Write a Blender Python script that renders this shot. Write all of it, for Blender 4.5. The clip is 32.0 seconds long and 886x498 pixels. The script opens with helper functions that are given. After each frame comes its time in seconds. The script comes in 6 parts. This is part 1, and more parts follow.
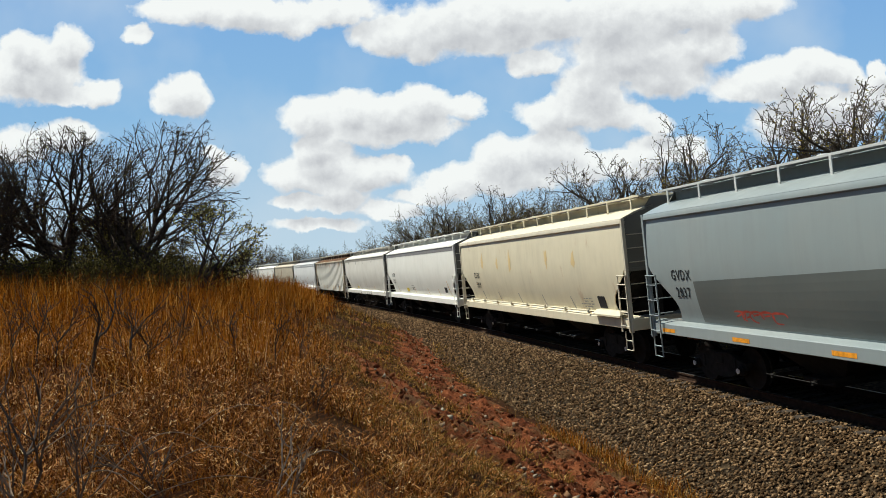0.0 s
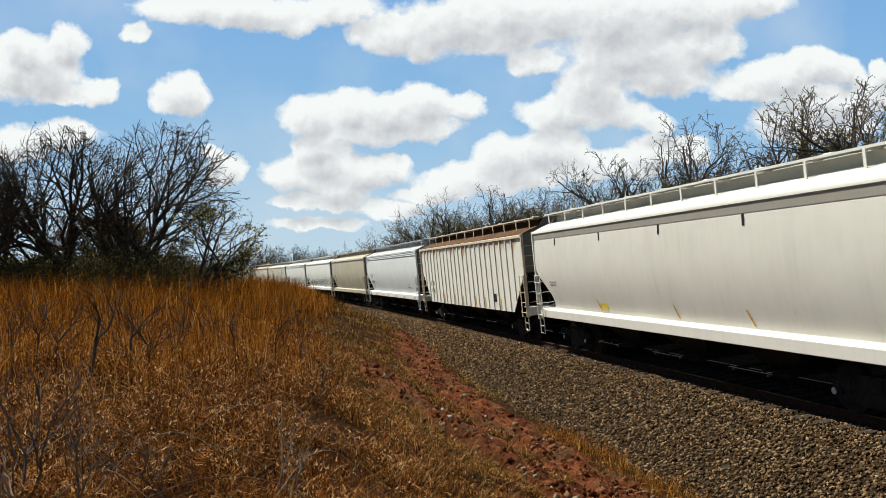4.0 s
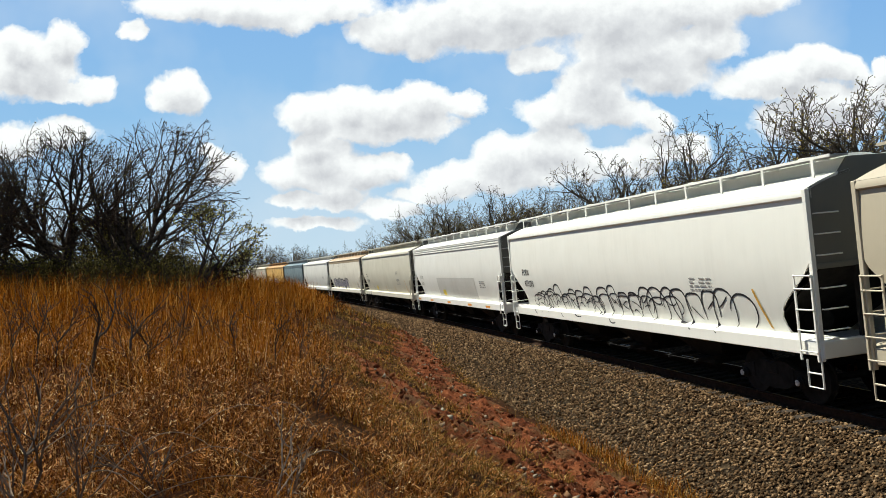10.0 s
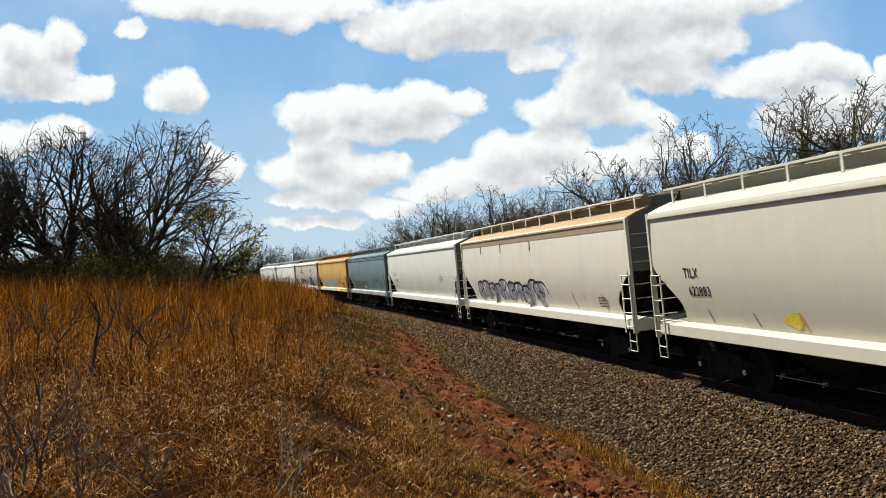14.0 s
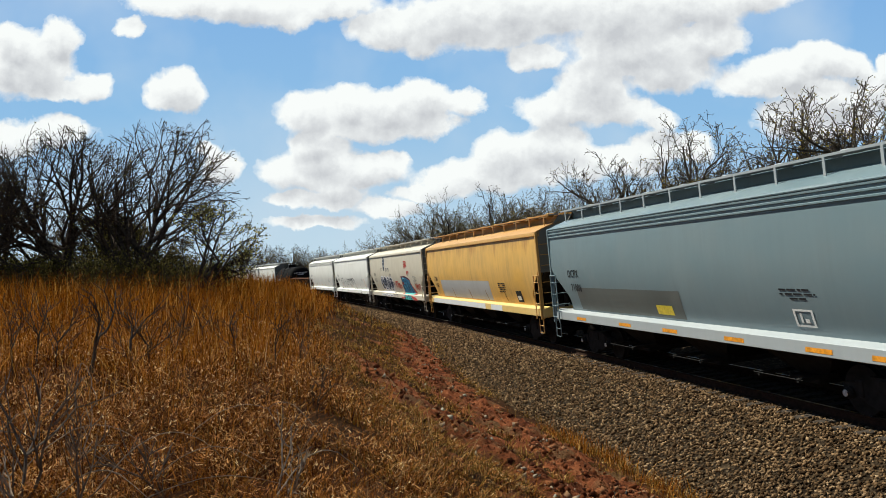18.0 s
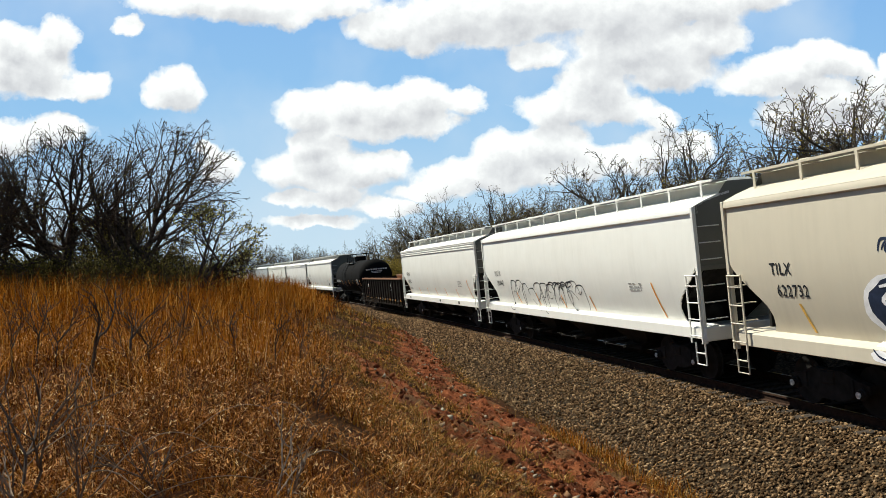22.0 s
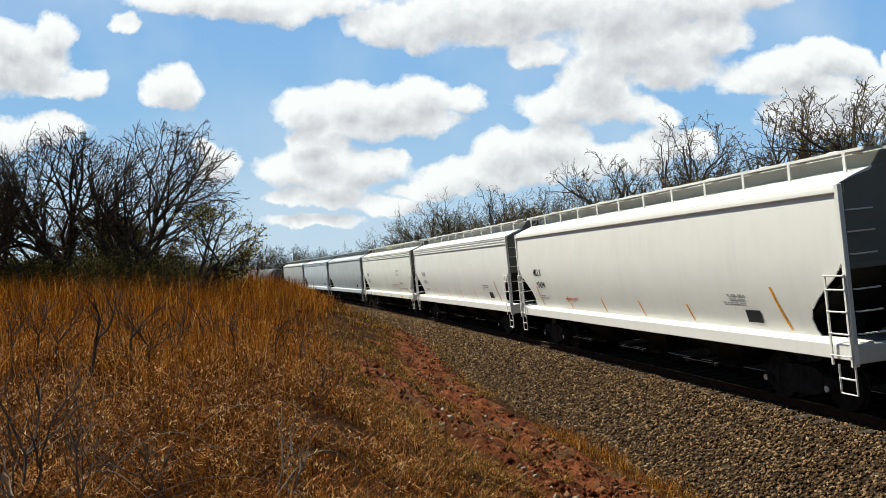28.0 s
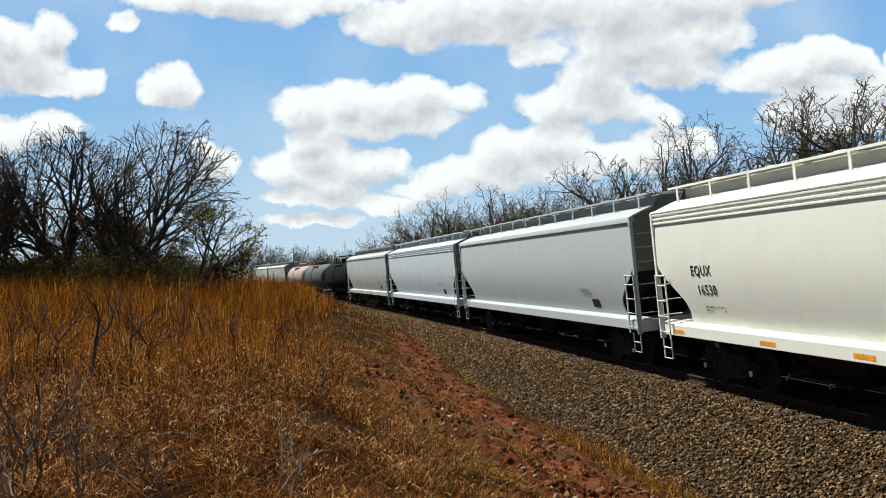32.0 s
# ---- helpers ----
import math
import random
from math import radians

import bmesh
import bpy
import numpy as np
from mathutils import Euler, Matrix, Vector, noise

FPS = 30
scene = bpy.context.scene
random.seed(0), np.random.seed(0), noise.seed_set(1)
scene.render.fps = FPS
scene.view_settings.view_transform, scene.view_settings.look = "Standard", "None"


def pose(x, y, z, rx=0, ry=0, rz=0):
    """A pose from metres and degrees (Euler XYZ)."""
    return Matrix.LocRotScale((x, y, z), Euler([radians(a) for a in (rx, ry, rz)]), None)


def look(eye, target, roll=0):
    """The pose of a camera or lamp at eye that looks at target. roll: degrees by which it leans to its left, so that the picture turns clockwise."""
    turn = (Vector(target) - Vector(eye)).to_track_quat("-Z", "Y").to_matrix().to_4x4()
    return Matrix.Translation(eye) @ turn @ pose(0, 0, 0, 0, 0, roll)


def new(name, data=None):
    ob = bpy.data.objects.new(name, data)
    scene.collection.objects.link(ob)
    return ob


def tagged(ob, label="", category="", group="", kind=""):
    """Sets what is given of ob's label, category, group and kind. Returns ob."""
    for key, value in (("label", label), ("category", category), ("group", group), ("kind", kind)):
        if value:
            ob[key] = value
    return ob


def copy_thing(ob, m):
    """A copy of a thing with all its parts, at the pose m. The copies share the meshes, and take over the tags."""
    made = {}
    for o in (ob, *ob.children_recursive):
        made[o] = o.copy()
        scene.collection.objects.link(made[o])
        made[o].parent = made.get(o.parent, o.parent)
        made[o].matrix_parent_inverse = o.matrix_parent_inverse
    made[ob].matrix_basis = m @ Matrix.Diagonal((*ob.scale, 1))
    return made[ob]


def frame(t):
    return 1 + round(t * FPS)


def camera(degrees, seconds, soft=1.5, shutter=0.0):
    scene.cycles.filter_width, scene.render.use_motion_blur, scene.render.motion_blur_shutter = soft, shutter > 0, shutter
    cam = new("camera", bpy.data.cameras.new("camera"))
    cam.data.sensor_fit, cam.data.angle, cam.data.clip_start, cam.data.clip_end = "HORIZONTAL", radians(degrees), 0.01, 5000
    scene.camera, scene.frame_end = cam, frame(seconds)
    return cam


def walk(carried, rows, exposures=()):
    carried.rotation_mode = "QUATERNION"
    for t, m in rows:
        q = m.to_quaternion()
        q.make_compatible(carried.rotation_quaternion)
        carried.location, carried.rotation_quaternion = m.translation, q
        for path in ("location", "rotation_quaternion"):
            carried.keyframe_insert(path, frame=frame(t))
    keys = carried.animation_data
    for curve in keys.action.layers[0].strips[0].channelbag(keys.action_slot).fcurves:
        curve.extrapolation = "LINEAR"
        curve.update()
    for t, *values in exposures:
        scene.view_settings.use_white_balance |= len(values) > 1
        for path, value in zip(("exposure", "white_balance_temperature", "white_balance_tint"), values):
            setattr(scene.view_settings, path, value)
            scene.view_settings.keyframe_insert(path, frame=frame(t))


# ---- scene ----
# The camera stands on the bank beside the line and does not move.
EYE = (0.0, 0.0, 2.726)
YAW, PITCH, ROLL = 11.918, 1.6245, -1.5
FOV = 59.02
cam = camera(FOV, 32.0, soft=0.8)
AIM = (EYE[0] + math.sin(radians(YAW)) * math.cos(radians(PITCH)),
       EYE[1] + math.cos(radians(YAW)) * math.cos(radians(PITCH)),
       EYE[2] + math.sin(radians(PITCH)))
POST = look(EYE, AIM, ROLL)
walk(cam, [(0.0, POST), (32.0, POST)],
     exposures=[(0.0, 0.4, 6600, 4), (3.0, 0.4, 6600, 4), (7.0, 0.54, 6600, 4), (12.0, 0.53, 6600, 4), (17.0, 0.45, 6600, 4), (20.0, 0.55, 6650, 4), (22.0, 0.6, 6650, 4), (25.0, 0.42, 6600, 4), (29.0, 0.5, 6550, 4), (32.0, 0.5, 6500, 4)])

# ---- the line: a left-hand curve, superelevated ----
RADIUS, NEAREST, SPEED, LEAN = 828.3, 11.136, 11.70, 4.3
HUB_X = NEAREST - RADIUS


def on_line(s, lat=0.0, z=0.0):
    """A place s metres along the line and lat metres to the left of its centre."""
    a = s / RADIUS
    r = RADIUS - lat
    return Vector((HUB_X + r * math.cos(a), r * math.sin(a), z))


def line_pose(s, z=0.0, lean=LEAN):
    p = on_line(s, 0, z)
    return pose(p.x, p.y, p.z, 0, -lean, math.degrees(s / RADIUS))


def s_lat(x, y):
    """Along and across the line, from plan coordinates."""
    r = math.hypot(x - HUB_X, y)
    return RADIUS * math.atan2(y, x - HUB_X), RADIUS - r


# ---- daylight ----
SUN_AZ, SUN_EL = -47.0, 53.0      # degrees from +y towards +x, and above the horizon
world = bpy.data.worlds.new("sky")
scene.world = world
world.use_nodes = True
wn = world.node_tree.nodes
wl = world.node_tree.links
sky = wn.new("ShaderNodeTexSky")
sky.sky_type, sky.sun_disc = "NISHITA", False
sky.sun_elevation, sky.sun_rotation = radians(SUN_EL), radians(SUN_AZ)
sky.air_density, sky.dust_density, sky.ozone_density = 1.0, 0.1, 2.0
wl.new(sky.outputs[0], wn["Background"].inputs[0])
wn["Background"].inputs[1].default_value = 0.05
sun = new("sun", bpy.data.lights.new("sun", "SUN"))
sun.data.energy, sun.data.angle, sun.data.color = 5.0, radians(0.6), (1.0, 0.945, 0.85)
to_sun = Vector((math.sin(radians(SUN_AZ)) * math.cos(radians(SUN_EL)),
                 math.cos(radians(SUN_AZ)) * math.cos(radians(SUN_EL)), math.sin(radians(SUN_EL))))
sun.matrix_world = look(to_sun * 50, (0, 0, 0))


# ---- materials ----
def material(name, rough=0.7, metal=0.0):
    m = bpy.data.materials.new(name)
    m.use_nodes = True
    b = m.node_tree.nodes["Principled BSDF"]
    b.inputs["Roughness"].default_value, b.inputs["Metallic"].default_value = rough, metal
    b.inputs["Specular IOR Level"].default_value = 0.5 if rough < 0.58 else 0.14 if rough < 0.9 else 0.04
    return m, m.node_tree.nodes, m.node_tree.links, b


def coords(n, l, kind="Object", scale=(1, 1, 1)):
    c = n.new("ShaderNodeTexCoord")
    m = n.new("ShaderNodeMapping")
    m.inputs["Scale"].default_value = scale
    l.new(c.outputs[kind], m.inputs[0])
    return m.outputs[0]


def noise_tex(n, l, vec, scale, detail=4.0, rough=0.55):
    t = n.new("ShaderNodeTexNoise")
    t.inputs["Scale"].default_value, t.inputs["Detail"].default_value = scale, detail
    t.inputs["Roughness"].default_value = rough
    l.new(vec, t.inputs["Vector"])
    return t.outputs["Fac"]


def ramp(n, l, fac, stops):
    r = n.new("ShaderNodeValToRGB")
    els = r.color_ramp.elements
    while len(els) < len(stops):
        els.new(0.5)
    for e, (p, c) in zip(els, stops):
        e.position = p
        e.color = (*c, 1) if len(c) == 3 else c
    l.new(fac, r.inputs[0])
    return r.outputs[0]


def grey(p, v):
    return (p, (v, v, v))


def mixed(n, l, fac, a, b, how="MIX"):
    m = n.new("ShaderNodeMix")
    m.data_type, m.blend_type = "RGBA", how
    for value, i in ((fac, 0), (a, 6), (b, 7)):
        if isinstance(value, (int, float)):
            m.inputs[i].default_value = value
        elif isinstance(value, tuple):
            m.inputs[i].default_value = (*value, 1)
        else:
            l.new(value, m.inputs[i])
    return m.outputs[2]


def maths(n, l, how, a, b=None, clamp=False):
    m = n.new("ShaderNodeMath")
    m.operation, m.use_clamp = how, clamp
    for v, k in ((a, 0), (b, 1)):
        if v is None:
            continue
        if isinstance(v, (int, float)):
            m.inputs[k].default_value = v
        else:
            l.new(v, m.inputs[k])
    return m.outputs[0]


def bumped(n, l, b, height, strength, distance):
    u = n.new("ShaderNodeBump")
    u.inputs["Strength"].default_value, u.inputs["Distance"].default_value = strength, distance
    l.new(height, u.inputs["Height"])
    l.new(u.outputs[0], b.inputs["Normal"])


def paint(name, color, dirt=0.35, rust=0.1, rough=0.45, streak=0.5, runs=0.0):
    """Weathered railcar paint: rain streaks, film of dirt, rust blooms, faint dents."""
    m, n, l, b = material(name, rough)
    if max(color) < 0.1:
        b.inputs["Specular IOR Level"].default_value = 0.25 if rough < 0.8 else 0.06
    o = coords(n, l)
    grime = tuple(c * 0.55 for c in color)
    long_ = coords(n, l, "Object", (1.0, 2.6, 0.16))
    s = ramp(n, l, noise_tex(n, l, long_, 1.7, 6, 0.62), [grey(0.42, 0), grey(0.74, 1)])
    fine = ramp(n, l, noise_tex(n, l, coords(n, l, "Object", (1, 3.2, 0.22)), 2.2, 5), [grey(0.40, 0), grey(0.75, 1)])
    cl = ramp(n, l, noise_tex(n, l, o, 0.55, 5), [grey(0.35, 0), grey(0.7, 1)])
    f = n.new("ShaderNodeMath")
    f.operation, f.use_clamp = "MULTIPLY", True
    br = n.new("ShaderNodeMath")
    br.operation = "MULTIPLY"
    l.new(s, br.inputs[0])
    l.new(cl, br.inputs[1])
    l.new(br.outputs[0], f.inputs[0])
    f.inputs[1].default_value = streak * dirt * 2.0
    c1 = mixed(n, l, f.outputs[0], color, grime)
    g = n.new("ShaderNodeMath")
    g.operation = "MULTIPLY"
    l.new(cl, g.inputs[0])
    g.inputs[1].default_value = dirt * 0.42
    c2 = mixed(n, l, g.outputs[0], c1, (0.30, 0.26, 0.20))
    h = n.new("ShaderNodeMath")
    h.operation = "MULTIPLY"
    l.new(fine, h.inputs[0])
    h.inputs[1].default_value = dirt * 0.15
    c2 = mixed(n, l, h.outputs[0], c2, grime)
    if rust > 0:
        r = ramp(n, l, noise_tex(n, l, coords(n, l, "Object", (1, 1.3, 0.5)), 1.3, 7, 0.65),
                 [grey(0.70 - 0.22 * rust, 0), grey(0.80 - 0.12 * rust, 1)])
        k = n.new("ShaderNodeMath")
        k.operation = "MULTIPLY"
        l.new(r, k.inputs[0])
        k.inputs[1].default_value = min(0.85, 0.35 + rust * 0.6)
        c2 = mixed(n, l, k.outputs[0], c2, (0.33, 0.15, 0.045))
    if runs > 0:
        # rust that ran down from the eaves, longer in some places than in others
        z = n.new("ShaderNodeSeparateXYZ")
        l.new(o, z.inputs[0])
        reach = maths(n, l, "MULTIPLY", noise_tex(n, l, coords(n, l, "Object", (0, 1.0, 0)), 0.9, 4), 3.2)
        down = maths(n, l, "ADD", maths(n, l, "MULTIPLY", maths(n, l, "SUBTRACT", z.outputs[2], 4.05), 1.2), maths(n, l, "SUBTRACT", reach, 0.95))
        grain = noise_tex(n, l, coords(n, l, "Object", (1, 4.5, 0.5)), 2.0, 6, 0.65)
        f2 = ramp(n, l, maths(n, l, "ADD", down, maths(n, l, "MULTIPLY", maths(n, l, "SUBTRACT", grain, 0.5), 1.6)), [grey(0.15, 0), grey(0.80, runs)])
        c2 = mixed(n, l, f2, c2, (0.40, 0.19, 0.05))
    l.new(c2, b.inputs["Base Color"])
    rr = ramp(n, l, cl, [grey(0, rough), grey(1, min(1, rough + 0.3))])
    l.new(rr, b.inputs["Roughness"])
    bumped(n, l, b, noise_tex(n, l, coords(n, l, "Object", (1, 0.8, 0.6)), 1.1, 3), 0.35, 0.03)
    return m


def plain(name, color, rough=0.6, metal=0.0, vary=0.35, scale=6.0, bump=0.0):
    m, n, l, b = material(name, rough, metal)
    o = coords(n, l)
    f = noise_tex(n, l, o, scale, 6)
    lo, hi = tuple(c * (1 - vary) for c in color), tuple(min(1, c * (1 + vary)) for c in color)
    l.new(ramp(n, l, f, [(0.3, lo), (0.7, hi)]), b.inputs["Base Color"])
    if bump:
        bumped(n, l, b, noise_tex(n, l, o, scale * 3, 5), 0.6, bump)
    return m


def island(name, stops, rough=0.7, through_light=0.0):
    """Blades, leaves and stones: each loose piece takes its own tone."""
    m, n, l, b = material(name, rough)
    b.inputs["Specular IOR Level"].default_value = 0.03
    g = n.new("ShaderNodeNewGeometry")
    c = ramp(n, l, g.outputs["Random Per Island"], stops)
    l.new(c, b.inputs["Base Color"])
    if through_light:
        t = n.new("ShaderNodeBsdfTranslucent")
        l.new(c, t.inputs[0])
        x = n.new("ShaderNodeMixShader")
        x.inputs[0].default_value = through_light
        l.new(b.outputs[0], x.inputs[1])
        l.new(t.outputs[0], x.inputs[2])
        l.new(x.outputs[0], n["Material Output"].inputs[0])
    return m


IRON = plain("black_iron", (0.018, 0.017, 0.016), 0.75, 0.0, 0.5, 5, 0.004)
STEEL = plain("worn_steel", (0.32, 0.31, 0.30), 0.35, 0.9, 0.3, 20)
RUSTY = plain("rusted_steel", (0.16, 0.062, 0.026), 0.85, 0.0, 0.5, 7, 0.004)
RAILSIDE = plain("rail_brown", (0.040, 0.024, 0.017), 0.9, 0.0, 0.4, 9, 0.003)
TIEWOOD = plain("creosoted_timber", (0.055, 0.045, 0.037), 0.9, 0, 0.45, 14, 0.01)
GALV = plain("galvanised_grating", (0.30, 0.30, 0.29), 0.6, 0.4, 0.25, 12)
INK = plain("black_stencil_paint", (0.022, 0.023, 0.026), 0.6, 0, 0.3, 30)
DIMINK = plain("faded_stencil_paint", (0.30, 0.30, 0.29), 0.7, 0, 0.25, 30)
WHITEINK = plain("white_stencil_paint", (0.72, 0.72, 0.70), 0.6, 0, 0.2, 30)
AMBER = plain("amber_reflective_tape", (0.75, 0.30, 0.03), 0.35, 0, 0.3, 12)
OCHRE = plain("faded_yellow_tape", (0.62, 0.36, 0.07), 0.5, 0, 0.35, 10)
LEMON = plain("yellow_label", (0.75, 0.58, 0.06), 0.5, 0, 0.2, 12)
# end sheets stand in shade; that shade is put into this darker paint
SHADED_END = paint("shaded_end_paint", (0.17, 0.17, 0.15), 0.5, 0.15, 0.7)
# bearing caps: their bright glint is put into a light grey
CAPS = plain("bearing_cap_glint", (0.62, 0.62, 0.60), 0.5, 0.1, 0.3, 20)


# ---- mesh helpers ----
class Shape:
    """Gathers vertices and faces of one mesh."""

    def __init__(self):
        self.v, self.f = [], []

    def add(self, vs, fs):
        k = len(self.v)
        self.v += [tuple(p) for p in vs]
        self.f += [tuple(i + k for i in q) for q in fs]
        return self

    def box(self, x0, y0, z0, x1, y1, z1, c=0.0):
        """A box; c is the chamfer of its upright and long edges."""
        if c <= 0:
            vs = [(x, y, z) for z in (z0, z1) for x, y in ((x0, y0), (x1, y0), (x1, y1), (x0, y1))]
            return self.add(vs, [(3, 2, 1, 0), (4, 5, 6, 7), (0, 1, 5, 4), (1, 2, 6, 5), (2, 3, 7, 6), (3, 0, 4, 7)])
        ring = lambda d, z: [(x0 + d, y0, z), (x1 - d, y0, z), (x1, y0 + d, z), (x1, y1 - d, z),
                             (x1 - d, y1, z), (x0 + d, y1, z), (x0, y1 - d, z), (x0, y0 + d, z)]
        inner = lambda z: [(x0 + c, y0 + c, z), (x1 - c, y0 + c, z), (x1 - c, y1 - c, z), (x0 + c, y1 - c, z)]
        vs = inner(z0) + ring(c, z0 + c) + ring(c, z1 - c) + inner(z1)
        fs = [(3, 2, 1, 0), (20, 21, 22, 23)]
        for i in range(8):
            fs.append((4 + i, 4 + (i + 1) % 8, 12 + (i + 1) % 8, 12 + i))
        for a, r, q in ((0, 4, 1), (20, 12, 0)):
            quads = [(a, a + 1, r + 1, r), (a + 1, r + 2, r + 1), (a + 1, a + 2, r + 3, r + 2), (a + 2, r + 4, r + 3),
                     (a + 2, a + 3, r + 5, r + 4), (a + 3, r + 6, r + 5), (a + 3, a, r + 7, r + 6), (a, r, r + 7)]
            fs += [t if q else tuple(reversed(t)) for t in quads]
        return self.add(vs, fs)

    def prism(self, ring, a, b, axis="y"):
        """A closed outline of pairs swept along an axis from a to b. For y the pairs are x, z; for x: y, z; for z: x, y."""
        put = {"y": lambda p, t: (p[0], t, p[1]), "x": lambda p, t: (t, p[0], p[1]), "z": lambda p, t: (p[0], p[1], t)}[axis]
        k = len(ring)
        vs = [put(p, a) for p in ring] + [put(p, b) for p in ring]
        return self.add(vs, [tuple(range(k))[::-1], tuple(range(k, 2 * k))]
                        + [(i, (i + 1) % k, (i + 1) % k + k, i + k) for i in range(k)])

    def tube(self, path, radius, sides=6, end=None):
        pts = [Vector(p) for p in path]
        rr = radius if isinstance(radius, (list, tuple)) else [radius] * len(pts)
        vs = []
        for i, p in enumerate(pts):
            d = (pts[min(i + 1, len(pts) - 1)] - pts[max(i - 1, 0)]).normalized()
            a = d.orthogonal().normalized() if i == 0 else (u - d * u.dot(d)).normalized()
            u, w = a, d.cross(a)
            for k in range(sides):
                t = 2 * math.pi * k / sides
                vs.append(p + (u * math.cos(t) + w * math.sin(t)) * rr[i])
        fs = []
        for i in range(len(pts) - 1):
            for k in range(sides):
                fs.append((i * sides + k, i * sides + (k + 1) % sides, (i + 1) * sides + (k + 1) % sides, (i + 1) * sides + k))
        fs += [tuple(range(sides))[::-1], tuple(range((len(pts) - 1) * sides, len(pts) * sides))]
        return self.add(vs, fs)

    def turned(self, profile, axis="x", sides=24, centre=(0, 0, 0)):
        """A profile of (along, radius) turned round an axis."""
        put = {"x": lambda a, c, s: (a, c, s), "y": lambda a, c, s: (s, a, c), "z": lambda a, c, s: (c, s, a)}[axis]
        vs = []
        for a, r in profile:
            for k in range(sides):
                t = 2 * math.pi * k / sides
                p = put(a, r * math.cos(t), r * math.sin(t))
                vs.append((p[0] + centre[0], p[1] + centre[1], p[2] + centre[2]))
        fs = []
        m = len(profile)
        for i in range(m - 1):
            for k in range(sides):
                fs.append((i * sides + k, i * sides + (k + 1) % sides, (i + 1) * sides + (k + 1) % sides, (i + 1) * sides + k))
        fs += [tuple(range(sides))[::-1], tuple(range((m - 1) * sides, m * sides))]
        return self.add(vs, fs)

    def mesh(self, name, mat, smooth=False):
        me = bpy.data.meshes.new(name)
        me.from_pydata(self.v, [], self.f)
        me.materials.append(mat)
        if smooth:
            me.polygons.foreach_set("use_smooth", [True] * len(me.polygons))
            me.set_sharp_from_angle(angle=radians(38))
        me.update()
        return me


CACHE = {}


def part(name, shape, mat, parent, label="", smooth=False, at=None):
    me = shape if isinstance(shape, bpy.types.Mesh) else shape.mesh(name, mat, smooth)
    ob = new(name, me)
    ob.parent = parent
    if at is not None:
        ob.matrix_basis = at
    return tagged(ob, label)


def cached(key, build, mat, smooth=False):
    k = (key, mat.name)
    if k not in CACHE:
        CACHE[k] = build().mesh(key if isinstance(key, str) else key[0], mat, smooth)
    return CACHE[k]


def fast_mesh(name, verts, quads, mat, tris=False):
    """A large mesh straight from arrays."""
    me = bpy.data.meshes.new(name)
    k = 3 if tris else 4
    me.vertices.add(len(verts))
    me.vertices.foreach_set("co", np.asarray(verts, np.float32).ravel())
    me.loops.add(len(quads) * k)
    me.loops.foreach_set("vertex_index", np.asarray(quads, np.int32).ravel())
    me.polygons.add(len(quads))
    me.polygons.foreach_set("loop_start", np.arange(0, len(quads) * k, k, dtype=np.int32))
    me.update(calc_edges=True)
    me.materials.append(mat)
    return me


# ---- ground ----
def ease(a, b, x):
    t = min(1.0, max(0.0, (x - a) / (b - a)))
    return t * t * (3 - 2 * t)


BANK = [(-20.0, -3.4), (2.0, -2.4), (4.1, -1.35), (5.2, -1.08), (6.5, -0.70), (7.5, -0.30), (8.5, 0.15), (9.5, 0.65), (10.5, 0.98), (11.5, 1.15), (14.0, 1.3), (20.0, 1.55), (30.0, 1.72), (60.0, 1.9), (4000.0, 1.9)]
# hump near -3.8 is added to hide the bright ground beneath the cars
FARSIDE = [(-1.9, -0.1), (-2.6, 0.0), (-3.8, 0.36), (-5.0, 0.25), (-9.0, -0.2), (-14.0, 0.0), (-4000.0, 0.2)]


def profile(points, v):
    for (a, p), (b, q) in zip(points, points[1:]):
        if min(a, b) <= v <= max(a, b):
            return p + (q - p) * (v - a) / (b - a)
    return points[-1][1]


def bank_lat(s, lat):
    """Further on the bank crowds the line."""
    return lat + (3.8 * ease(22, 52, s) + 2.2 * ease(50, 95, s)) * ease(30, 14, lat)


def clay_cover(s, bl):
    """How far the washed-out clay lies open: two ragged streaks along the slope."""
    if bl < 4.6 or bl > 9.4 or s > 70 or s < 4:
        return 0.0
    a = 1 - abs(bl - 5.85 - 0.5 * ease(14, 9, s)) / 1.35
    b = (1 - abs(bl - 7.85 - 0.6 * ease(13, 19, s) + 0.9 * ease(13, 9, s)) / 1.2) * ease(27, 20, s)
    return max(a, b, 0.0) + 0.55 * noise.noise((s * 0.75, bl * 1.1, 21)) + 0.35 * noise.noise((s * 2.3, bl * 2.6, 22))


def height(s, lat):
    if lat < -1.9:
        return profile(FARSIDE, lat) + (0.1 * noise.noise((s * 0.2, lat * 0.2, 3)) if lat < -4.5 else 0)
    stone = -0.22 - math.tan(radians(LEAN)) * lat if lat < 1.9 else -0.363 - (lat - 1.9) * 0.46
    if lat < 1.9:
        return stone
    bl = bank_lat(s, lat)
    z = profile(BANK, bl)
    if bl > 4.2:
        rough = ease(4.2, 5.5, bl)
        z += rough * (0.16 * noise.noise((s * 0.16, lat * 0.2, 0)) + 0.07 * noise.noise((s * 0.7, lat * 0.8, 5)))
        z += 0.05 * rough * noise.noise((s * 2.3, lat * 2.9, 9))
        open_clay = ease(0.2, 0.8, clay_cover(s, bl))
        if open_clay > 0:
            z += open_clay * (0.34 * abs(noise.noise((s * 1.1, lat * 2.2, 2))) + 0.20 * abs(noise.noise((s * 2.6, lat * 4.2, 8))) + 0.07 * noise.noise((s * 7, lat * 9, 3)) - 0.07)
    return max(stone, z)


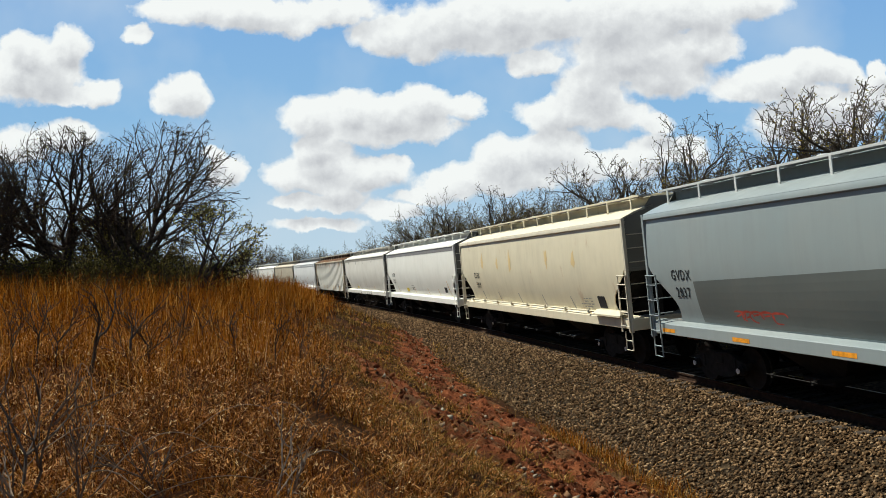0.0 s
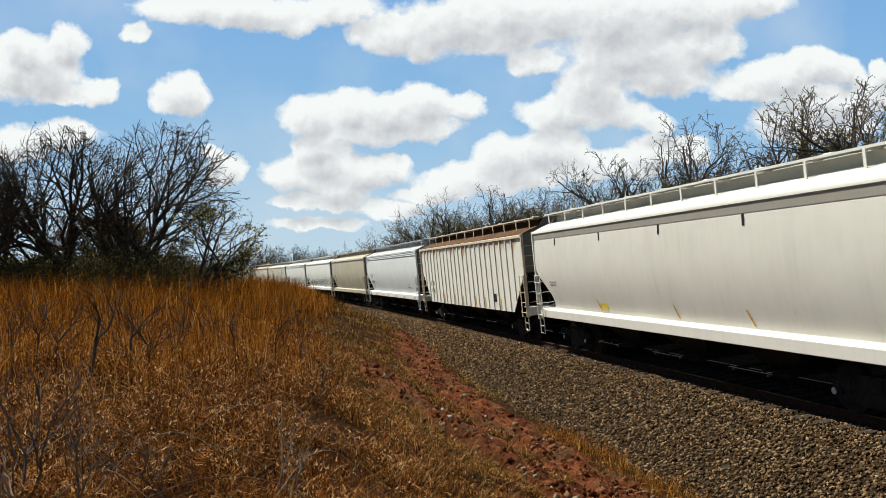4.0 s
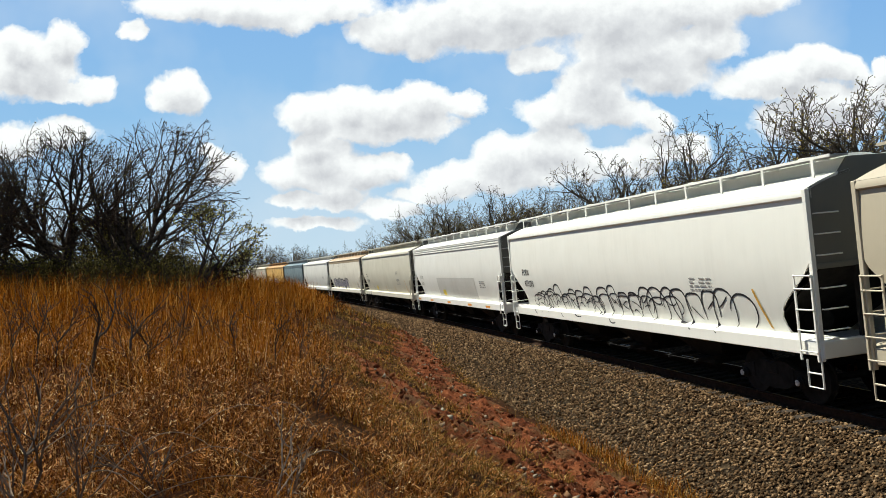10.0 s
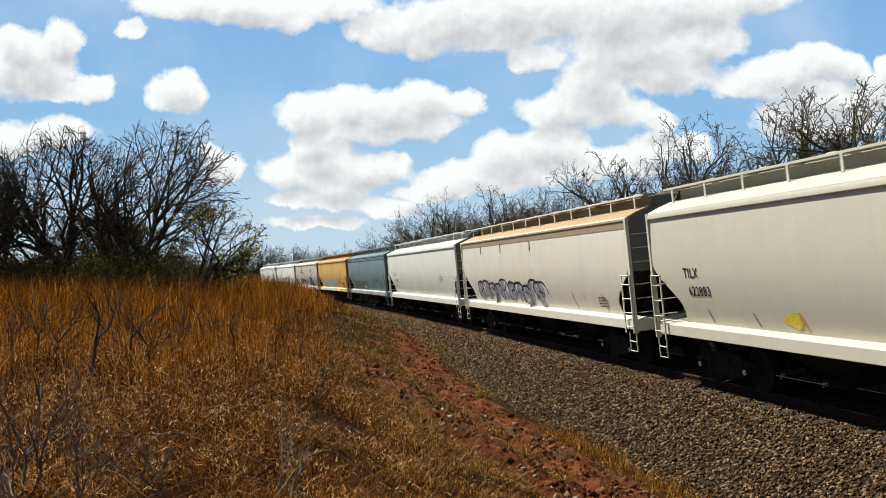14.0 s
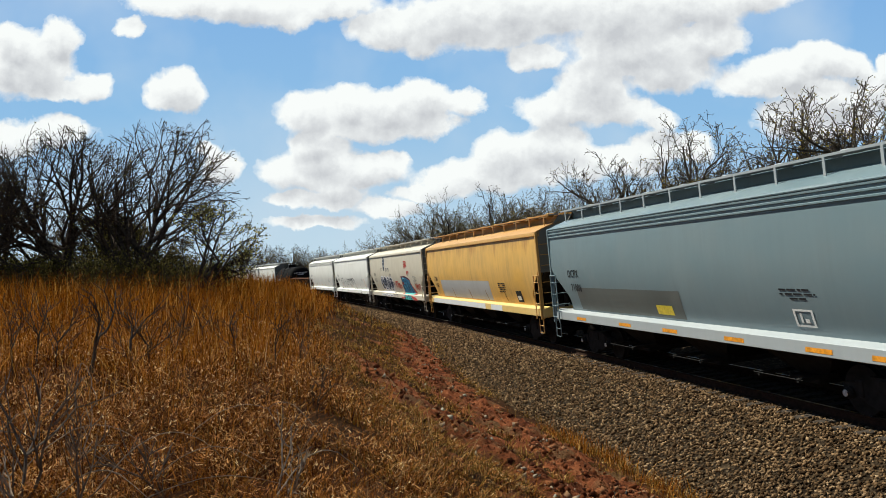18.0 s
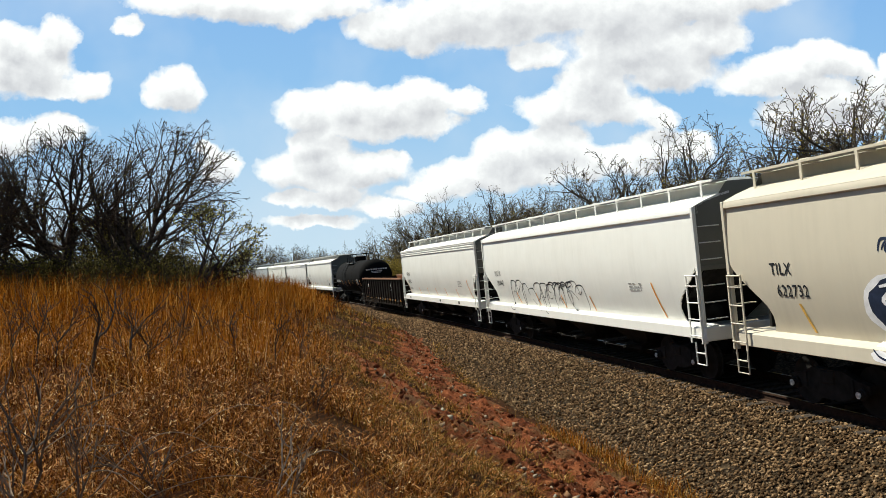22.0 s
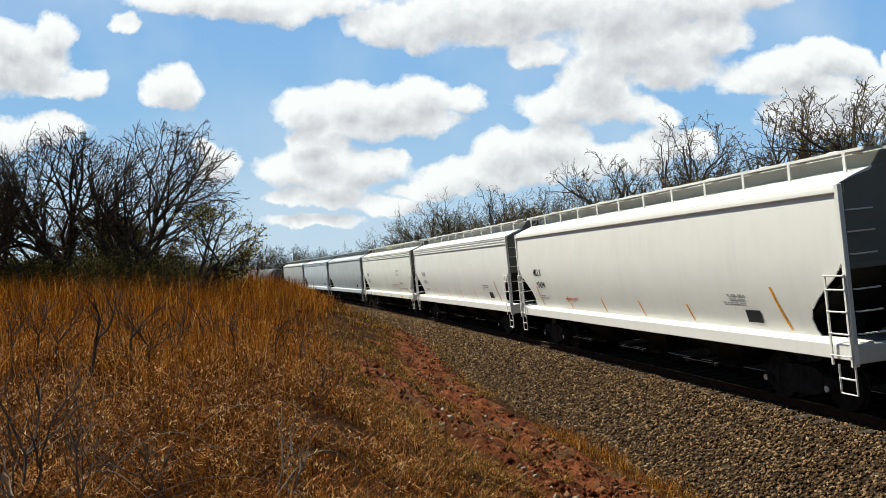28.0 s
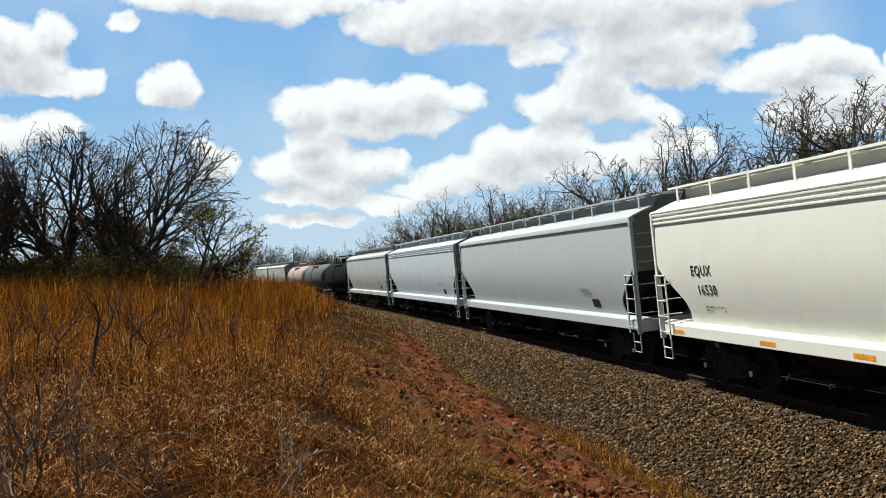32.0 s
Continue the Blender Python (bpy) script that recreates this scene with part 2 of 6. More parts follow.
def ground_z(x, y):
    s, lat = s_lat(x, y)
    return height(s, lat)


def spaced(stops):
    """Values that run through the stops (value, step)."""
    out = []
    for (a, step), (b, _) in zip(stops, stops[1:]):
        k = max(1, round((b - a) / step))
        out += [a + (b - a) * i / k for i in range(k)]
    return out + [stops[-1][0]]


def soil_material():
    m, n, l, b = material("shaded_dry_soil", 0.95)
    o = coords(n, l)
    # browns lowered to near black: shade between the tufts is in the colour
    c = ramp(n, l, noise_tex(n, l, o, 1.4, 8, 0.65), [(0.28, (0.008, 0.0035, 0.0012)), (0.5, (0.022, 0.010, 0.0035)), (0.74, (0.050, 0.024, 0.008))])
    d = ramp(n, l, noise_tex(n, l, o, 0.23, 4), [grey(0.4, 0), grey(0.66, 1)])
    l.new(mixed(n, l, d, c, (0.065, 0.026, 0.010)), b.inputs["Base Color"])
    bumped(n, l, b, noise_tex(n, l, o, 9, 8), 0.9, 0.06)
    return m


def clay_material():
    m, n, l, b = material("red_clay", 0.92)
    o = coords(n, l)
    c = ramp(n, l, noise_tex(n, l, o, 2.2, 9, 0.68), [(0.28, (0.030, 0.010, 0.006)), (0.44, (0.14, 0.042, 0.018)), (0.60, (0.32, 0.105, 0.042)), (0.8, (0.46, 0.23, 0.12))])
    d = ramp(n, l, noise_tex(n, l, o, 0.9, 6, 0.6), [grey(0.50, 0), grey(0.62, 1)])
    l.new(mixed(n, l, d, c, (0.17, 0.092, 0.044)), b.inputs["Base Color"])
    bumped(n, l, b, noise_tex(n, l, coords(n, l, "Object", (1, 1, 2.5)), 5, 9, 0.7), 1.0, 0.35)
    return m


def gravel_material():
    m, n, l, b = material("ballast_bed", 0.9)
    o = coords(n, l)
    v = n.new("ShaderNodeTexVoronoi")
    v.inputs["Scale"].default_value = 15
    l.new(o, v.inputs["Vector"])
    c = ramp(n, l, v.outputs["Color"], [(0.2, (0.012, 0.008, 0.005)), (0.55, (0.036, 0.025, 0.015)), (0.85, (0.08, 0.056, 0.033))])
    l.new(c, b.inputs["Base Color"])
    bumped(n, l, b, v.outputs["Distance"], 1.0, 0.05)
    return m


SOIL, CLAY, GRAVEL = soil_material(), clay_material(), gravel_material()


def build_ground():
    ss = spaced([(-2602, 260), (-260, 40), (-60, 8), (-12, 2), (0, 0.5), (5, 0.16), (30, 0.3), (42, 0.6), (75, 1.5), (140, 6), (320, 30), (800, 150), (2602, 150)])[:-1]
    ll = spaced([(-4000, 900), (-400, 90), (-60, 8), (-16, 1.5), (-4.2, 0.6), (1.9, 0.2), (3.6, 0.11), (9.2, 0.25), (13, 0.3), (16, 0.6), (32, 1.5), (70, 8), (160, 40), (480, 80), (822, 80)])
    rows, cols = len(ss), len(ll)
    vs = [on_line(s, lat, height(s, lat) if -90 < s < 330 else profile(BANK if lat > 1.9 else FARSIDE, lat) if abs(lat) > 1.9 else -0.25) for s in ss for lat in ll]
    fs, idx = [], []
    for i in range(rows):
        j = (i + 1) % rows
        for k in range(cols - 1):
            fs.append((i * cols + k + 1, i * cols + k, j * cols + k, j * cols + k + 1))
            s, lat = ss[i], (ll[k] + ll[k + 1]) / 2
            bl = bank_lat(s, lat)
            stone = height(s, lat) < -0.36 - (lat - 1.9) * 0.46 + 0.02 if lat > 1.9 else lat > -4.2
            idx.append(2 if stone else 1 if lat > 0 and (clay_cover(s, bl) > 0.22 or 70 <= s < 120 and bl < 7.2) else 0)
    hub = len(vs)
    vs.append((HUB_X, 0, 1.9))
    for i in range(rows):
        fs.append((hub, i * cols + cols - 1, ((i + 1) % rows) * cols + cols - 1))
        idx.append(0)
    me = bpy.data.meshes.new("ground")
    me.from_pydata([tuple(v) for v in vs], [], fs)
    for m in (SOIL, CLAY, GRAVEL):
        me.materials.append(m)
    me.polygons.foreach_set("material_index", idx)
    me.polygons.foreach_set("use_smooth", [True] * len(fs))
    me.update()
    return tagged(new("ground", me), "dry bank of soil and eroded red clay beside a ballasted railway", "ground", kind="structure")


build_ground()


# ---- track ----
def build_track():
    rail_ring = [(-0.075, 0.0), (0.075, 0.0), (0.075, 0.012), (0.012, 0.03), (0.010, 0.125), (0.036, 0.14), (0.036, 0.17), (0.028, 0.178),
                 (-0.028, 0.178), (-0.036, 0.17), (-0.036, 0.14), (-0.010, 0.125), (-0.012, 0.03), (-0.075, 0.012)]
    track = new("railway_track")
    tagged(track, "steel rails on dark timber sleepers in crushed stone", "railway track", kind="structure")
    for side in (-0.755, 0.755):
        sh, k = Shape(), len(rail_ring)
        steps = spaced([(-60, 6), (330, 6)])
        for s in steps:
            m = line_pose(s)
            sh.v += [tuple(m @ Vector((side + x, 0, z - 0.178))) for x, z in rail_ring]
        for i in range(len(steps) - 1):
            sh.f += [(i * k + q, i * k + (q + 1) % k, (i + 1) * k + (q + 1) % k, (i + 1) * k + q) for q in range(k)]
        part("rail", sh, RAILSIDE, track)
        top = Shape()
        for s in steps:
            m = line_pose(s)
            top.v += [tuple(m @ Vector((side + x, 0, 0.0025))) for x in (-0.026, 0.026)]
        top.f = [(2 * i, 2 * i + 1, 2 * i + 3, 2 * i + 2) for i in range(len(steps) - 1)]
        part("rail_head", top, STEEL, track, "bright worn running surface")
    tie = Shape().box(-1.3, -0.115, -0.36, 1.3, 0.115, -0.185, 0.012).mesh("sleeper", TIEWOOD)
    for i in range(130):
        s = -14 + i * 0.53
        part("sleeper", tie, TIEWOOD, track, at=line_pose(s) @ pose(random.uniform(-0.04, 0.04), 0, 0, 0, 0, random.uniform(-1, 1)))


build_track()

STONES = island("crushed_stone", [(0.0, (0.0202, 0.0123, 0.0064)), (0.3, (0.0638, 0.0386, 0.0196)), (0.65, (0.1342, 0.0819, 0.042)), (0.9, (0.2149, 0.1375, 0.0732)), (1.0, (0.3223, 0.2254, 0.1317))], 0.85)
CLODS = island("clay_clods", [(0.0, (0.0343, 0.0141, 0.0082)), (0.45, (0.1028, 0.0284, 0.0107)), (0.75, (0.1714, 0.0591, 0.0229)), (0.9, (0.2334, 0.1341, 0.074)), (1.0, (0.2881, 0.2834, 0.2223))], 0.9)


def scatter_stones(name, label, places, mat):
    """Angular stones, each a dented octahedron, in one mesh."""
    rng = np.random.default_rng(5)
    k = len(places)
    base = np.array([(1, 0, 0), (-1, 0, 0), (0, 1, 0), (0, -1, 0), (0, 0, 1), (0, 0, -1)], float)
    tri = np.array([(0, 2, 4), (2, 1, 4), (1, 3, 4), (3, 0, 4), (2, 0, 5), (1, 2, 5), (3, 1, 5), (0, 3, 5)])
    pl = np.array(places)
    v = base[None] * rng.uniform(0.55, 1.15, (k, 6, 1)) + rng.normal(0, 0.22, (k, 6, 3))
    q = rng.normal(size=(k, 4))
    q /= np.linalg.norm(q, axis=1)[:, None]
    w, x, y, z = q.T
    rot = np.stack([np.stack([1 - 2 * (y * y + z * z), 2 * (x * y - z * w), 2 * (x * z + y * w)], -1),
                    np.stack([2 * (x * y + z * w), 1 - 2 * (x * x + z * z), 2 * (y * z - x * w)], -1),
                    np.stack([2 * (x * z - y * w), 2 * (y * z + x * w), 1 - 2 * (x * x + y * y)], -1)], 1)
    v = np.einsum("kij,knj->kni", rot, v) * pl[:, None, 3:4] + pl[:, None, :3]
    faces = (tri[None] + (np.arange(k) * 6)[:, None, None]).reshape(-1, 3)
    return tagged(new(name, fast_mesh(name, v.reshape(-1, 3), faces, mat, True)), label, "gravel", kind="stuff")


def build_stones():
    places = []
    for _ in range(84000):
        u = random.random()
        s = 2 + 78 * u ** 1.9
        lat = random.uniform(0.2, 4.6)
        size = random.uniform(0.022, 0.042) * (1 + s / 70)
        z = height(s, lat)
        if lat > 1.9 and z > -0.33 - (lat - 1.9) * 0.46:
            if random.random() > 0.06:
                continue
        p = on_line(s, lat, z + size * random.uniform(-0.1, 0.6))
        places.append((*p, size))
    scatter_stones("ballast_stones", "crushed grey-brown stone ballast heaped along the line", places, STONES)
    clods = []
    for _ in range(26000):
        s = 5 + 60 * random.random() ** 1.4
        lat = random.uniform(3.0, 9.0)
        bl = bank_lat(s, lat)
        if clay_cover(s, bl) < random.uniform(0.1, 0.9):
            continue
        size = 0.012 + 0.075 * random.random() ** 4
        p = on_line(s, lat, height(s, lat) + size * 0.2)
        clods.append((*p, size))
    scatter_stones("clay_clods", "crumbled red clay clods on the eroded slope", clods, CLODS)


build_stones()


# ---- drifting clouds ----
CLOUDS = []


def heap(*discs):
    """One cloud, of overlapping discs: across, down, half width, half height."""
    CLOUDS.extend(discs)


heap((60, 118, 80, 58), (110, 68, 40, 40), (168, 152, 42, 26), (15, 125, 60, 55), (30, 85, 45, 40), (95, 158, 80, 20))
heap((236, 54, 32, 22))
heap((312, 164, 52, 36), (336, 172, 38, 28), (290, 178, 36, 24))
heap((110, 232, 75, 28), (20, 250, 60, 34), (395, 300, 40, 34), (370, 268, 22, 14))
heap((330, 5, 110, 26), (430, 12, 120, 34), (500, 26, 70, 32), (590, 10, 90, 30))
heap((690, 55, 80, 34), (740, 68, 62, 34), (820, 40, 130, 52), (905, 25, 130, 56), (985, 20, 80, 50), (870, 65, 70, 28))
heap((1090, 25, 130, 58), (1210, 10, 130, 46), (1330, 0, 80, 34), (1120, 85, 140, 56), (1250, 75, 66, 42), (1180, 120, 90, 46), (1050, 150, 70, 56), (1000, 195, 84, 34), (1075, 195, 90, 34), (945, 100, 54, 26))
heap((745, 180, 66, 40), (690, 195, 90, 40), (620, 192, 60, 36), (545, 200, 58, 32), (820, 182, 42, 26), (640, 228, 110, 28), (740, 222, 76, 26))
heap((520, 300, 62, 30), (575, 275, 60, 32), (655, 298, 68, 28), (600, 318, 100, 24), (560, 250, 44, 22), (690, 285, 36, 16))
heap((525, 352, 50, 16), (600, 350, 60, 20), (690, 372, 60, 16), (560, 392, 90, 12))
heap((970, 258, 70, 38), (900, 275, 66, 40), (1030, 290, 70, 30), (860, 308, 90, 32), (790, 325, 60, 28), (940, 305, 90, 28), (740, 345, 50, 18))
heap((1165, 260, 66, 28), (1215, 262, 50, 26), (1110, 285, 70, 26), (1165, 214, 36, 22))
heap((1400, 130, 100, 36), (1450, 108, 62, 30), (1330, 150, 66, 28), (1500, 120, 40, 26), (1400, 158, 110, 22))
heap((1480, 182, 80, 34), (1550, 160, 50, 32), (1400, 205, 70, 32), (1450, 225, 120, 30), (1566, 118, 22, 20))


def cloud_field():
    """A node group: how deep a place of the picture plane lies within the clouds."""
    g = bpy.data.node_groups.new("cloud_field", "ShaderNodeTree")
    g.interface.new_socket("Place", in_out="INPUT", socket_type="NodeSocketVector")
    g.interface.new_socket("Depth", in_out="OUTPUT", socket_type="NodeSocketFloat")
    n, l = g.nodes, g.links
    i, o = n.new("NodeGroupInput"), n.new("NodeGroupOutput")
    last = None
    for x, y, rx, ry in CLOUDS:
        a = n.new("ShaderNodeVectorMath")
        a.operation = "MULTIPLY_ADD"
        sx, sy = 1385 / (rx * 1.13), 1385 / (ry * 1.14)
        a.inputs[1].default_value = (sx, sy, 0)
        a.inputs[2].default_value = (-(x - 784) / 1385 * sx, -(441 - y) / 1385 * sy, 0)
        l.new(i.outputs[0], a.inputs[0])
        d = n.new("ShaderNodeVectorMath")
        d.operation = "LENGTH"
        l.new(a.outputs[0], d.inputs[0])
        e = n.new("ShaderNodeMath")
        e.operation = "SUBTRACT"
        e.inputs[0].default_value = 1.0
        l.new(d.outputs["Value"], e.inputs[1])
        if last is None:
            last = e.outputs[0]
        else:
            s = n.new("ShaderNodeMath")
            s.operation = "SMOOTH_MAX"
            s.inputs[2].default_value = 0.25
            l.new(last, s.inputs[0])
            l.new(e.outputs[0], s.inputs[1])
            last = s.outputs[0]
    l.new(last, o.inputs[0])
    return g


def cloud_material():
    m, n, l, b = material("cumulus")
    n.remove(b)
    g = cloud_field()
    c = n.new("ShaderNodeTexCoord")
    sep = n.new("ShaderNodeSeparateXYZ")
    l.new(c.outputs["Object"], sep.inputs[0])
    depth = maths(n, l, "MULTIPLY", sep.outputs[2], -1.0)
    u, v = maths(n, l, "DIVIDE", sep.outputs[0], depth), maths(n, l, "DIVIDE", sep.outputs[1], depth)
    comb = n.new("ShaderNodeCombineXYZ")
    l.new(u, comb.inputs[0])
    l.new(v, comb.inputs[1])

    def warped(place, size, amount, detail):
        t = n.new("ShaderNodeTexNoise")
        t.inputs["Scale"].default_value, t.inputs["Detail"].default_value, t.inputs["Roughness"].default_value = size, detail, 0.6
        l.new(place, t.inputs["Vector"])
        s = n.new("ShaderNodeVectorMath")
        s.operation = "MULTIPLY_ADD"
        s.inputs[1].default_value = (amount, amount * 0.8, 0)
        s.inputs[2].default_value = (-amount / 2, -amount * 0.4, 0)
        l.new(t.outputs["Color"], s.inputs[0])
        a = n.new("ShaderNodeVectorMath")
        a.operation = "ADD"
        l.new(place, a.inputs[0])
        l.new(s.outputs[0], a.inputs[1])
        return a.outputs[0]

    place = warped(warped(warped(comb.outputs[0], 7, 0.03, 3), 24, 0.036, 5), 90, 0.008, 6)

    def field(at):
        q = n.new("ShaderNodeGroup")
        q.node_tree = g
        l.new(at, q.inputs[0])
        return q.outputs[0]

    billow = n.new("ShaderNodeTexNoise")
    billow.inputs["Scale"].default_value, billow.inputs["Detail"].default_value = 26, 7
    l.new(comb.outputs[0], billow.inputs["Vector"])
    d = field(place)
    def puffs(at, size):
        t = n.new("ShaderNodeTexNoise")
        t.inputs["Scale"].default_value, t.inputs["Detail"].default_value, t.inputs["Roughness"].default_value = size, 6, 0.6
        l.new(at, t.inputs["Vector"])
        return t.outputs["Fac"]

    shift = n.new("ShaderNodeVectorMath")
    shift.operation = "ADD"
    shift.inputs[1].default_value = (-0.005, 0.010, 0)
    l.new(comb.outputs[0], shift.inputs[0])
    small = puffs(comb.outputs[0], 34)
    relief = maths(n, l, "SUBTRACT", puffs(shift.outputs[0], 34), small)
    dense = maths(n, l, "ADD", d, maths(n, l, "MULTIPLY", maths(n, l, "SUBTRACT", billow.outputs["Fac"], 0.5), 0.65))
    dense = maths(n, l, "ADD", dense, maths(n, l, "MULTIPLY", maths(n, l, "SUBTRACT", small, 0.5), 0.35))
    alpha = ramp(n, l, dense, [grey(0.02, 0), grey(0.13, 0.5), grey(0.28, 1)])
    up = n.new("ShaderNodeVectorMath")
    up.operation = "ADD"
    up.inputs[1].default_value = (-0.004, 0.024, 0)
    l.new(place, up.inputs[0])
    above = maths(n, l, "ADD", field(up.outputs[0]), maths(n, l, "MULTIPLY", maths(n, l, "SUBTRACT", billow.outputs["Fac"], 0.5), 0.45))
    above = maths(n, l, "ADD", above, maths(n, l, "MULTIPLY", relief, 0.9))
    tone = ramp(n, l, above, [(0.02, (1.01, 1.02, 1.05)), (0.22, (0.95, 0.96, 1.0)), (0.48, (0.82, 0.83, 0.88)), (1.0, (0.62, 0.63, 0.69))])
    rise = maths(n, l, "ADD", v, 0.05)
    haze = n.new("ShaderNodeTexNoise")
    haze.inputs["Scale"].default_value, haze.inputs["Detail"].default_value = 5, 4
    l.new(comb.outputs[0], haze.inputs["Vector"])
    blue = ramp(n, l, rise, [(0.0, (0.62, 0.76, 0.88)), (0.10, (0.50, 0.68, 0.88)), (0.22, (0.30, 0.54, 0.86)), (0.42, (0.22, 0.44, 0.83))])
    thin = ramp(n, l, haze.outputs["Fac"], [grey(0.45, 0), grey(0.75, 0.5)])
    blue = mixed(n, l, thin, blue, (0.66, 0.76, 0.90))
    em = n.new("ShaderNodeEmission")
    em.inputs[1].default_value = 0.69
    l.new(mixed(n, l, alpha, blue, tone), em.inputs[0])
    l.new(em.outputs[0], n["Material Output"].inputs[0])
    return m


CLOUD_FAR = 4300.0


def build_clouds():
    sh = Shape()
    nu, nv = 40, 24
    for j in range(nv + 1):
        for i in range(nu + 1):
            az, el = radians(-46 + 92 * i / nu), radians(-7 + 37 * j / nv)
            sh.v.append((CLOUD_FAR * math.sin(az) * math.cos(el), CLOUD_FAR * math.sin(el), -CLOUD_FAR * math.cos(az) * math.cos(el)))
    for j in range(nv):
        for i in range(nu):
            a = j * (nu + 1) + i
            sh.f.append((a, a + 1, a + nu + 2, a + nu + 1))
    ob = new("backdrop_clouds", sh.mesh("backdrop_clouds", cloud_material(), True))
    return tagged(ob, "white cumulus clouds with grey bases drifting in blue sky", "clouds", kind="structure")


clouds = build_clouds()


# ---- railcars: y runs along the car, -x is the side towards the bank, z = 0 on the rail heads ----
WHEEL_R = 0.46
SPINNERS = []     # (wheelset, offset of its axle along the line from the car's centre, car)


def wheel_profile():
    return [(-0.80, 0.06), (-0.79, 0.34), (-0.80, 0.40), (-0.80, WHEEL_R), (-0.69, WHEEL_R), (-0.68, WHEEL_R + 0.025), (-0.655, WHEEL_R + 0.025), (-0.65, 0.38), (-0.69, 0.30), (-0.66, 0.10), (-0.64, 0.075),
            (0.64, 0.075), (0.66, 0.10), (0.69, 0.30), (0.65, 0.38), (0.655, WHEEL_R + 0.025), (0.68, WHEEL_R + 0.025), (0.69, WHEEL_R), (0.80, WHEEL_R), (0.80, 0.40), (0.79, 0.34), (0.80, 0.06)]


def cap_shape(sign):
    sh = Shape().turned([(0.0, 0.10), (0.02, 0.115), (0.10, 0.115), (0.115, 0.09), (0.15, 0.085), (0.16, 0.06)] if sign > 0 else
                        [(-0.16, 0.06), (-0.15, 0.085), (-0.115, 0.09), (-0.10, 0.115), (-0.02, 0.115), (0.0, 0.10)], "x", 14)
    for k in range(3):
        a = 2 * math.pi * k / 3
        c = (sign * 0.165, 0.055 * math.cos(a), 0.055 * math.sin(a))
        sh.box(c[0] - 0.01, c[1] - 0.014, c[2] - 0.014, c[0] + 0.01, c[1] + 0.014, c[2] + 0.014)
    return sh


def sideframe_shape():
    sh = Shape()
    ring = [(-1.05, 0.62), (-0.78, 0.66), (-0.42, 0.80), (0.42, 0.80), (0.78, 0.66), (1.05, 0.62), (1.05, 0.47), (0.80, 0.46), (0.50, 0.30), (0.30, 0.24), (-0.30, 0.24), (-0.50, 0.30), (-0.80, 0.46), (-1.05, 0.47)]
    sh.prism(ring, -0.075, 0.075, "x")
    for y in (-0.62, 0.62):
        sh.box(-0.10, y - 0.05, 0.40, 0.10, y + 0.05, 0.70, 0.01)
    return sh


def springs_shape():
    sh = Shape()
    for y in (-0.2, 0.0, 0.2):
        sh.turned([(0.28, 0.075), (0.31, 0.085), (0.34, 0.07), (0.38, 0.085), (0.42, 0.07), (0.46, 0.085), (0.50, 0.07), (0.54, 0.085), (0.57, 0.07)], "z", 10, (0, y, 0))
    return sh


def truck(car, y):
    """One bogie: bolster, two side frames with springs, two wheelsets with bearing caps."""
    base = pose(0, y, 0)
    part("bolster", cached("bolster", lambda: Shape().box(-1.1, -0.2, 0.52, 1.1, 0.2, 0.78, 0.03).box(-0.3, -0.3, 0.78, 0.3, 0.3, 0.98, 0.02), IRON), IRON, car, at=base)
    for sx in (-1.0, 1.0):
        f = part("side_frame", cached("side_frame", sideframe_shape, IRON), IRON, car, at=pose(sx, y, 0))
        part("spring_pack", cached("spring_pack", springs_shape, RUSTY, True), RUSTY, f, at=pose(-0.02 * sx, 0, 0))
    for dy in (-0.89, 0.89):
        w = part("wheelset", cached("wheelset", lambda: Shape().turned(wheel_profile(), "x", 28), IRON, True), IRON, car, at=pose(0, y + dy, WHEEL_R))
        for sg in (-1, 1):
            part("bearing", cached(("bearing", sg), lambda sg=sg: cap_shape(sg), IRON, True), IRON, w, at=pose(sg * 1.02, 0, 0))
            part("bearing_cap", cached(("bearing_cap", sg), lambda sg=sg: Shape().turned([(-0.012, 0.03), (-0.008, 0.062), (0.008, 0.062), (0.012, 0.03)], "x", 12), CAPS), CAPS, w, at=pose(sg * 1.19, 0, 0))
        SPINNERS.append((w, y + dy, car))


def coupler(car, y, out):
    d = 1 if out > 0 else -1
    sh = Shape().box(-0.09, min(y, y + d * 0.40), 0.80, 0.09, max(y, y + d * 0.40), 0.96, 0.02)
    sh.box(-0.17, min(y + d * 0.34, y + d * 0.62), 0.74, 0.13, max(y + d * 0.34, y + d * 0.62), 1.02, 0.05)
    part("coupler", sh, RUSTY, car)
    part("air_hose", Shape().tube([(0.3, y, 0.86), (0.32, y + d * 0.2, 0.66), (0.22, y + d * 0.38, 0.46), (0.12, y + d * 0.52, 0.52)], 0.025, 6), IRON, car)


def hopper_side(z, style):
    """How far the side stands out at a height."""
    if style == "ribbed":
        return 1.50
    return 1.555 - (z - 3.0) ** 2 / (24.0 if z > 3.0 else 9.6)


def side_inset(z, style):
    """How far the end of the side sheet draws back at a height."""
    if style == "ribbed":
        return 0.22 + max(0.0, (2.75 - z) / 1.6) * 1.55
    pts = [(4.2, 0.10), (2.85, 0.12), (2.55, 0.42), (2.2, 0.90), (1.95, 1.18), (1.7, 1.28), (1.5, 1.16), (1.2, 1.0)]
    for (a, p), (b, q) in zip(pts, pts[1:]):
        if b <= z <= a:
            return p + (q - p) * (a - z) / (a - b)
    return 1.0


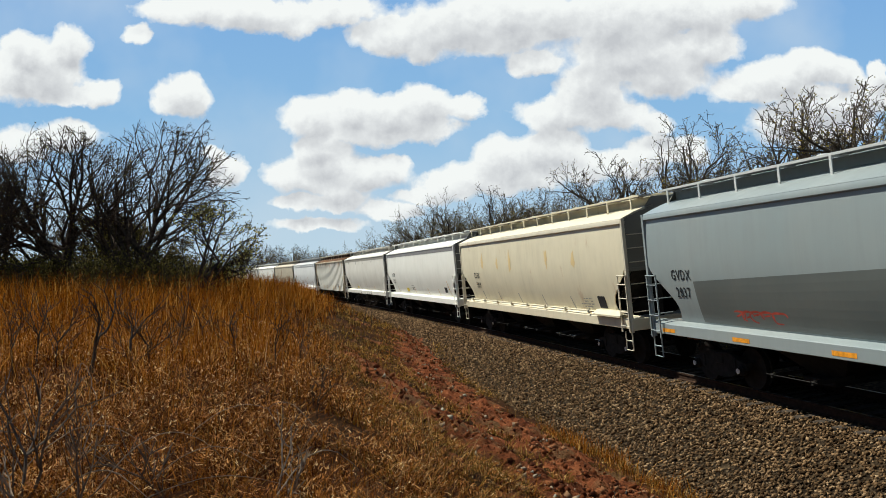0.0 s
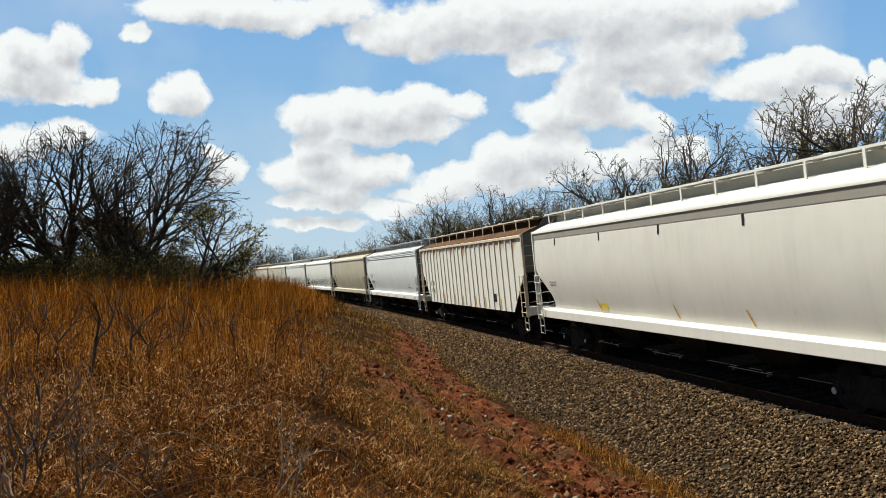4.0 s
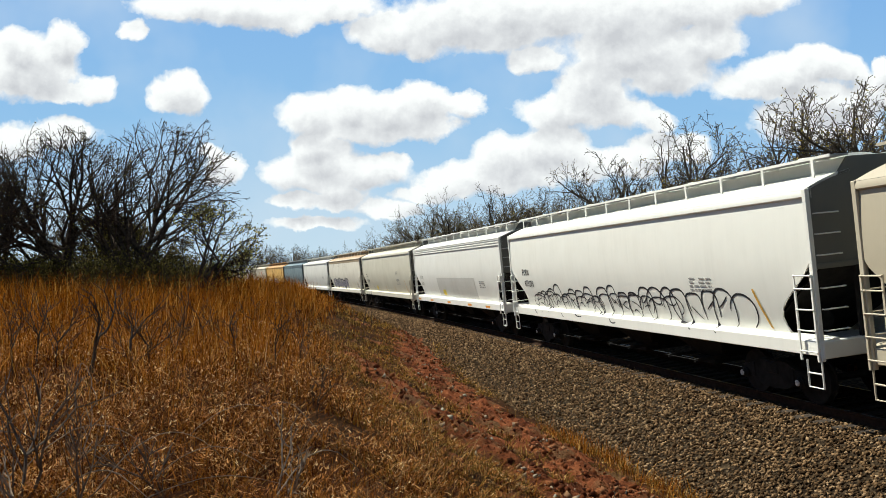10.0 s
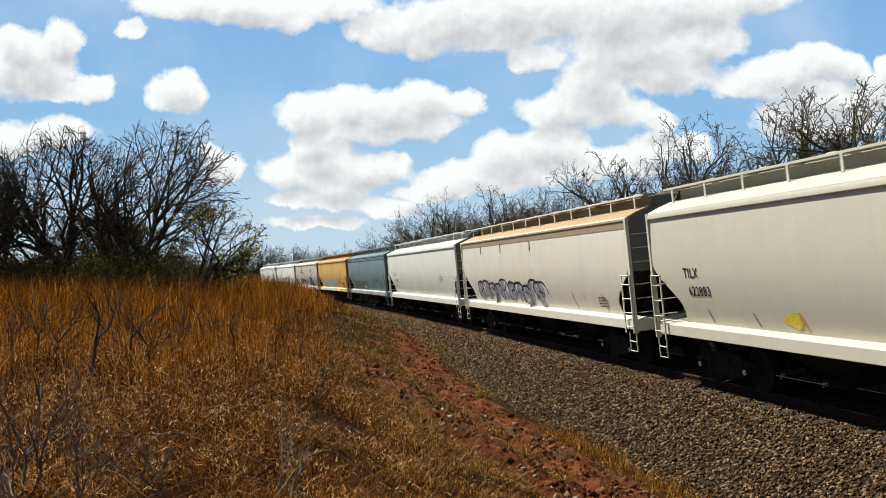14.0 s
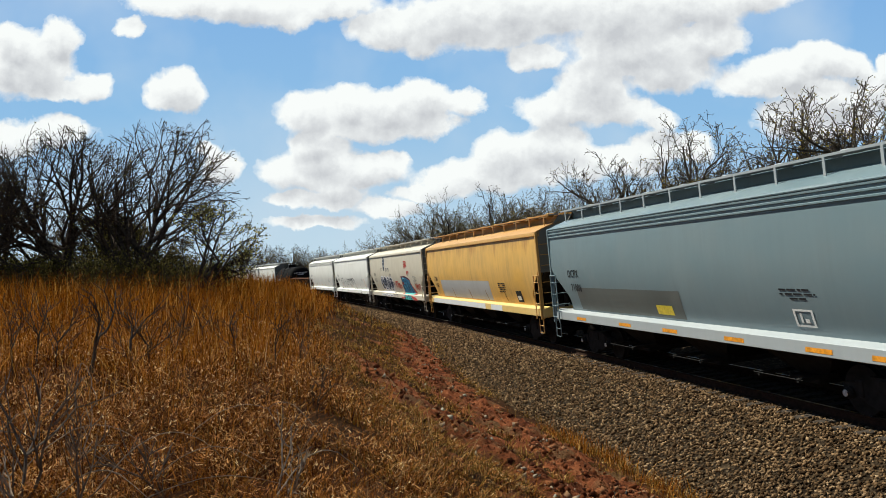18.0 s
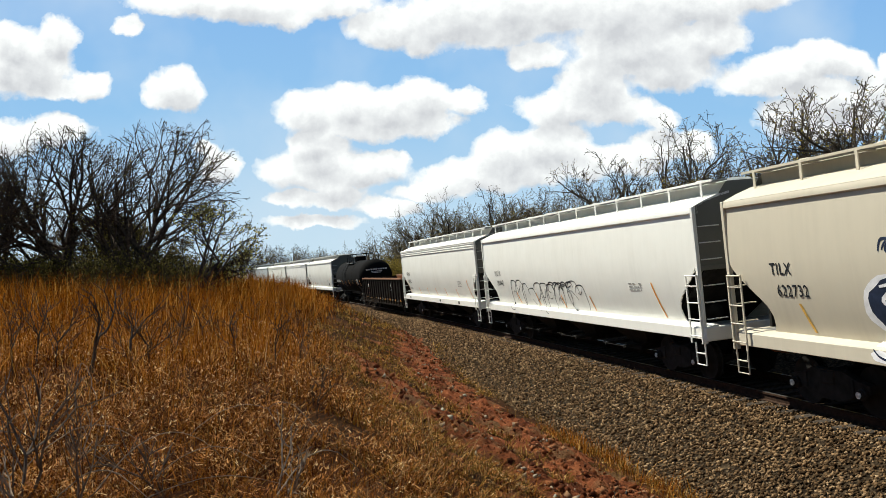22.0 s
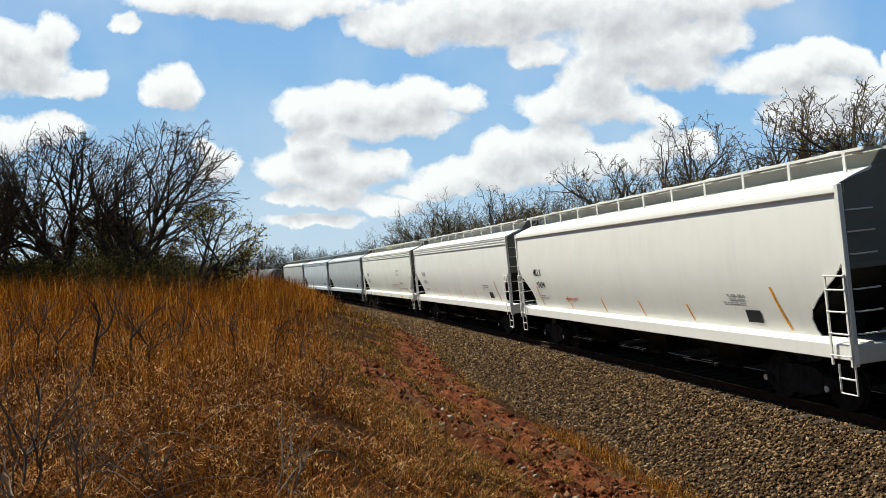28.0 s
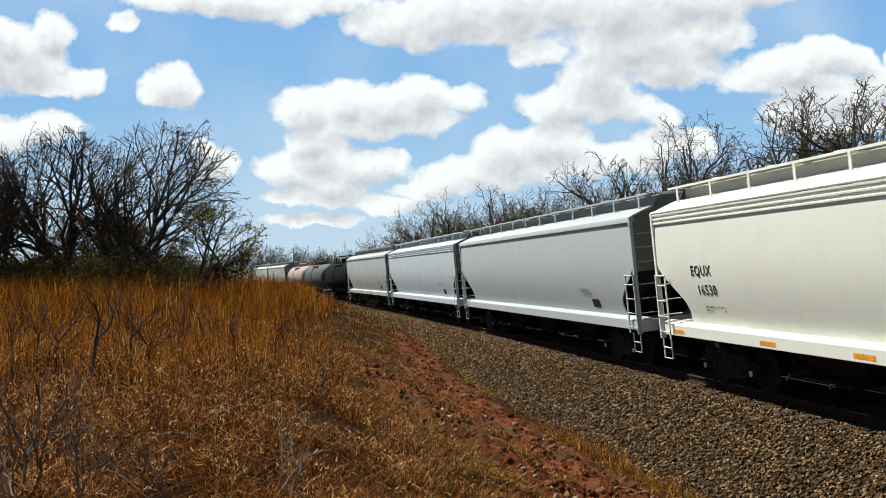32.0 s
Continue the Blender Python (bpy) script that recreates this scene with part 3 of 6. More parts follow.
def side_sheet(lb, style, sign):
    z0, z1 = (1.16, 4.10) if style == "ribbed" else (1.40, 4.03)
    sh, rows, cols = Shape(), 15, 18
    for layer in (0, 0.03):
        for j in range(rows):
            z = z0 + (z1 - z0) * j / (rows - 1)
            ye = lb / 2 - side_inset(z, style)
            for i in range(cols):
                y = -ye + 2 * ye * i / (cols - 1)
                sh.v.append((sign * (hopper_side(z, style) - layer), y, z))
    k = rows * cols
    for j in range(rows - 1):
        for i in range(cols - 1):
            a = j * cols + i
            q = (a, a + 1, a + cols + 1, a + cols)
            sh.f.append(q if sign > 0 else q[::-1])
            q = tuple(k + t for t in q)
            sh.f.append(q[::-1] if sign > 0 else q)
    for j in range(rows - 1):
        for i in (0, cols - 1):
            a = j * cols + i
            sh.f.append((a, a + cols, k + a + cols, k + a))
    for i in range(cols - 1):
        for j in (0, rows - 1):
            a = j * cols + i
            sh.f.append((a, a + 1, k + a + 1, k + a))
    return sh


def sill_face(z):
    """How far the upright face of the side sill stands out at a height."""
    return 1.539 if z < 1.39 else 1.535 - 2.2 * (z - 1.39)


def on_side(style, sh):
    """Lay a flat drawing, (along, up) in metres in y and z, on the near side sheet."""
    out = Shape()
    out.f = sh.f
    out.v = [(-hopper_side(z, style) - 0.006 if z > 1.465 or style == "ribbed" else -sill_face(z), y, z) for x, y, z in sh.v]
    return out


def bars(boxes):
    """Flat painted marks, each (y0, z0, y1, z1), cut so that they can follow a curved side."""
    sh = Shape()
    for y0, z0, y1, z1 in boxes:
        k = max(1, int(abs(z1 - z0) / 0.2) + 1)
        vs = [(0, y, z0 + (z1 - z0) * j / k) for j in range(k + 1) for y in (y0, y1)]
        sh.add(vs, [(2 * j, 2 * j + 1, 2 * j + 3, 2 * j + 2) for j in range(k)])
    return sh


def words(text, y, z, size):
    """Stencilled characters, read from the bank, that begin at y and stand on z."""
    cu = bpy.data.curves.new("lettering", "FONT")
    cu.body, cu.size, cu.resolution_u, cu.offset = text, size, 2, size * 0.014
    cu.space_character = 1.12
    ob = bpy.data.objects.new("lettering", cu)
    scene.collection.objects.link(ob)
    me = bpy.data.meshes.new_from_object(ob.evaluated_get(bpy.context.evaluated_depsgraph_get()))
    sh = Shape()
    sh.v = [(0, y - p.co.x * 0.86, z + p.co.y) for p in me.vertices]
    sh.f = [tuple(p.vertices) for p in me.polygons]
    bpy.data.objects.remove(ob)
    bpy.data.meshes.remove(me)
    return sh


def ribbon(sh, pts, width):
    """A brush stroke through points (y, z)."""
    k0 = len(sh.v)
    k = len(pts)
    for i, (y, z) in enumerate(pts):
        a, b = pts[max(0, i - 1)], pts[min(k - 1, i + 1)]
        dy, dz = b[0] - a[0], b[1] - a[1]
        d = math.hypot(dy, dz) or 1
        w = width * (0.5 + 0.5 * math.sin(math.pi * (i + 0.6) / (k + 0.2))) / 2
        sh.v += [(0, y - dz / d * w, z + dy / d * w), (0, y + dz / d * w, z - dy / d * w)]
    sh.f += [(k0 + 2 * i, k0 + 2 * i + 1, k0 + 2 * i + 3, k0 + 2 * i + 2) for i in range(k - 1)]


def flowing(pts, k=7):
    """A smooth run of points through the given ones."""
    ext = [pts[0]] + list(pts) + [pts[-1]]
    out = []
    for a, b, c, d in zip(ext, ext[1:], ext[2:], ext[3:]):
        for i in range(k):
            t = i / k
            out.append(tuple(0.5 * (2 * b[m] + (c[m] - a[m]) * t + (2 * a[m] - 5 * b[m] + 4 * c[m] - d[m]) * t * t + (3 * b[m] - a[m] - 3 * c[m] + d[m]) * t ** 3) for m in (0, 1)))
    return out + [pts[-1]]


def loops(seed, y0, y1, z0, z1, count, width):
    """A row of round sprayed bubbles, hooks and tails with no letters in it."""
    rng = random.Random(seed)
    sh = Shape()
    step = (y1 - y0) / count
    way = 1 if step > 0 else -1
    slant = rng.uniform(-0.1, 0.2)
    for i in range(count):
        cy = y0 + (i + 0.5 + rng.uniform(-0.12, 0.12)) * step
        h = (z1 - z0) * rng.uniform(0.62, 1.0)
        r = abs(step) * rng.uniform(0.50, 0.78)
        low = z0 + (z1 - z0 - h) * rng.random()
        a0, turn = rng.uniform(-1.1, 0.2), rng.uniform(3.2, 5.2)
        fat = rng.uniform(0.55, 0.85)
        pts = []
        for k in range(25):
            a = a0 + turn * k / 24
            ca, sa = math.cos(a), math.sin(a)
            ca, sa = math.copysign(abs(ca) ** fat, ca), math.copysign(abs(sa) ** 0.85, sa)
            swell = 1 + 0.14 * math.sin(2 * a + i)
            pts.append((cy + way * (r * ca * swell + slant * h * sa * 0.5), low + h / 2 + h / 2 * sa))
        ribbon(sh, pts, width)
        if rng.random() < 0.75:
            q = [(cy - way * r * 0.45, low + h * rng.uniform(0.3, 0.75)), (cy + way * r * rng.uniform(-0.2, 0.2), low + h * rng.uniform(0.35, 0.7)), (cy + way * r * 0.5, low + h * rng.uniform(0.2, 0.9))]
            arc = []
            for k in range(9):
                t = k / 8
                arc.append(tuple((1 - t) ** 2 * q[0][m] + 2 * t * (1 - t) * q[1][m] + t * t * q[2][m] for m in (0, 1)))
            ribbon(sh, arc, width * 0.8)
    return sh


def blob(cy, cz, ry, rz, seed, k=26, rough=0.18):
    rng = random.Random(seed)
    ph = [rng.uniform(0, 6.28) for _ in range(4)]
    ring = []
    for i in range(k):
        a = 2 * math.pi * i / k
        q = 1 + rough * (math.sin(3 * a + ph[0]) + 0.6 * math.sin(5 * a + ph[1]) + 0.5 * math.sin(8 * a + ph[2]))
        ring.append((0, cy + ry * q * math.cos(a), cz + rz * q * math.sin(a)))
    return Shape().add([(0, cy, cz)] + ring, [(0, i + 1, (i + 1) % k + 1) for i in range(k)])


def hopper(lb, body, style="lip", trim=None, roof=None, board=None, sill=None, shade=None, label=""):
    """A covered hopper car. style: lip, band, lines or ribbed, after the top of its side."""
    car = new("hopper_car")
    tagged(car, label, "railcar", "cars of the freight train")
    trim, sill, roof, board, shade = trim or body, sill or body, roof or body, board or body, shade or SHADED_END
    e = lb / 2
    for sg in (-1, 1):
        side = part("side_sheet", side_sheet(lb, style, sg), body, car, smooth=True)
        # the eave with its overhang
        if style == "ribbed":
            part("top_chord", Shape().box(min(sg * 1.49, sg * 1.57), -e + 0.1, 4.02, max(sg * 1.49, sg * 1.57), e - 0.1, 4.14, 0.015), trim, car)
            count = 22
            rib = cached(("rib", sg, lb), lambda sg=sg: Shape().prism([(sg * 1.498, -0.0), (sg * 1.498, 1.0), (sg * 1.538, 1.0), (sg * 1.538, 0.0)], -0.05, 0.05, "y"), body)
            for i in range(count):
                y = -e + 1.35 + (lb - 2.3) * i / (count - 1)
                low = 1.18
                while lb / 2 - side_inset(low, style) < abs(y) and low < 3.9:
                    low += 0.05
                r = part("rib", rib, body, car, at=Matrix.Translation((0, y, low)) @ Matrix.Diagonal((1, 1, 4.06 - low, 1)))
        else:
            ring = [(1.40, 3.995), (1.545, 4.0), (1.57, 4.02), (1.57, 4.09), (1.545, 4.15), (1.40, 4.18)]
            if style == "band":
                ring = [(1.40, 3.86), (1.53, 3.87), (1.545, 4.05), (1.57, 4.08), (1.57, 4.13), (1.545, 4.17), (1.40, 4.19)]
            if style == "lines":
                ring = [(1.40, 3.80), (1.537, 3.81), (1.537, 4.12), (1.565, 4.13), (1.57, 4.15), (1.545, 4.19), (1.40, 4.205)]
            part("top_chord", Shape().prism([(sg * x, z) for x, z in ring], -e + 0.10, e - 0.10), trim, car, smooth=True)
            if style == "lines":
                for z in (3.88, 3.985, 4.09):
                    part("corrugation", Shape().prism([(sg * 1.52, z - 0.03), (sg * 1.563, z - 0.018), (sg * 1.563, z + 0.014), (sg * 1.52, z + 0.03)], -e + 0.13, e - 0.13), trim, car)
            # side sill with its sloping ledge
            part("side_sill", Shape().prism([(sg * 1.20, 1.14), (sg * 1.515, 1.135), (sg * 1.535, 1.15), (sg * 1.535, 1.39), (sg * 1.52, 1.41), (sg * 1.31, 1.465), (sg * 1.20, 1.465)], -e + 0.02, e - 0.02), sill, car)
        # roof slopes, running boards and their posts
        part("roof_sheet", Shape().prism([(sg * 1.55, 4.15), (sg * 1.46, 4.19), (sg * 1.20, 4.295), (sg * 0.85, 4.41), (sg * 0.55, 4.465), (sg * 0.55, 4.41), (sg * 0.95, 4.33), (sg * 1.46, 4.14)], -e + 0.1, e - 0.1), roof, car, smooth=True)
        rb = part("running_board", Shape().box(min(sg * 0.59, sg * 0.97), -e + 0.05, 4.705, max(sg * 0.59, sg * 0.97), e - 0.05, 4.74), GALV, car, "open-grid steel walkway")
        part("board_edge", Shape().box(sg * 0.985 - 0.012, -e + 0.05, 4.70, sg * 0.985 + 0.012, e - 0.05, 4.75), board, car)
        post = cached(("board_post", sg), lambda sg=sg: Shape().box(sg * 1.00 - 0.010, -0.034, 4.345, sg * 1.00 + 0.010, 0.034, 4.70).prism([(sg * 0.98, 4.70), (sg * 0.98, 4.675), (sg * 0.60, 4.66), (sg * 0.60, 4.70)], -0.012, 0.012), board)
        k = 12
        for i in range(k):
            part("board_post", post, board, car, at=pose(0, -e + 0.5 + (lb - 1.0) * i / (k - 1), 0))
    # ridge, hatches
    part("hatch_coaming", Shape().box(-0.58, -e + 0.12, 4.33, 0.58, e - 0.12, 4.70, 0.02), roof, car)
    for i in range(8):
        y = -e + 1.4 + (lb - 2.8) * i / 7
        h = part("hatch_cover", cached("hatch_cover", lambda: Shape().prism([(-0.40, 0), (-0.36, 0.03), (-0.12, 0.05), (0.12, 0.05), (0.36, 0.03), (0.40, 0)], -0.85, 0.85), board), board, car, at=pose(0, y, 4.735))
        part("hatch_latch", cached("hatch_latch", lambda: Shape().box(-0.50, -0.12, 0.0, -0.26, 0.12, 0.09, 0.015), board), board, h)
    for d in (-1, 1):
        ye = d * (e - 0.10)
        y0, y1 = sorted((ye, ye - d * 0.05))
        gable = [(-1.50, 2.72), (1.50, 2.72), (1.55, 4.15), (1.18, 4.27), (0.85, 4.35), (0.57, 4.69), (-0.57, 4.69), (-0.85, 4.35), (-1.18, 4.27), (-1.55, 4.15)]
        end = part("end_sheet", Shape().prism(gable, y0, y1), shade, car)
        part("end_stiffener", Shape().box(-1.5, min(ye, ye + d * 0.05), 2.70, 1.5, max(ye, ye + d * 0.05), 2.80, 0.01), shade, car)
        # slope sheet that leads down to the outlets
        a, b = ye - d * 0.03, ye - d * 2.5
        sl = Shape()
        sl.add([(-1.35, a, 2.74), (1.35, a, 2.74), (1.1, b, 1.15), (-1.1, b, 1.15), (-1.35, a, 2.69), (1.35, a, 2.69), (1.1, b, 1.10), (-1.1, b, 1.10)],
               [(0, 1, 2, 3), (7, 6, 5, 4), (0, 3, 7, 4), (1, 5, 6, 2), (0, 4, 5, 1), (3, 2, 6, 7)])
        # black colour here carries the deep shade of the end recess
        part("slope_sheet", sl, IRON, car, "slope sheet blackened for the recess shade")
        part("end_sill", Shape().box(-1.56, min(d * (e - 0.16), d * e), 1.10, 1.56, max(d * (e - 0.16), d * e), 1.42, 0.02), sill, car)
        part("end_platform", Shape().box(-1.4, min(d * (e - 0.9), d * (e - 0.17)), 1.38, 1.4, max(d * (e - 0.9), d * (e - 0.17)), 1.41), GALV, car)
        for x in (-0.62, 0.62):
            part("end_post", Shape().box(x - 0.06, min(d * (e - 0.14), d * (e - 0.05)), 1.40, x + 0.06, max(d * (e - 0.14), d * (e - 0.05)), 2.72, 0.01), IRON, car)
        for sg in (-1, 1):
            part("corner_post", Shape().box(sg * 1.53 - 0.045, min(d * (e - 0.16), d * (e - 0.05)), 1.05, sg * 1.53 + 0.045, max(d * (e - 0.16), d * (e - 0.05)), 4.16, 0.012), trim, car)
            # corner ladder of the side
            lad = part("ladder", Shape().box(sg * 1.60 - 0.015, min(d * (e - 0.58), d * (e - 0.54)), 1.05, sg * 1.60 + 0.015, max(d * (e - 0.58), d * (e - 0.54)), 2.62).box(
                sg * 1.60 - 0.015, min(d * (e - 0.12), d * (e - 0.08)), 1.05, sg * 1.60 + 0.015, max(d * (e - 0.12), d * (e - 0.08)), 2.62), trim, car)
            for z in (1.22, 1.60, 1.98, 2.36, 2.60):
                part("rung", cached(("rung", sg), lambda sg=sg: Shape().tube([(sg * 1.615, -0.24, 0), (sg * 1.615, 0.24, 0)], 0.016, 6), trim), trim, lad, at=pose(0, d * (e - 0.33), z))
            part("stirrup", Shape().tube([(sg * 1.55, d * (e - 0.10), 1.06), (sg * 1.55, d * (e - 0.10), 0.56), (sg * 1.55, d * (e - 0.48), 0.56), (sg * 1.55, d * (e - 0.48), 1.06)], 0.02, 6).tube(
                [(sg * 1.55, d * (e - 0.10), 0.82), (sg * 1.55, d * (e - 0.48), 0.82)], 0.018, 6), trim, car)
        for z in (1.60, 1.98, 2.36, 2.95, 3.33, 3.70):
            part("grab_iron", cached(("grab_iron", d), lambda d=d: Shape().tube([(-0.24, 0, 0), (-0.24, d * 0.07, 0), (0.24, d * 0.07, 0), (0.24, 0, 0)], 0.014, 6), trim), trim, car, at=pose(-1.20, d * (e - 0.08), z))
        coupler(car, d * (e - 0.1), d)
        truck(car, d * (e - 2.2))
    # under the floor: centre sill, three outlets with their gates and rods, brake gear
    part("centre_sill", Shape().box(-0.22, -e + 0.3, 0.86, 0.22, e - 0.3, 1.30, 0.02), IRON, car)
    for y in (-3.4, 0.0, 3.4):
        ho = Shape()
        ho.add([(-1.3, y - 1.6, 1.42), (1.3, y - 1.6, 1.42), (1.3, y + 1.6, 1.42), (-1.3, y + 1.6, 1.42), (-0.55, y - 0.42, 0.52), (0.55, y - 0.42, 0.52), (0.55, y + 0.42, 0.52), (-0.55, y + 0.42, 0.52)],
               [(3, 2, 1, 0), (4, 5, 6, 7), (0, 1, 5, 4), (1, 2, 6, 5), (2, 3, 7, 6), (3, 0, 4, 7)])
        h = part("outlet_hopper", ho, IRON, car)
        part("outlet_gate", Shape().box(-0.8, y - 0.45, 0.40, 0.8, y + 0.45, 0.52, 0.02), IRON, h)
        part("gate_rod", Shape().tube([(-1.40, y - 0.75, 0.60), (-1.40, y + 0.75, 0.60)], 0.010, 6), IRON, h)
        for gy in (-0.6, 0.6):
            part("gate_bracket", Shape().box(-1.40, y + gy - 0.03, 0.54, -0.5, y + gy + 0.03, 0.62), IRON, h)
    part("brake_cylinder", Shape().turned([(e - 1.55, 0.05), (e - 1.5, 0.17), (e - 1.0, 0.17), (e - 0.95, 0.10)], "y", 14, (0.75, 0, 1.75)), IRON, car, smooth=True)
    part("brake_wheel", Shape().turned([(e + 0.02, 0.27), (e + 0.03, 0.29), (e + 0.05, 0.29), (e + 0.06, 0.27)], "y", 18, (0.75, 0, 3.2)), IRON, car, smooth=True)
    part("air_reservoir", Shape().turned([(-e + 1.2, 0.06), (-e + 1.25, 0.2), (-e + 2.0, 0.2), (-e + 2.05, 0.06)], "y", 14, (-0.45, 0, 1.62)), IRON, car, smooth=True)
    part("brake_pipe", Shape().tube([(0.5, -e + 0.4, 0.98), (0.5, e - 0.4, 0.98)], 0.025, 6), IRON, car)
    return car


def strokes(sh):
    """The loose strokes of a drawing, one shape each."""
    runs, start = [], 0
    for k, q in enumerate(sh.f):
        if k and not set(q) & set(sh.f[k - 1]):
            runs.append((start, k))
            start = k
    out = []
    for a, b in runs + [(start, len(sh.f))]:
        low = min(min(q) for q in sh.f[a:b])
        top = max(max(q) for q in sh.f[a:b])
        out.append(Shape().add(sh.v[low:top + 1], [tuple(v - low for v in q) for q in sh.f[a:b]]))
    return out


def mark(car, style, sh, mat, name, label=""):
    if name in ("graffiti", "spray_mark"):
        for one in strokes(on_side(style, sh)):
            last = part(name, one, mat, car, label)
        return last
    flat = on_side(style, sh)
    lift = {"painted_patch": 0.0, "rust_stain": 0.0, "data_plate_square": 0.008}.get(name, 0.004)
    flat.v = [(x - lift, y, z) for x, y, z in flat.v]
    return part(name, flat, mat, car, label)


def ticks(car, style, lb, mat, where, tall=0.36):
    """Reflective strips on the lower side, leaning a little."""
    for f in where:
        y = f * (lb / 2 - 1.3)
        strip = bars([(y - 0.035, 1.52, y + 0.035, 1.52 + tall)])
        strip.v = [(a, b + 0.38 * (c - 1.52), c) for a, b, c in strip.v]
        mark(car, style, strip, mat, "reflector_strip")
    return car


def stencil(car, style, y, z, width, lines, seed, mat=None):
    """A block of small print that cannot be read: rows of short bars."""
    rng = random.Random(seed)
    out = []
    for i in range(lines):
        x = 0.0
        while x < width:
            w = rng.uniform(0.08, 0.25)
            if rng.random() < 0.85:
                out.append((y - x, z - i * 0.085, y - min(width, x + w), z - i * 0.085 - 0.034))
            x += w + rng.uniform(0.02, 0.06)
    return mark(car, style, bars(out), mat or DIMINK, "stencil_block")


def sill_tape(car, lb, mat, where, w=0.55):
    for f in where:
        y = f * lb / 2
        sh = bars([(y - w / 2, 1.20, y + w / 2, 1.29)])
        sh.v = [(-sill_face(c), b, c) for _, b, c in sh.v]
        part("sill_reflector", sh, mat, car)


def gondola(lb):
    car = new("gondola_car")
    tagged(car, "empty rust-brown open gondola car with ribbed black sides", "railcar", "cars of the freight train")
    e = lb / 2
    dark = paint("gondola_black", (0.010, 0.0075, 0.006), 0.08, 0.15, 0.9)
    rust = paint("gondola_rust", (0.16, 0.055, 0.023), 0.4, 0.5, 0.9)
    rim = paint("gondola_rim", (0.20, 0.095, 0.055), 0.4, 0.4, 0.8)
    for sg in (-1, 1):
        w0, w1 = sorted((sg * 1.46, sg * 1.40))
        part("side_wall", Shape().box(w0, -e, 0.58, w1, e, 2.36), dark, car)
        i0, i1 = sorted((sg * 1.396, sg * 1.38))
        part("inner_lining", Shape().box(i0, -e + 0.06, 1.12, i1, e - 0.06, 2.34), rust, car, "bare rusted inner side")
        t0, t1 = sorted((sg * 1.36, sg * 1.56))
        part("top_rail", Shape().box(t0, -e - 0.02, 2.34, t1, e + 0.02, 2.46, 0.02), rim, car, "rusty red top rail")
        b0, b1 = sorted((sg * 1.44, sg * 1.52))
        part("bottom_rail", Shape().box(b0, -e, 0.54, b1, e, 0.66, 0.015), dark, car)
        rib = cached(("stake", sg), lambda sg=sg: Shape().prism([(sg * 1.455, -0.11), (sg * 1.54, -0.06), (sg * 1.54, 0.06), (sg * 1.455, 0.11)], 0.60, 2.34, "z"), dark)
        for i in range(17):
            part("stake", rib, dark, car, at=pose(0, -e + 0.2 + (lb - 0.4) * i / 16, 0))
    part("floor_plate", Shape().box(-1.38, -e + 0.06, 1.02, 1.38, e - 0.06, 1.10), rust, car)
    for d in (-1, 1):
        y0, y1 = sorted((d * e, d * (e - 0.06)))
        part("end_wall", Shape().box(-1.38, y0, 0.7, 1.38, y1, 2.40), dark, car)
        for z in (1.2, 1.6, 2.0):
            q0, q1 = sorted((d * e, d * (e + 0.07)))
            part("end_rib", Shape().box(-1.38, q0, z, 1.38, q1, z + 0.1, 0.02), dark, car)
        for sg in (-1, 1):
            lad = part("ladder", Shape().box(sg * 1.57 - 0.015, min(d * (e - 0.5), d * (e - 0.46)), 0.7, sg * 1.57 + 0.015, max(d * (e - 0.5), d * (e - 0.46)), 2.3).box(
                sg * 1.57 - 0.015, min(d * (e - 0.05), d * (e - 0.01)), 0.7, sg * 1.57 + 0.015, max(d * (e - 0.05), d * (e - 0.01)), 2.3), dark, car)
            for z in (0.9, 1.25, 1.6, 1.95, 2.25):
                part("rung", cached(("gon_rung", sg), lambda sg=sg: Shape().tube([(sg * 1.585, -0.24, 0), (sg * 1.585, 0.24, 0)], 0.016, 6), dark), dark, lad, at=pose(0, d * (e - 0.26), z))
        coupler(car, d * (e - 0.05), d)
        truck(car, d * (e - 1.75))
    part("centre_sill", Shape().box(-0.22, -e + 0.2, 0.7, 0.22, e - 0.2, 1.02, 0.02), IRON, car)
    flat = lambda bx: [(-1.464, b, c) for _, b, c in bx.v]
    for i in range(16):
        cy = -e + 0.2 + (lb - 0.4) * (i + 0.5) / 16
        if i % 2 == 0:
            sh = bars([(cy - 0.17, 0.86, cy + 0.17, 0.98)])
            sh.v = flat(sh)
            part("side_reflector", sh, AMBER, car, "amber reflective strip")
        else:
            sh = bars([(cy - 0.1, 0.86, cy + 0.1, 0.89), (cy - 0.1, 0.95, cy + 0.1, 0.98)])
            sh.v = flat(sh)
            part("stencil_block", sh, WHITEINK, car)
    for cy, cz, r in ((-3.5, 1.75, 0.16), (-3.55, 1.95, 0.09), (0.9, 1.95, 0.09)):
        sh = Shape()
        ribbon(sh, [(cy + r * math.cos(a * 0.5), cz + r * 1.3 * math.sin(a * 0.5)) for a in range(13)], 0.05)
        sh.v = flat(sh)
        part("chalk_mark", sh, WHITEINK, car)
    sh = bars([(5.5 - i * 0.42, 1.72 - 0.02 * k, 5.25 - i * 0.42, 1.98) for i in range(3) for k in (0,)])
    sh.v = flat(sh)
    part("faded_marking", sh, WHITEINK, car, "faded white car marking")
    sh = bars([(5.9, 1.60, 4.2, 1.63), (5.9, 1.28, 4.2, 1.30)])
    sh.v = flat(sh)
    part("faded_marking", sh, plain("faded_red_marking", (0.22, 0.06, 0.04), 0.7), car, "faded red car marking")
    return car


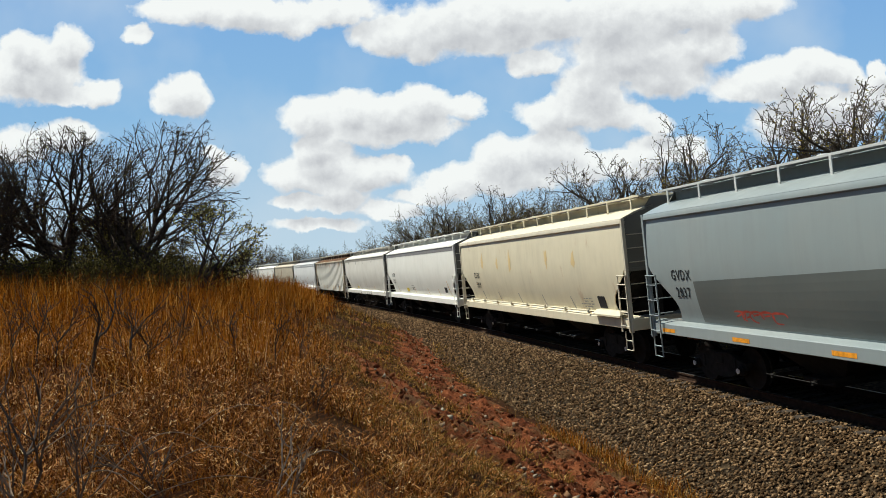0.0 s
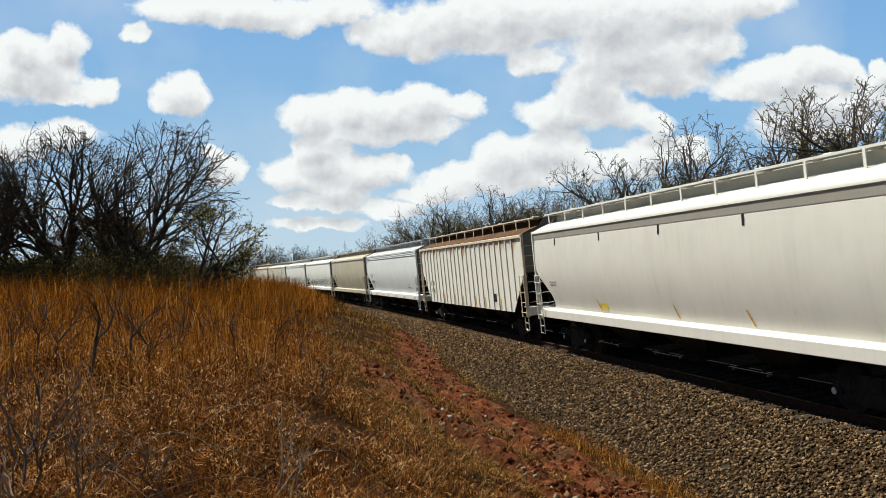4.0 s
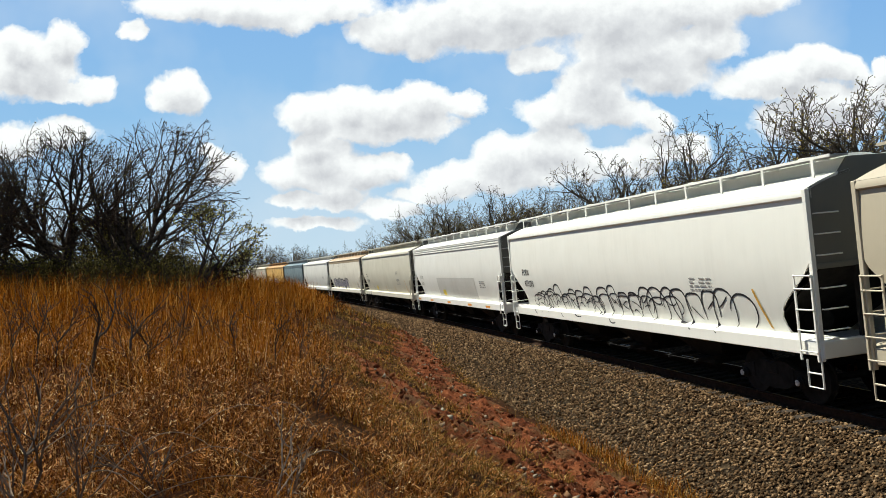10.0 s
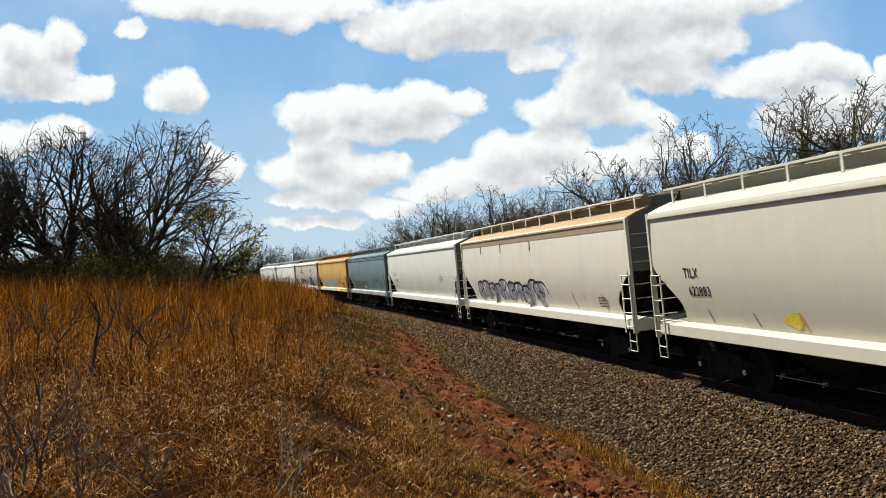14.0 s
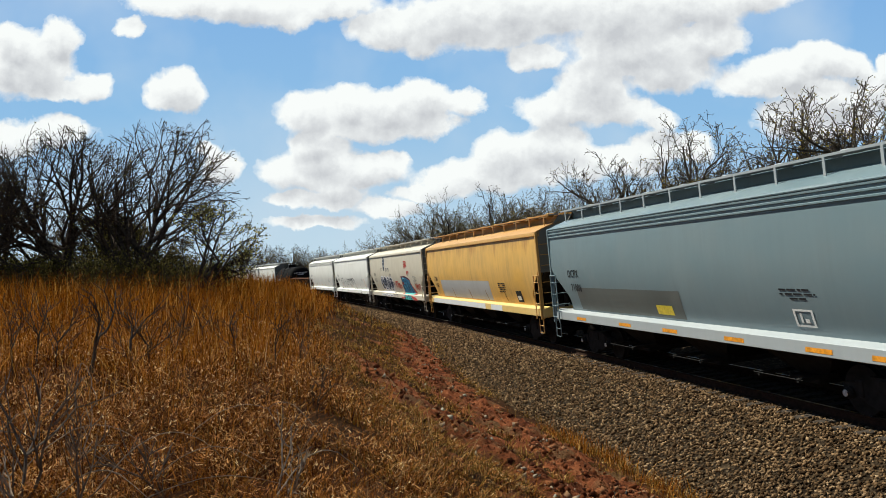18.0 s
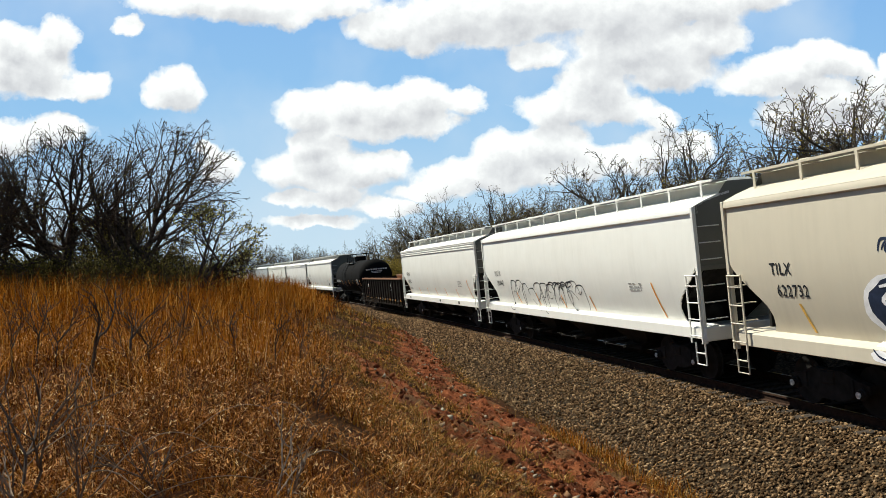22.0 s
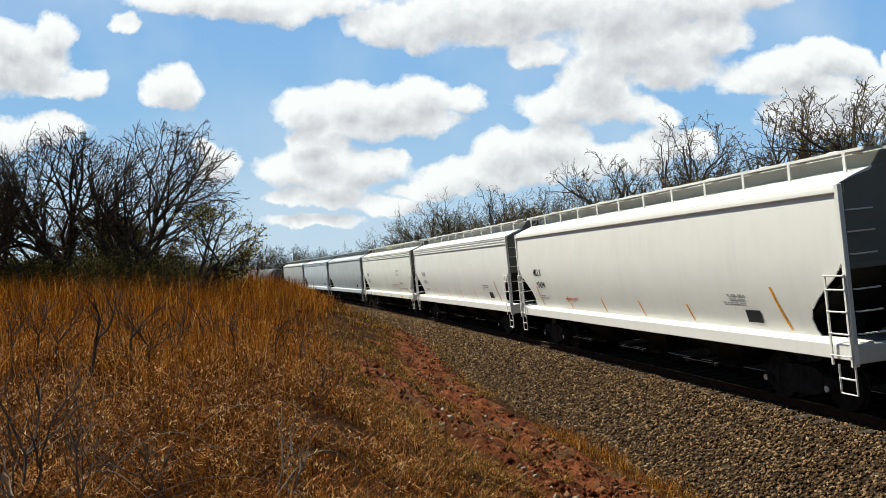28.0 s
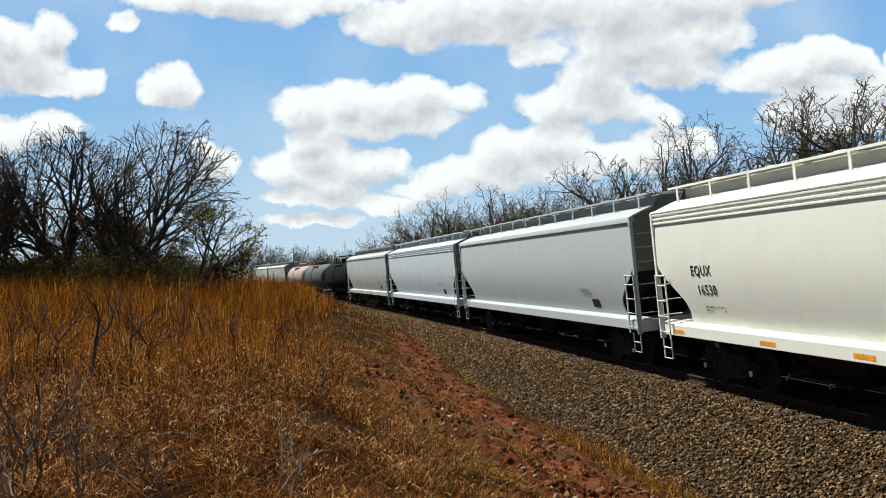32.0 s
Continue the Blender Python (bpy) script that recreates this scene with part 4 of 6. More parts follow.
def tank(lb, shell, radius=1.46, cz=2.48, label="", marks=True):
    car = new("tank_car")
    tagged(car, label, "railcar", "cars of the freight train")
    e = lb / 2
    prof = [(-e + 0.25, 0.05), (-e + 0.27, 0.5), (-e + 0.36, 0.95), (-e + 0.52, 1.26), (-e + 0.70, 1.41), (-e + 0.85, radius)]
    full = [(a, r) for a, r in prof] + [(-a, r) for a, r in reversed(prof)]
    part("tank_shell", Shape().turned(full, "y", 48, (0, 0, cz)), shell, car, smooth=True)
    for y in (-e + 0.87, e - 0.87, -e / 3, e / 3):
        part("weld_band", Shape().turned([(y - 0.03, radius - 0.01), (y - 0.025, radius + 0.012), (y + 0.025, radius + 0.012), (y + 0.03, radius - 0.01)], "y", 48, (0, 0, cz)), shell, car, smooth=True)
    top = cz + radius
    part("manway", Shape().turned([(top - 0.1, 0.52), (top + 0.28, 0.52), (top + 0.30, 0.56), (top + 0.36, 0.56), (top + 0.42, 0.3)], "z", 20), shell, car, smooth=True)
    part("valve_box", Shape().box(-0.3, 0.7, top - 0.1, 0.3, 1.25, top + 0.3, 0.04), shell, car)
    rail = Shape()
    for x in (-0.95, 0.95):
        rail.tube([(x, -1.4, top - 0.45), (x, -1.4, top + 0.62), (x, 1.6, top + 0.62), (x, 1.6, top - 0.45)], 0.028, 6)
        rail.tube([(x, -1.4, top + 0.2), (x, 1.6, top + 0.2)], 0.022, 6)
        for y in (-0.4, 0.6):
            rail.tube([(x, y, top - 0.45), (x, y, top + 0.62)], 0.022, 6)
    for y in (-1.4, 1.6):
        rail.tube([(-0.95, y, top + 0.62), (0.95, y, top + 0.62)], 0.025, 6)
    part("platform_rail", rail, shell, car)
    for sg in (-1, 1):
        part("platform_grating", Shape().box(min(sg * 0.5, sg * 1.05), -1.45, top - 0.20, max(sg * 0.5, sg * 1.05), 1.65, top - 0.16), GALV, car)
        lad = part("ladder", Shape().tube([(sg * 1.58, -0.2, 0.95), (sg * 1.58, -0.2, 2.9), (sg * 1.0, -0.2, top)], 0.02, 6).tube([(sg * 1.58, 0.25, 0.95), (sg * 1.58, 0.25, 2.9), (sg * 1.0, 0.25, top)], 0.02, 6), shell, car)
        for i in range(7):
            part("rung", cached(("tank_rung", sg), lambda sg=sg: Shape().tube([(sg * 1.58, -0.2, 0), (sg * 1.58, 0.25, 0)], 0.014, 6), shell), shell, lad, at=pose(0, 0, 1.1 + i * 0.3))
        part("side_handrail", Shape().tube([(sg * 1.50, -e + 0.9, 1.28), (sg * 1.50, e - 0.9, 1.28)], 0.02, 6), shell, car)
    part("centre_sill", Shape().box(-0.2, -e, 0.80, 0.2, e, 1.06, 0.02), IRON, car)
    part("bottom_outlet", Shape().turned([(0.55, 0.12), (0.62, 0.2), (1.1, 0.25)], "z", 14), IRON, car)
    for d in (-1, 1):
        part("saddle", Shape().prism([(-1.3, 1.7), (-0.9, 1.0), (0.9, 1.0), (1.3, 1.7), (0.7, 1.2), (-0.7, 1.2)], d * (e - 2.4), d * (e - 1.5)), IRON, car)
        part("end_platform", Shape().box(-1.45, min(d * (e - 0.55), d * e), 1.05, 1.45, max(d * (e - 0.55), d * e), 1.10), GALV, car)
        for sg in (-1, 1):
            part("stirrup", Shape().tube([(sg * 1.45, d * (e - 0.08), 1.06), (sg * 1.45, d * (e - 0.08), 0.42), (sg * 1.45, d * (e - 0.46), 0.42), (sg * 1.45, d * (e - 0.46), 1.06)], 0.02, 6), shell, car)
        part("end_handrail", Shape().tube([(-1.4, d * (e - 0.05), 1.1), (-1.4, d * (e - 0.05), 1.9), (1.4, d * (e - 0.05), 1.9), (1.4, d * (e - 0.05), 1.1)], 0.02, 6), shell, car)
        coupler(car, d * (e - 0.05), d)
        truck(car, d * (e - 1.85))
    if marks:
        def wrap(sh):
            sh.v = [(-math.sqrt(max(0.01, (radius + 0.008) ** 2 - (c - cz) ** 2)), b, c) for _, b, c in sh.v]
            return sh
        for f in (-0.86, -0.62, -0.36, -0.1, 0.16, 0.42, 0.66, 0.86):
            part("reflector_strip", wrap(bars([(f * e - 0.05, 1.72, f * e + 0.05, 2.24)])), AMBER, car, "amber reflective strip")
        part("lettering", wrap(words("MULX 700688", e - 1.15, 2.02, 0.34)), WHITEINK, car, "white stencilled car mark")
        part("placard", wrap(bars([(-e * 0.74, 1.85, -e * 0.74 + 0.55, 2.35)])), DIMINK, car)
        part("stencil_block", wrap(bars([(e * 0.3 - i * 0.02, 1.95 - 0.09 * i, e * 0.3 - 1.3 + 0.1 * i, 1.91 - 0.09 * i) for i in range(4)])), DIMINK, car)
        lines = Shape()
        for (w, z) in ((0.95, 3.02), (0.5, 2.86), (0.4, 2.76)):
            k = 9
            for i in range(k):
                x0 = -w + 2 * w * i / k
                lines.add([(x0, -e + 0.21, z), (x0 + 1.5 * w / k, -e + 0.21, z), (x0 + 1.5 * w / k, -e + 0.21, z + 0.09 * w + 0.03), (x0, -e + 0.21, z + 0.09 * w + 0.03)], [(0, 1, 2, 3)])
        part("end_stencil", lines, WHITEINK, car)
    return car


# ---- the train, in the order in which it passes ----
WHITE = (0.82, 0.82, 0.77)
# each car's gap ahead passes the camera's cross line at these seconds
TIMES = [0.08, 1.635, 3.18, 4.765, 6.34, 7.905, 9.45, 11.005, 12.567, 14.05, 15.615, 17.16, 18.74, 20.21, 21.78, 23.33, 24.873, 26.353, 27.65, 28.935, 30.495, 32.04, 33.595, 35.18, 36.71, 38.26,
         39.55, 40.83, 42.10, 43.63, 45.17, 46.70]
TRAIN = []


def place(car, i):
    """Note the car as the i-th of the train."""
    mid = (TIMES[i] + TIMES[i + 1]) / 2
    TRAIN.append((car, mid))
    car.matrix_basis = line_pose(SPEED * (mid - 16))
    return car


def body_length(i, gap=1.05):
    return SPEED * (TIMES[i + 1] - TIMES[i]) - gap


def build_train():
    lb = body_length(0)
    p = paint("paint_blue_grey", (0.26, 0.31, 0.325), 0.35, 0.0, 0.28)
    c = hopper(lb, p, "lip", board=paint("paint_pale_trim", (0.55, 0.57, 0.57), 0.3, 0.05), label="blue-grey covered hopper car with dark ground mirrored in its side")
    place(c, 0)
    h = lb / 2
    # ground's dark reflection as one painted sheet; its upper edge climbs towards the tail
    band_, cols = Shape(), 25
    for r in range(8):
        for k in range(cols):
            run = (lb - 3.6) * k / (cols - 1)
            band_.v.append((0, h - 2.2 - run, 1.50 + (0.96 + 0.043 * run) * r / 7))
    band_.f = [(r * cols + k, r * cols + k + 1, (r + 1) * cols + k + 1, (r + 1) * cols + k) for r in range(7) for k in range(cols - 1)]
    mark(c, "lip", band_, paint("paint_dark_reflection", (0.105, 0.125, 0.125), 0.3, 0, 0.3), "painted_patch", "dark reflection of the ground painted on the side")
    mark(c, "lip", words("GVDX", h - 1.25, 2.5, 0.34), INK, "lettering")
    mark(c, "lip", words("2837", h - 1.35, 2.08, 0.34), INK, "lettering")
    mark(c, "lip", loops(3, h - 3.5, h - 5.2, 1.60, 1.85, 5, 0.05), plain("red_spray", (0.40, 0.06, 0.04), 0.6), "spray_mark", "red sprayed scribble")
    sill_tape(c, lb, AMBER, (0.9, 0.55, 0.2, -0.2), 0.6)

    lb = body_length(1)
    h = lb / 2
    c = hopper(lb, paint("paint_cream_rusty", (0.70, 0.64, 0.48), 0.40, 0.35), "lip", trim=paint("paint_cream_trim", (0.62, 0.57, 0.45), 0.5, 0.35), label="cream covered hopper car with rust blooms and stains")
    place(c, 1)
    bloom = paint("rust_bloom", (0.70, 0.54, 0.27), 0.2, 0.15)
    for i, (y, z, ry, rz) in enumerate(((5.0, 3.2, 0.16, 0.3), (2.9, 3.1, 0.12, 0.25), (1.3, 3.15, 0.14, 0.4), (-2.6, 3.2, 0.12, 0.3), (-4.9, 3.1, 0.14, 0.25))):
        mark(c, "lip", blob(y, z, ry, rz, 40 + i), bloom, "rust_stain", "orange rust stain")
    ticks(c, "lip", lb, DIMINK, (0.75, 0.45, 0.1, -0.25, -0.6), 0.4)
    pipe_paint = paint("pipe_cream", (0.62, 0.57, 0.42), 0.4, 0.3)
    part("sill_pipe", Shape().tube([(-1.52, -h + 2.4, 1.53), (-1.52, h - 1.2, 1.53)], 0.03, 8), pipe_paint, c)
    for i in range(8):
        y = -h + 2.8 + i * (lb - 4.4) / 7
        part("pipe_clamp", Shape().box(-1.58, y - 0.04, 1.46, -1.47, y + 0.04, 1.585, 0.01), pipe_paint, c)
    part("step_plate", Shape().prism([(-1.66, 1.44), (-1.66, 1.49), (-1.50, 1.60), (-1.36, 1.60), (-1.36, 1.55), (-1.50, 1.55)], -h + 0.55, -h + 2.3), pipe_paint, c, "bent cream step plate")
    mark(c, "lip", words("CGEX", h - 2.1, 2.5, 0.34), INK, "lettering")
    mark(c, "lip", words("5819", h - 2.25, 2.08, 0.34), INK, "lettering")
    stencil(c, "lip", -h + 3.6, 1.9, 0.9, 4, 2)
    mark(c, "lip", bars([(-h + 2.3, 1.62, -h + 1.8, 1.98)]), INK, "data_plate")

    lb = body_length(2)
    h = lb / 2
    band = paint("paint_grey_band", (0.30, 0.30, 0.31), 0.3, 0.0)
    c = hopper(lb, paint("paint_white_a", WHITE, 0.22, 0.0), "band", label="white covered hopper car with a grey top band")
    place(c, 2)
    for sg in (-1, 1):
        part("painted_band", Shape().prism([(sg * 1.534, 3.87), (sg * 1.549, 4.05), (sg * 1.574, 4.08), (sg * 1.57, 4.08), (sg * 1.54, 4.05), (sg * 1.525, 3.87)], -h + 0.12, h - 0.12), band, c, "grey painted band")
    ticks(c, "band", lb, OCHRE, (0.8, 0.45, 0.15, -0.3, -0.62))
    ticks(c, "band", lb, OCHRE, (-0.93,), 0.8)
    mark(c, "band", words("OCPX", h - 1.55, 2.55, 0.34), INK, "lettering")
    mark(c, "band", words("91210", h - 1.6, 2.13, 0.34), INK, "lettering")
    mark(c, "band", bars([(h - 5.2, 1.60, h - 5.9, 1.84)]), LEMON, "yellow_placard")
    mark(c, "band", bars([(-h + 2.9, 1.70, -h + 2.4, 1.98)]), INK, "data_plate")
    stencil(c, "band", h - 6.8, 2.0, 0.9, 4, 5, INK)

    lb = body_length(3)
    h = lb / 2
    c = hopper(lb, paint("paint_white_b", (0.72, 0.70, 0.64), 0.35, 0.05), "band", label="dirty white covered hopper car with a grey-beige top band")
    place(c, 3)
    b2 = paint("paint_beige_band", (0.40, 0.38, 0.33), 0.4, 0.1)
    for sg in (-1, 1):
        part("painted_band", Shape().prism([(sg * 1.534, 3.87), (sg * 1.549, 4.05), (sg * 1.574, 4.08), (sg * 1.57, 4.08), (sg * 1.54, 4.05), (sg * 1.525, 3.87)], -h + 0.12, h - 0.12), b2, c, "grey-beige painted band")
    for f in (0.75, 0.35, -0.05, -0.45):
        mark(c, "band", bars([(f * h - 0.04, 3.62, f * h + 0.04, 3.86)]), INK, "drip_mark")
    ticks(c, "band", lb, OCHRE, (0.5, -0.1, -0.5))
    mark(c, "band", bars([(h - 5.0, 1.56, h - 5.5, 1.76)]), LEMON, "yellow_placard")
    stencil(c, "band", h - 1.3, 2.4, 0.6, 2, 9)

    lb = body_length(4)
    h = lb / 2
    rib = paint("paint_ribbed_cream", (0.80, 0.78, 0.70), 0.32, 0.2, runs=0.95)
    c = hopper(lb, rib, "ribbed", trim=paint("paint_ribbed_top", (0.70, 0.60, 0.44), 0.4, 0.6), roof=paint("roof_rust", (0.10, 0.055, 0.035), 0.4, 0.8, 0.9),
               board=paint("paint_ribbed_posts", (0.66, 0.58, 0.45), 0.4, 0.4), sill=rib, label="cream ribbed covered hopper car with a rusty roof")
    place(c, 4)
    for i in (5, 8, 10, 13, 15, 18):
        y = h - 0.95 - (lb - 2.3) * (i + 0.3) / 21
        mark(c, "ribbed", bars([(y - 0.06, 1.2, y + 0.06, 1.66)]), OCHRE, "reflector_strip")
    mark(c, "ribbed", bars([(-h * 0.52, 1.50, -h * 0.52 - 0.36, 1.84)]), INK, "data_plate")
    mark(c, "ribbed", words("OC PX", h - 1.95, 2.1, 0.30), INK, "lettering")
    mark(c, "ribbed", words("70 442", h - 2.0, 1.68, 0.30), INK, "lettering")

    lb = body_length(5)
    h = lb / 2
    c = hopper(lb, paint("paint_white_c", (0.73, 0.75, 0.75), 0.18, 0.0), "lines", roof=paint("roof_grey", (0.45, 0.46, 0.47), 0.3, 0), board=paint("board_grey", (0.45, 0.46, 0.47), 0.3, 0),
               sill=paint("sill_white", (0.78, 0.78, 0.77), 0.2, 0), label="clean white covered hopper car with corrugated top and amber tape")
    place(c, 5)
    mark(c, "lines", words("CBFX", h - 1.5, 2.52, 0.36), INK, "lettering")
    mark(c, "lines", words("490929", h - 1.65, 2.02, 0.36), INK, "lettering")
    sill_tape(c, lb, AMBER, (0.88, 0.62, 0.36, 0.1, -0.2, -0.5, -0.84), 0.5)
    stencil(c, "lines", -h + 3.4, 2.05, 0.8, 3, 12)
    stencil(c, "lines", h - 1.8, 1.85, 0.7, 2, 13)

    lb = body_length(6)
    h = lb / 2
    tan = paint("paint_tan", (0.49, 0.435, 0.33), 0.36, 0.03)
    c = hopper(lb, tan, "lip", trim=paint("paint_tan_trim", (0.52, 0.46, 0.35), 0.3, 0.05), label="tan covered hopper car with faint brown drip streaks")
    place(c, 6)
    mark(c, "lip", words("CBFX", h - 1.45, 2.5, 0.32), INK, "lettering")
    mark(c, "lip", words("471023", h - 1.55, 2.08, 0.32), INK, "lettering")
    ticks(c, "lip", lb, DIMINK, (0.5, -0.05), 0.34)
    ticks(c, "lip", lb, OCHRE, (0.22, -0.35, -0.7), 0.44)
    stencil(c, "lip", -h + 3.5, 2.4, 0.8, 4, 14)

    lb = body_length(7)
    h = lb / 2
    c = hopper(lb, paint("paint_white_d", WHITE, 0.2, 0.0), "lip", label="white covered hopper car with black sprayed loops along its sill")
    place(c, 7)
    spray = plain("black_spray", (0.03, 0.03, 0.035), 0.6, 0, 0.3)
    mark(c, "lip", loops(8, h - 2.4, -h + 2.2, 1.20, 2.32, 21, 0.05), spray, "graffiti", "row of black sprayed loops")
    mark(c, "lip", loops(9, h - 2.2, -h + 5.0, 1.50, 2.1, 16, 0.04), spray, "graffiti", "row of black sprayed loops")
    mark(c, "lip", words("FURX", h - 1.35, 2.62, 0.32), INK, "lettering")
    mark(c, "lip", words("873203", h - 1.45, 2.2, 0.32), INK, "lettering")
    stencil(c, "lip", -h + 4.3, 2.55, 0.9, 4, 15)
    ticks(c, "lip", lb, OCHRE, (-0.95,), 0.8)

    lb = body_length(8)
    h = lb / 2
    c = hopper(lb, paint("paint_white_e", (0.80, 0.80, 0.76), 0.22, 0.0), "lines", label="white covered hopper car with a grey repainted patch")
    place(c, 8)
    mark(c, "lines", bars([(h - 5.1, 1.52, -h + 4.2, 2.5)]), paint("paint_grey_patch", (0.58, 0.575, 0.545), 0.25, 0), "painted_patch", "flat grey repainted patch")
    mark(c, "lines", bars([(h - 5.9, 1.56, h - 6.5, 1.86)]), LEMON, "yellow_placard")
    mark(c, "lines", words("UTCX", h - 1.3, 2.42, 0.28), DIMINK, "lettering")
    mark(c, "lines", words("1800", h - 1.4, 2.06, 0.28), DIMINK, "lettering")
    sill_tape(c, lb, AMBER, (0.92, 0.55, 0.1, -0.36, -0.7), 0.6)
    stencil(c, "lines", -h + 3.5, 2.35, 0.8, 4, 16)

    lb = body_length(9)
    h = lb / 2
    c = hopper(lb, paint("paint_pale_beige", (0.60, 0.57, 0.47), 0.25, 0.02), "lip", label="pale beige covered hopper car with small stencils")
    place(c, 9)
    ticks(c, "lip", lb, OCHRE, (0.42, 0.0, -0.4), 0.36)
    ticks(c, "lip", lb, OCHRE, (-0.9,), 0.85)
    ticks(c, "lip", lb, DIMINK, (0.62, 0.85), 0.3)
    mark(c, "lip", words("TILX", h - 1.6, 2.55, 0.32), INK, "lettering")
    mark(c, "lip", words("622883", h - 1.7, 2.13, 0.32), INK, "lettering")
    mark(c, "lip", blob(h - 5.2, 1.72, 0.26, 0.15, 3), LEMON, "yellow_placard")
    stencil(c, "lip", -h + 4.6, 2.9, 0.5, 3, 18)
    stencil(c, "lip", -h + 4.7, 2.4, 0.9, 5, 17)

    lb = body_length(10)
    h = lb / 2
    c = hopper(lb, paint("paint_white_f", (0.74, 0.70, 0.60), 0.35, 0.22), "band", roof=paint("roof_tan", (0.45, 0.30, 0.16), 0.4, 0.6), label="stained white hopper car with a tan top and grey graffiti")
    place(c, 10)
    b3 = paint("paint_tan_band", (0.46, 0.36, 0.23), 0.5, 0.5)
    for sg in (-1, 1):
        part("painted_band", Shape().prism([(sg * 1.534, 3.865), (sg * 1.549, 4.05), (sg * 1.574, 4.08), (sg * 1.574, 4.13), (sg * 1.54, 4.13), (sg * 1.525, 3.865)], -h + 0.12, h - 0.12), b3, c, "rust-stained tan band")
    for f in (0.62, 0.3, -0.1):
        mark(c, "band", bars([(f * h - 0.04, 3.52, f * h + 0.04, 3.86)]), INK, "drip_mark")
    fill = plain("lilac_grey_spray", (0.33, 0.32, 0.37), 0.6, 0, 0.4, 5)
    for i in range(8):
        mark(c, "band", blob(h - 2.6 - i * 1.02, 1.95, 0.5, 0.42, 60 + i), fill, "graffiti", "soft grey graffiti shape")
    mark(c, "band", loops(21, h - 2.2, h - 10.4, 1.52, 2.45, 10, 0.09), spray, "graffiti", "dark graffiti outline")
    ticks(c, "band", lb, OCHRE, (-0.6, -0.9), 0.55)
    stencil(c, "band", -h + 2.5, 1.95, 0.6, 4, 20, INK)

    lb = body_length(11)
    h = lb / 2
    c = hopper(lb, paint("paint_white_g", (0.74, 0.735, 0.69), 0.24, 0.02), "lip", label="off-white covered hopper car with orange reflective strips")
    place(c, 11)
    ticks(c, "lip", lb, AMBER, (0.93,), 0.75)
    ticks(c, "lip", lb, AMBER, (0.62, 0.3, 0.0, -0.3), 0.42)
    mark(c, "lip", words("EQUX", h - 1.75, 2.62, 0.34), DIMINK, "lettering")
    mark(c, "lip", words("18598", h - 1.9, 2.18, 0.34), DIMINK, "lettering")
    stencil(c, "lip", h - 2.0, 1.95, 0.7, 2, 22)
    stencil(c, "lip", -h + 3.8, 2.6, 0.8, 4, 23)

    lb = body_length(12)
    h = lb / 2
    slate = paint("paint_slate", (0.165, 0.235, 0.265), 0.30, 0.0, 0.28)
    c = hopper(lb, slate, "lines", board=paint("paint_slate_trim", (0.34, 0.37, 0.39), 0.3, 0.05), sill=paint("sill_slate", (0.36, 0.40, 0.42), 0.3, 0.02),
               label="slate-blue covered hopper car with a darker lower panel")
    place(c, 12)
    mark(c, "lines", bars([(h - 2.0, 1.52, h - 8.2, 2.22)]), paint("paint_olive_patch", (0.10, 0.115, 0.11), 0.3, 0), "painted_patch", "dark olive panel low on the side")
    mark(c, "lines", bars([(h - 6.9, 1.60, h - 7.7, 1.84)]), LEMON, "yellow_placard")
    plate = [(-h + 3.95, 1.62, -h + 3.4, 1.66), (-h + 3.95, 1.92, -h + 3.4, 1.96), (-h + 3.95, 1.66, -h + 3.89, 1.92), (-h + 3.46, 1.66, -h + 3.4, 1.92), (-h + 3.78, 1.70, -h + 3.72, 1.88), (-h + 3.66, 1.70, -h + 3.55, 1.78)]
    mark(c, "lines", bars(plate), WHITEINK, "data_plate", "white outlined square plate")
    stencil(c, "lines", -h + 4.2, 2.35, 1.0, 3, 24, INK)
    mark(c, "lines", words("OCPX", h - 1.5, 2.55, 0.34), INK, "lettering")
    mark(c, "lines", words("71006", h - 1.62, 2.10, 0.34), INK, "lettering")
    sill_tape(c, lb, AMBER, (0.72, 0.35, 0.05, -0.28, -0.6, -0.8), 0.7)

    lb = body_length(13)
    h = lb / 2
    c = hopper(lb, paint("paint_orange", (0.72, 0.42, 0.095), 0.5, 0.3, 0.45, 1.1, 0.8), "lip", trim=paint("trim_rusty_orange", (0.55, 0.30, 0.07), 0.5, 0.5), roof=paint("roof_rusty_orange", (0.50, 0.26, 0.06), 0.5, 0.6), sill=paint("sill_yellow", (0.72, 0.50, 0.17), 0.3, 0.15), label="orange covered hopper car with rust streaks and a grey patch")
    place(c, 13)
    mark(c, "lip", bars([(h - 2.7, 1.52, -h + 6.2, 2.38)]), paint("paint_silver_patch", (0.43, 0.44, 0.45), 0.25, 0.02), "painted_patch", "silver-grey repainted patch")
    cool = paint("sill_cool_white", (0.70, 0.73, 0.74), 0.3, 0.15)
    mark(c, "lip", bars([(h - 0.9, 1.155, -h + 6.9, 1.385), (-h + 6.1, 1.155, -h + 4.6, 1.385)]), cool, "painted_patch", "white repainted stretch of the sill")
    mark(c, "lip", words("CCBX", h - 1.35, 2.35, 0.30), INK, "lettering")
    mark(c, "lip", words("71767", h - 1.5, 1.98, 0.30), INK, "lettering")
    ticks(c, "lip", lb, plain("brown_strip", (0.26, 0.14, 0.04), 0.6), (0.5, 0.1, -0.25, -0.6), 0.45)
    stencil(c, "lip", -h + 5.0, 2.3, 0.9, 5, 26, INK)
    mark(c, "lip", bars([(-h + 3.0, 1.56, -h + 2.4, 2.0)]), INK, "data_plate")
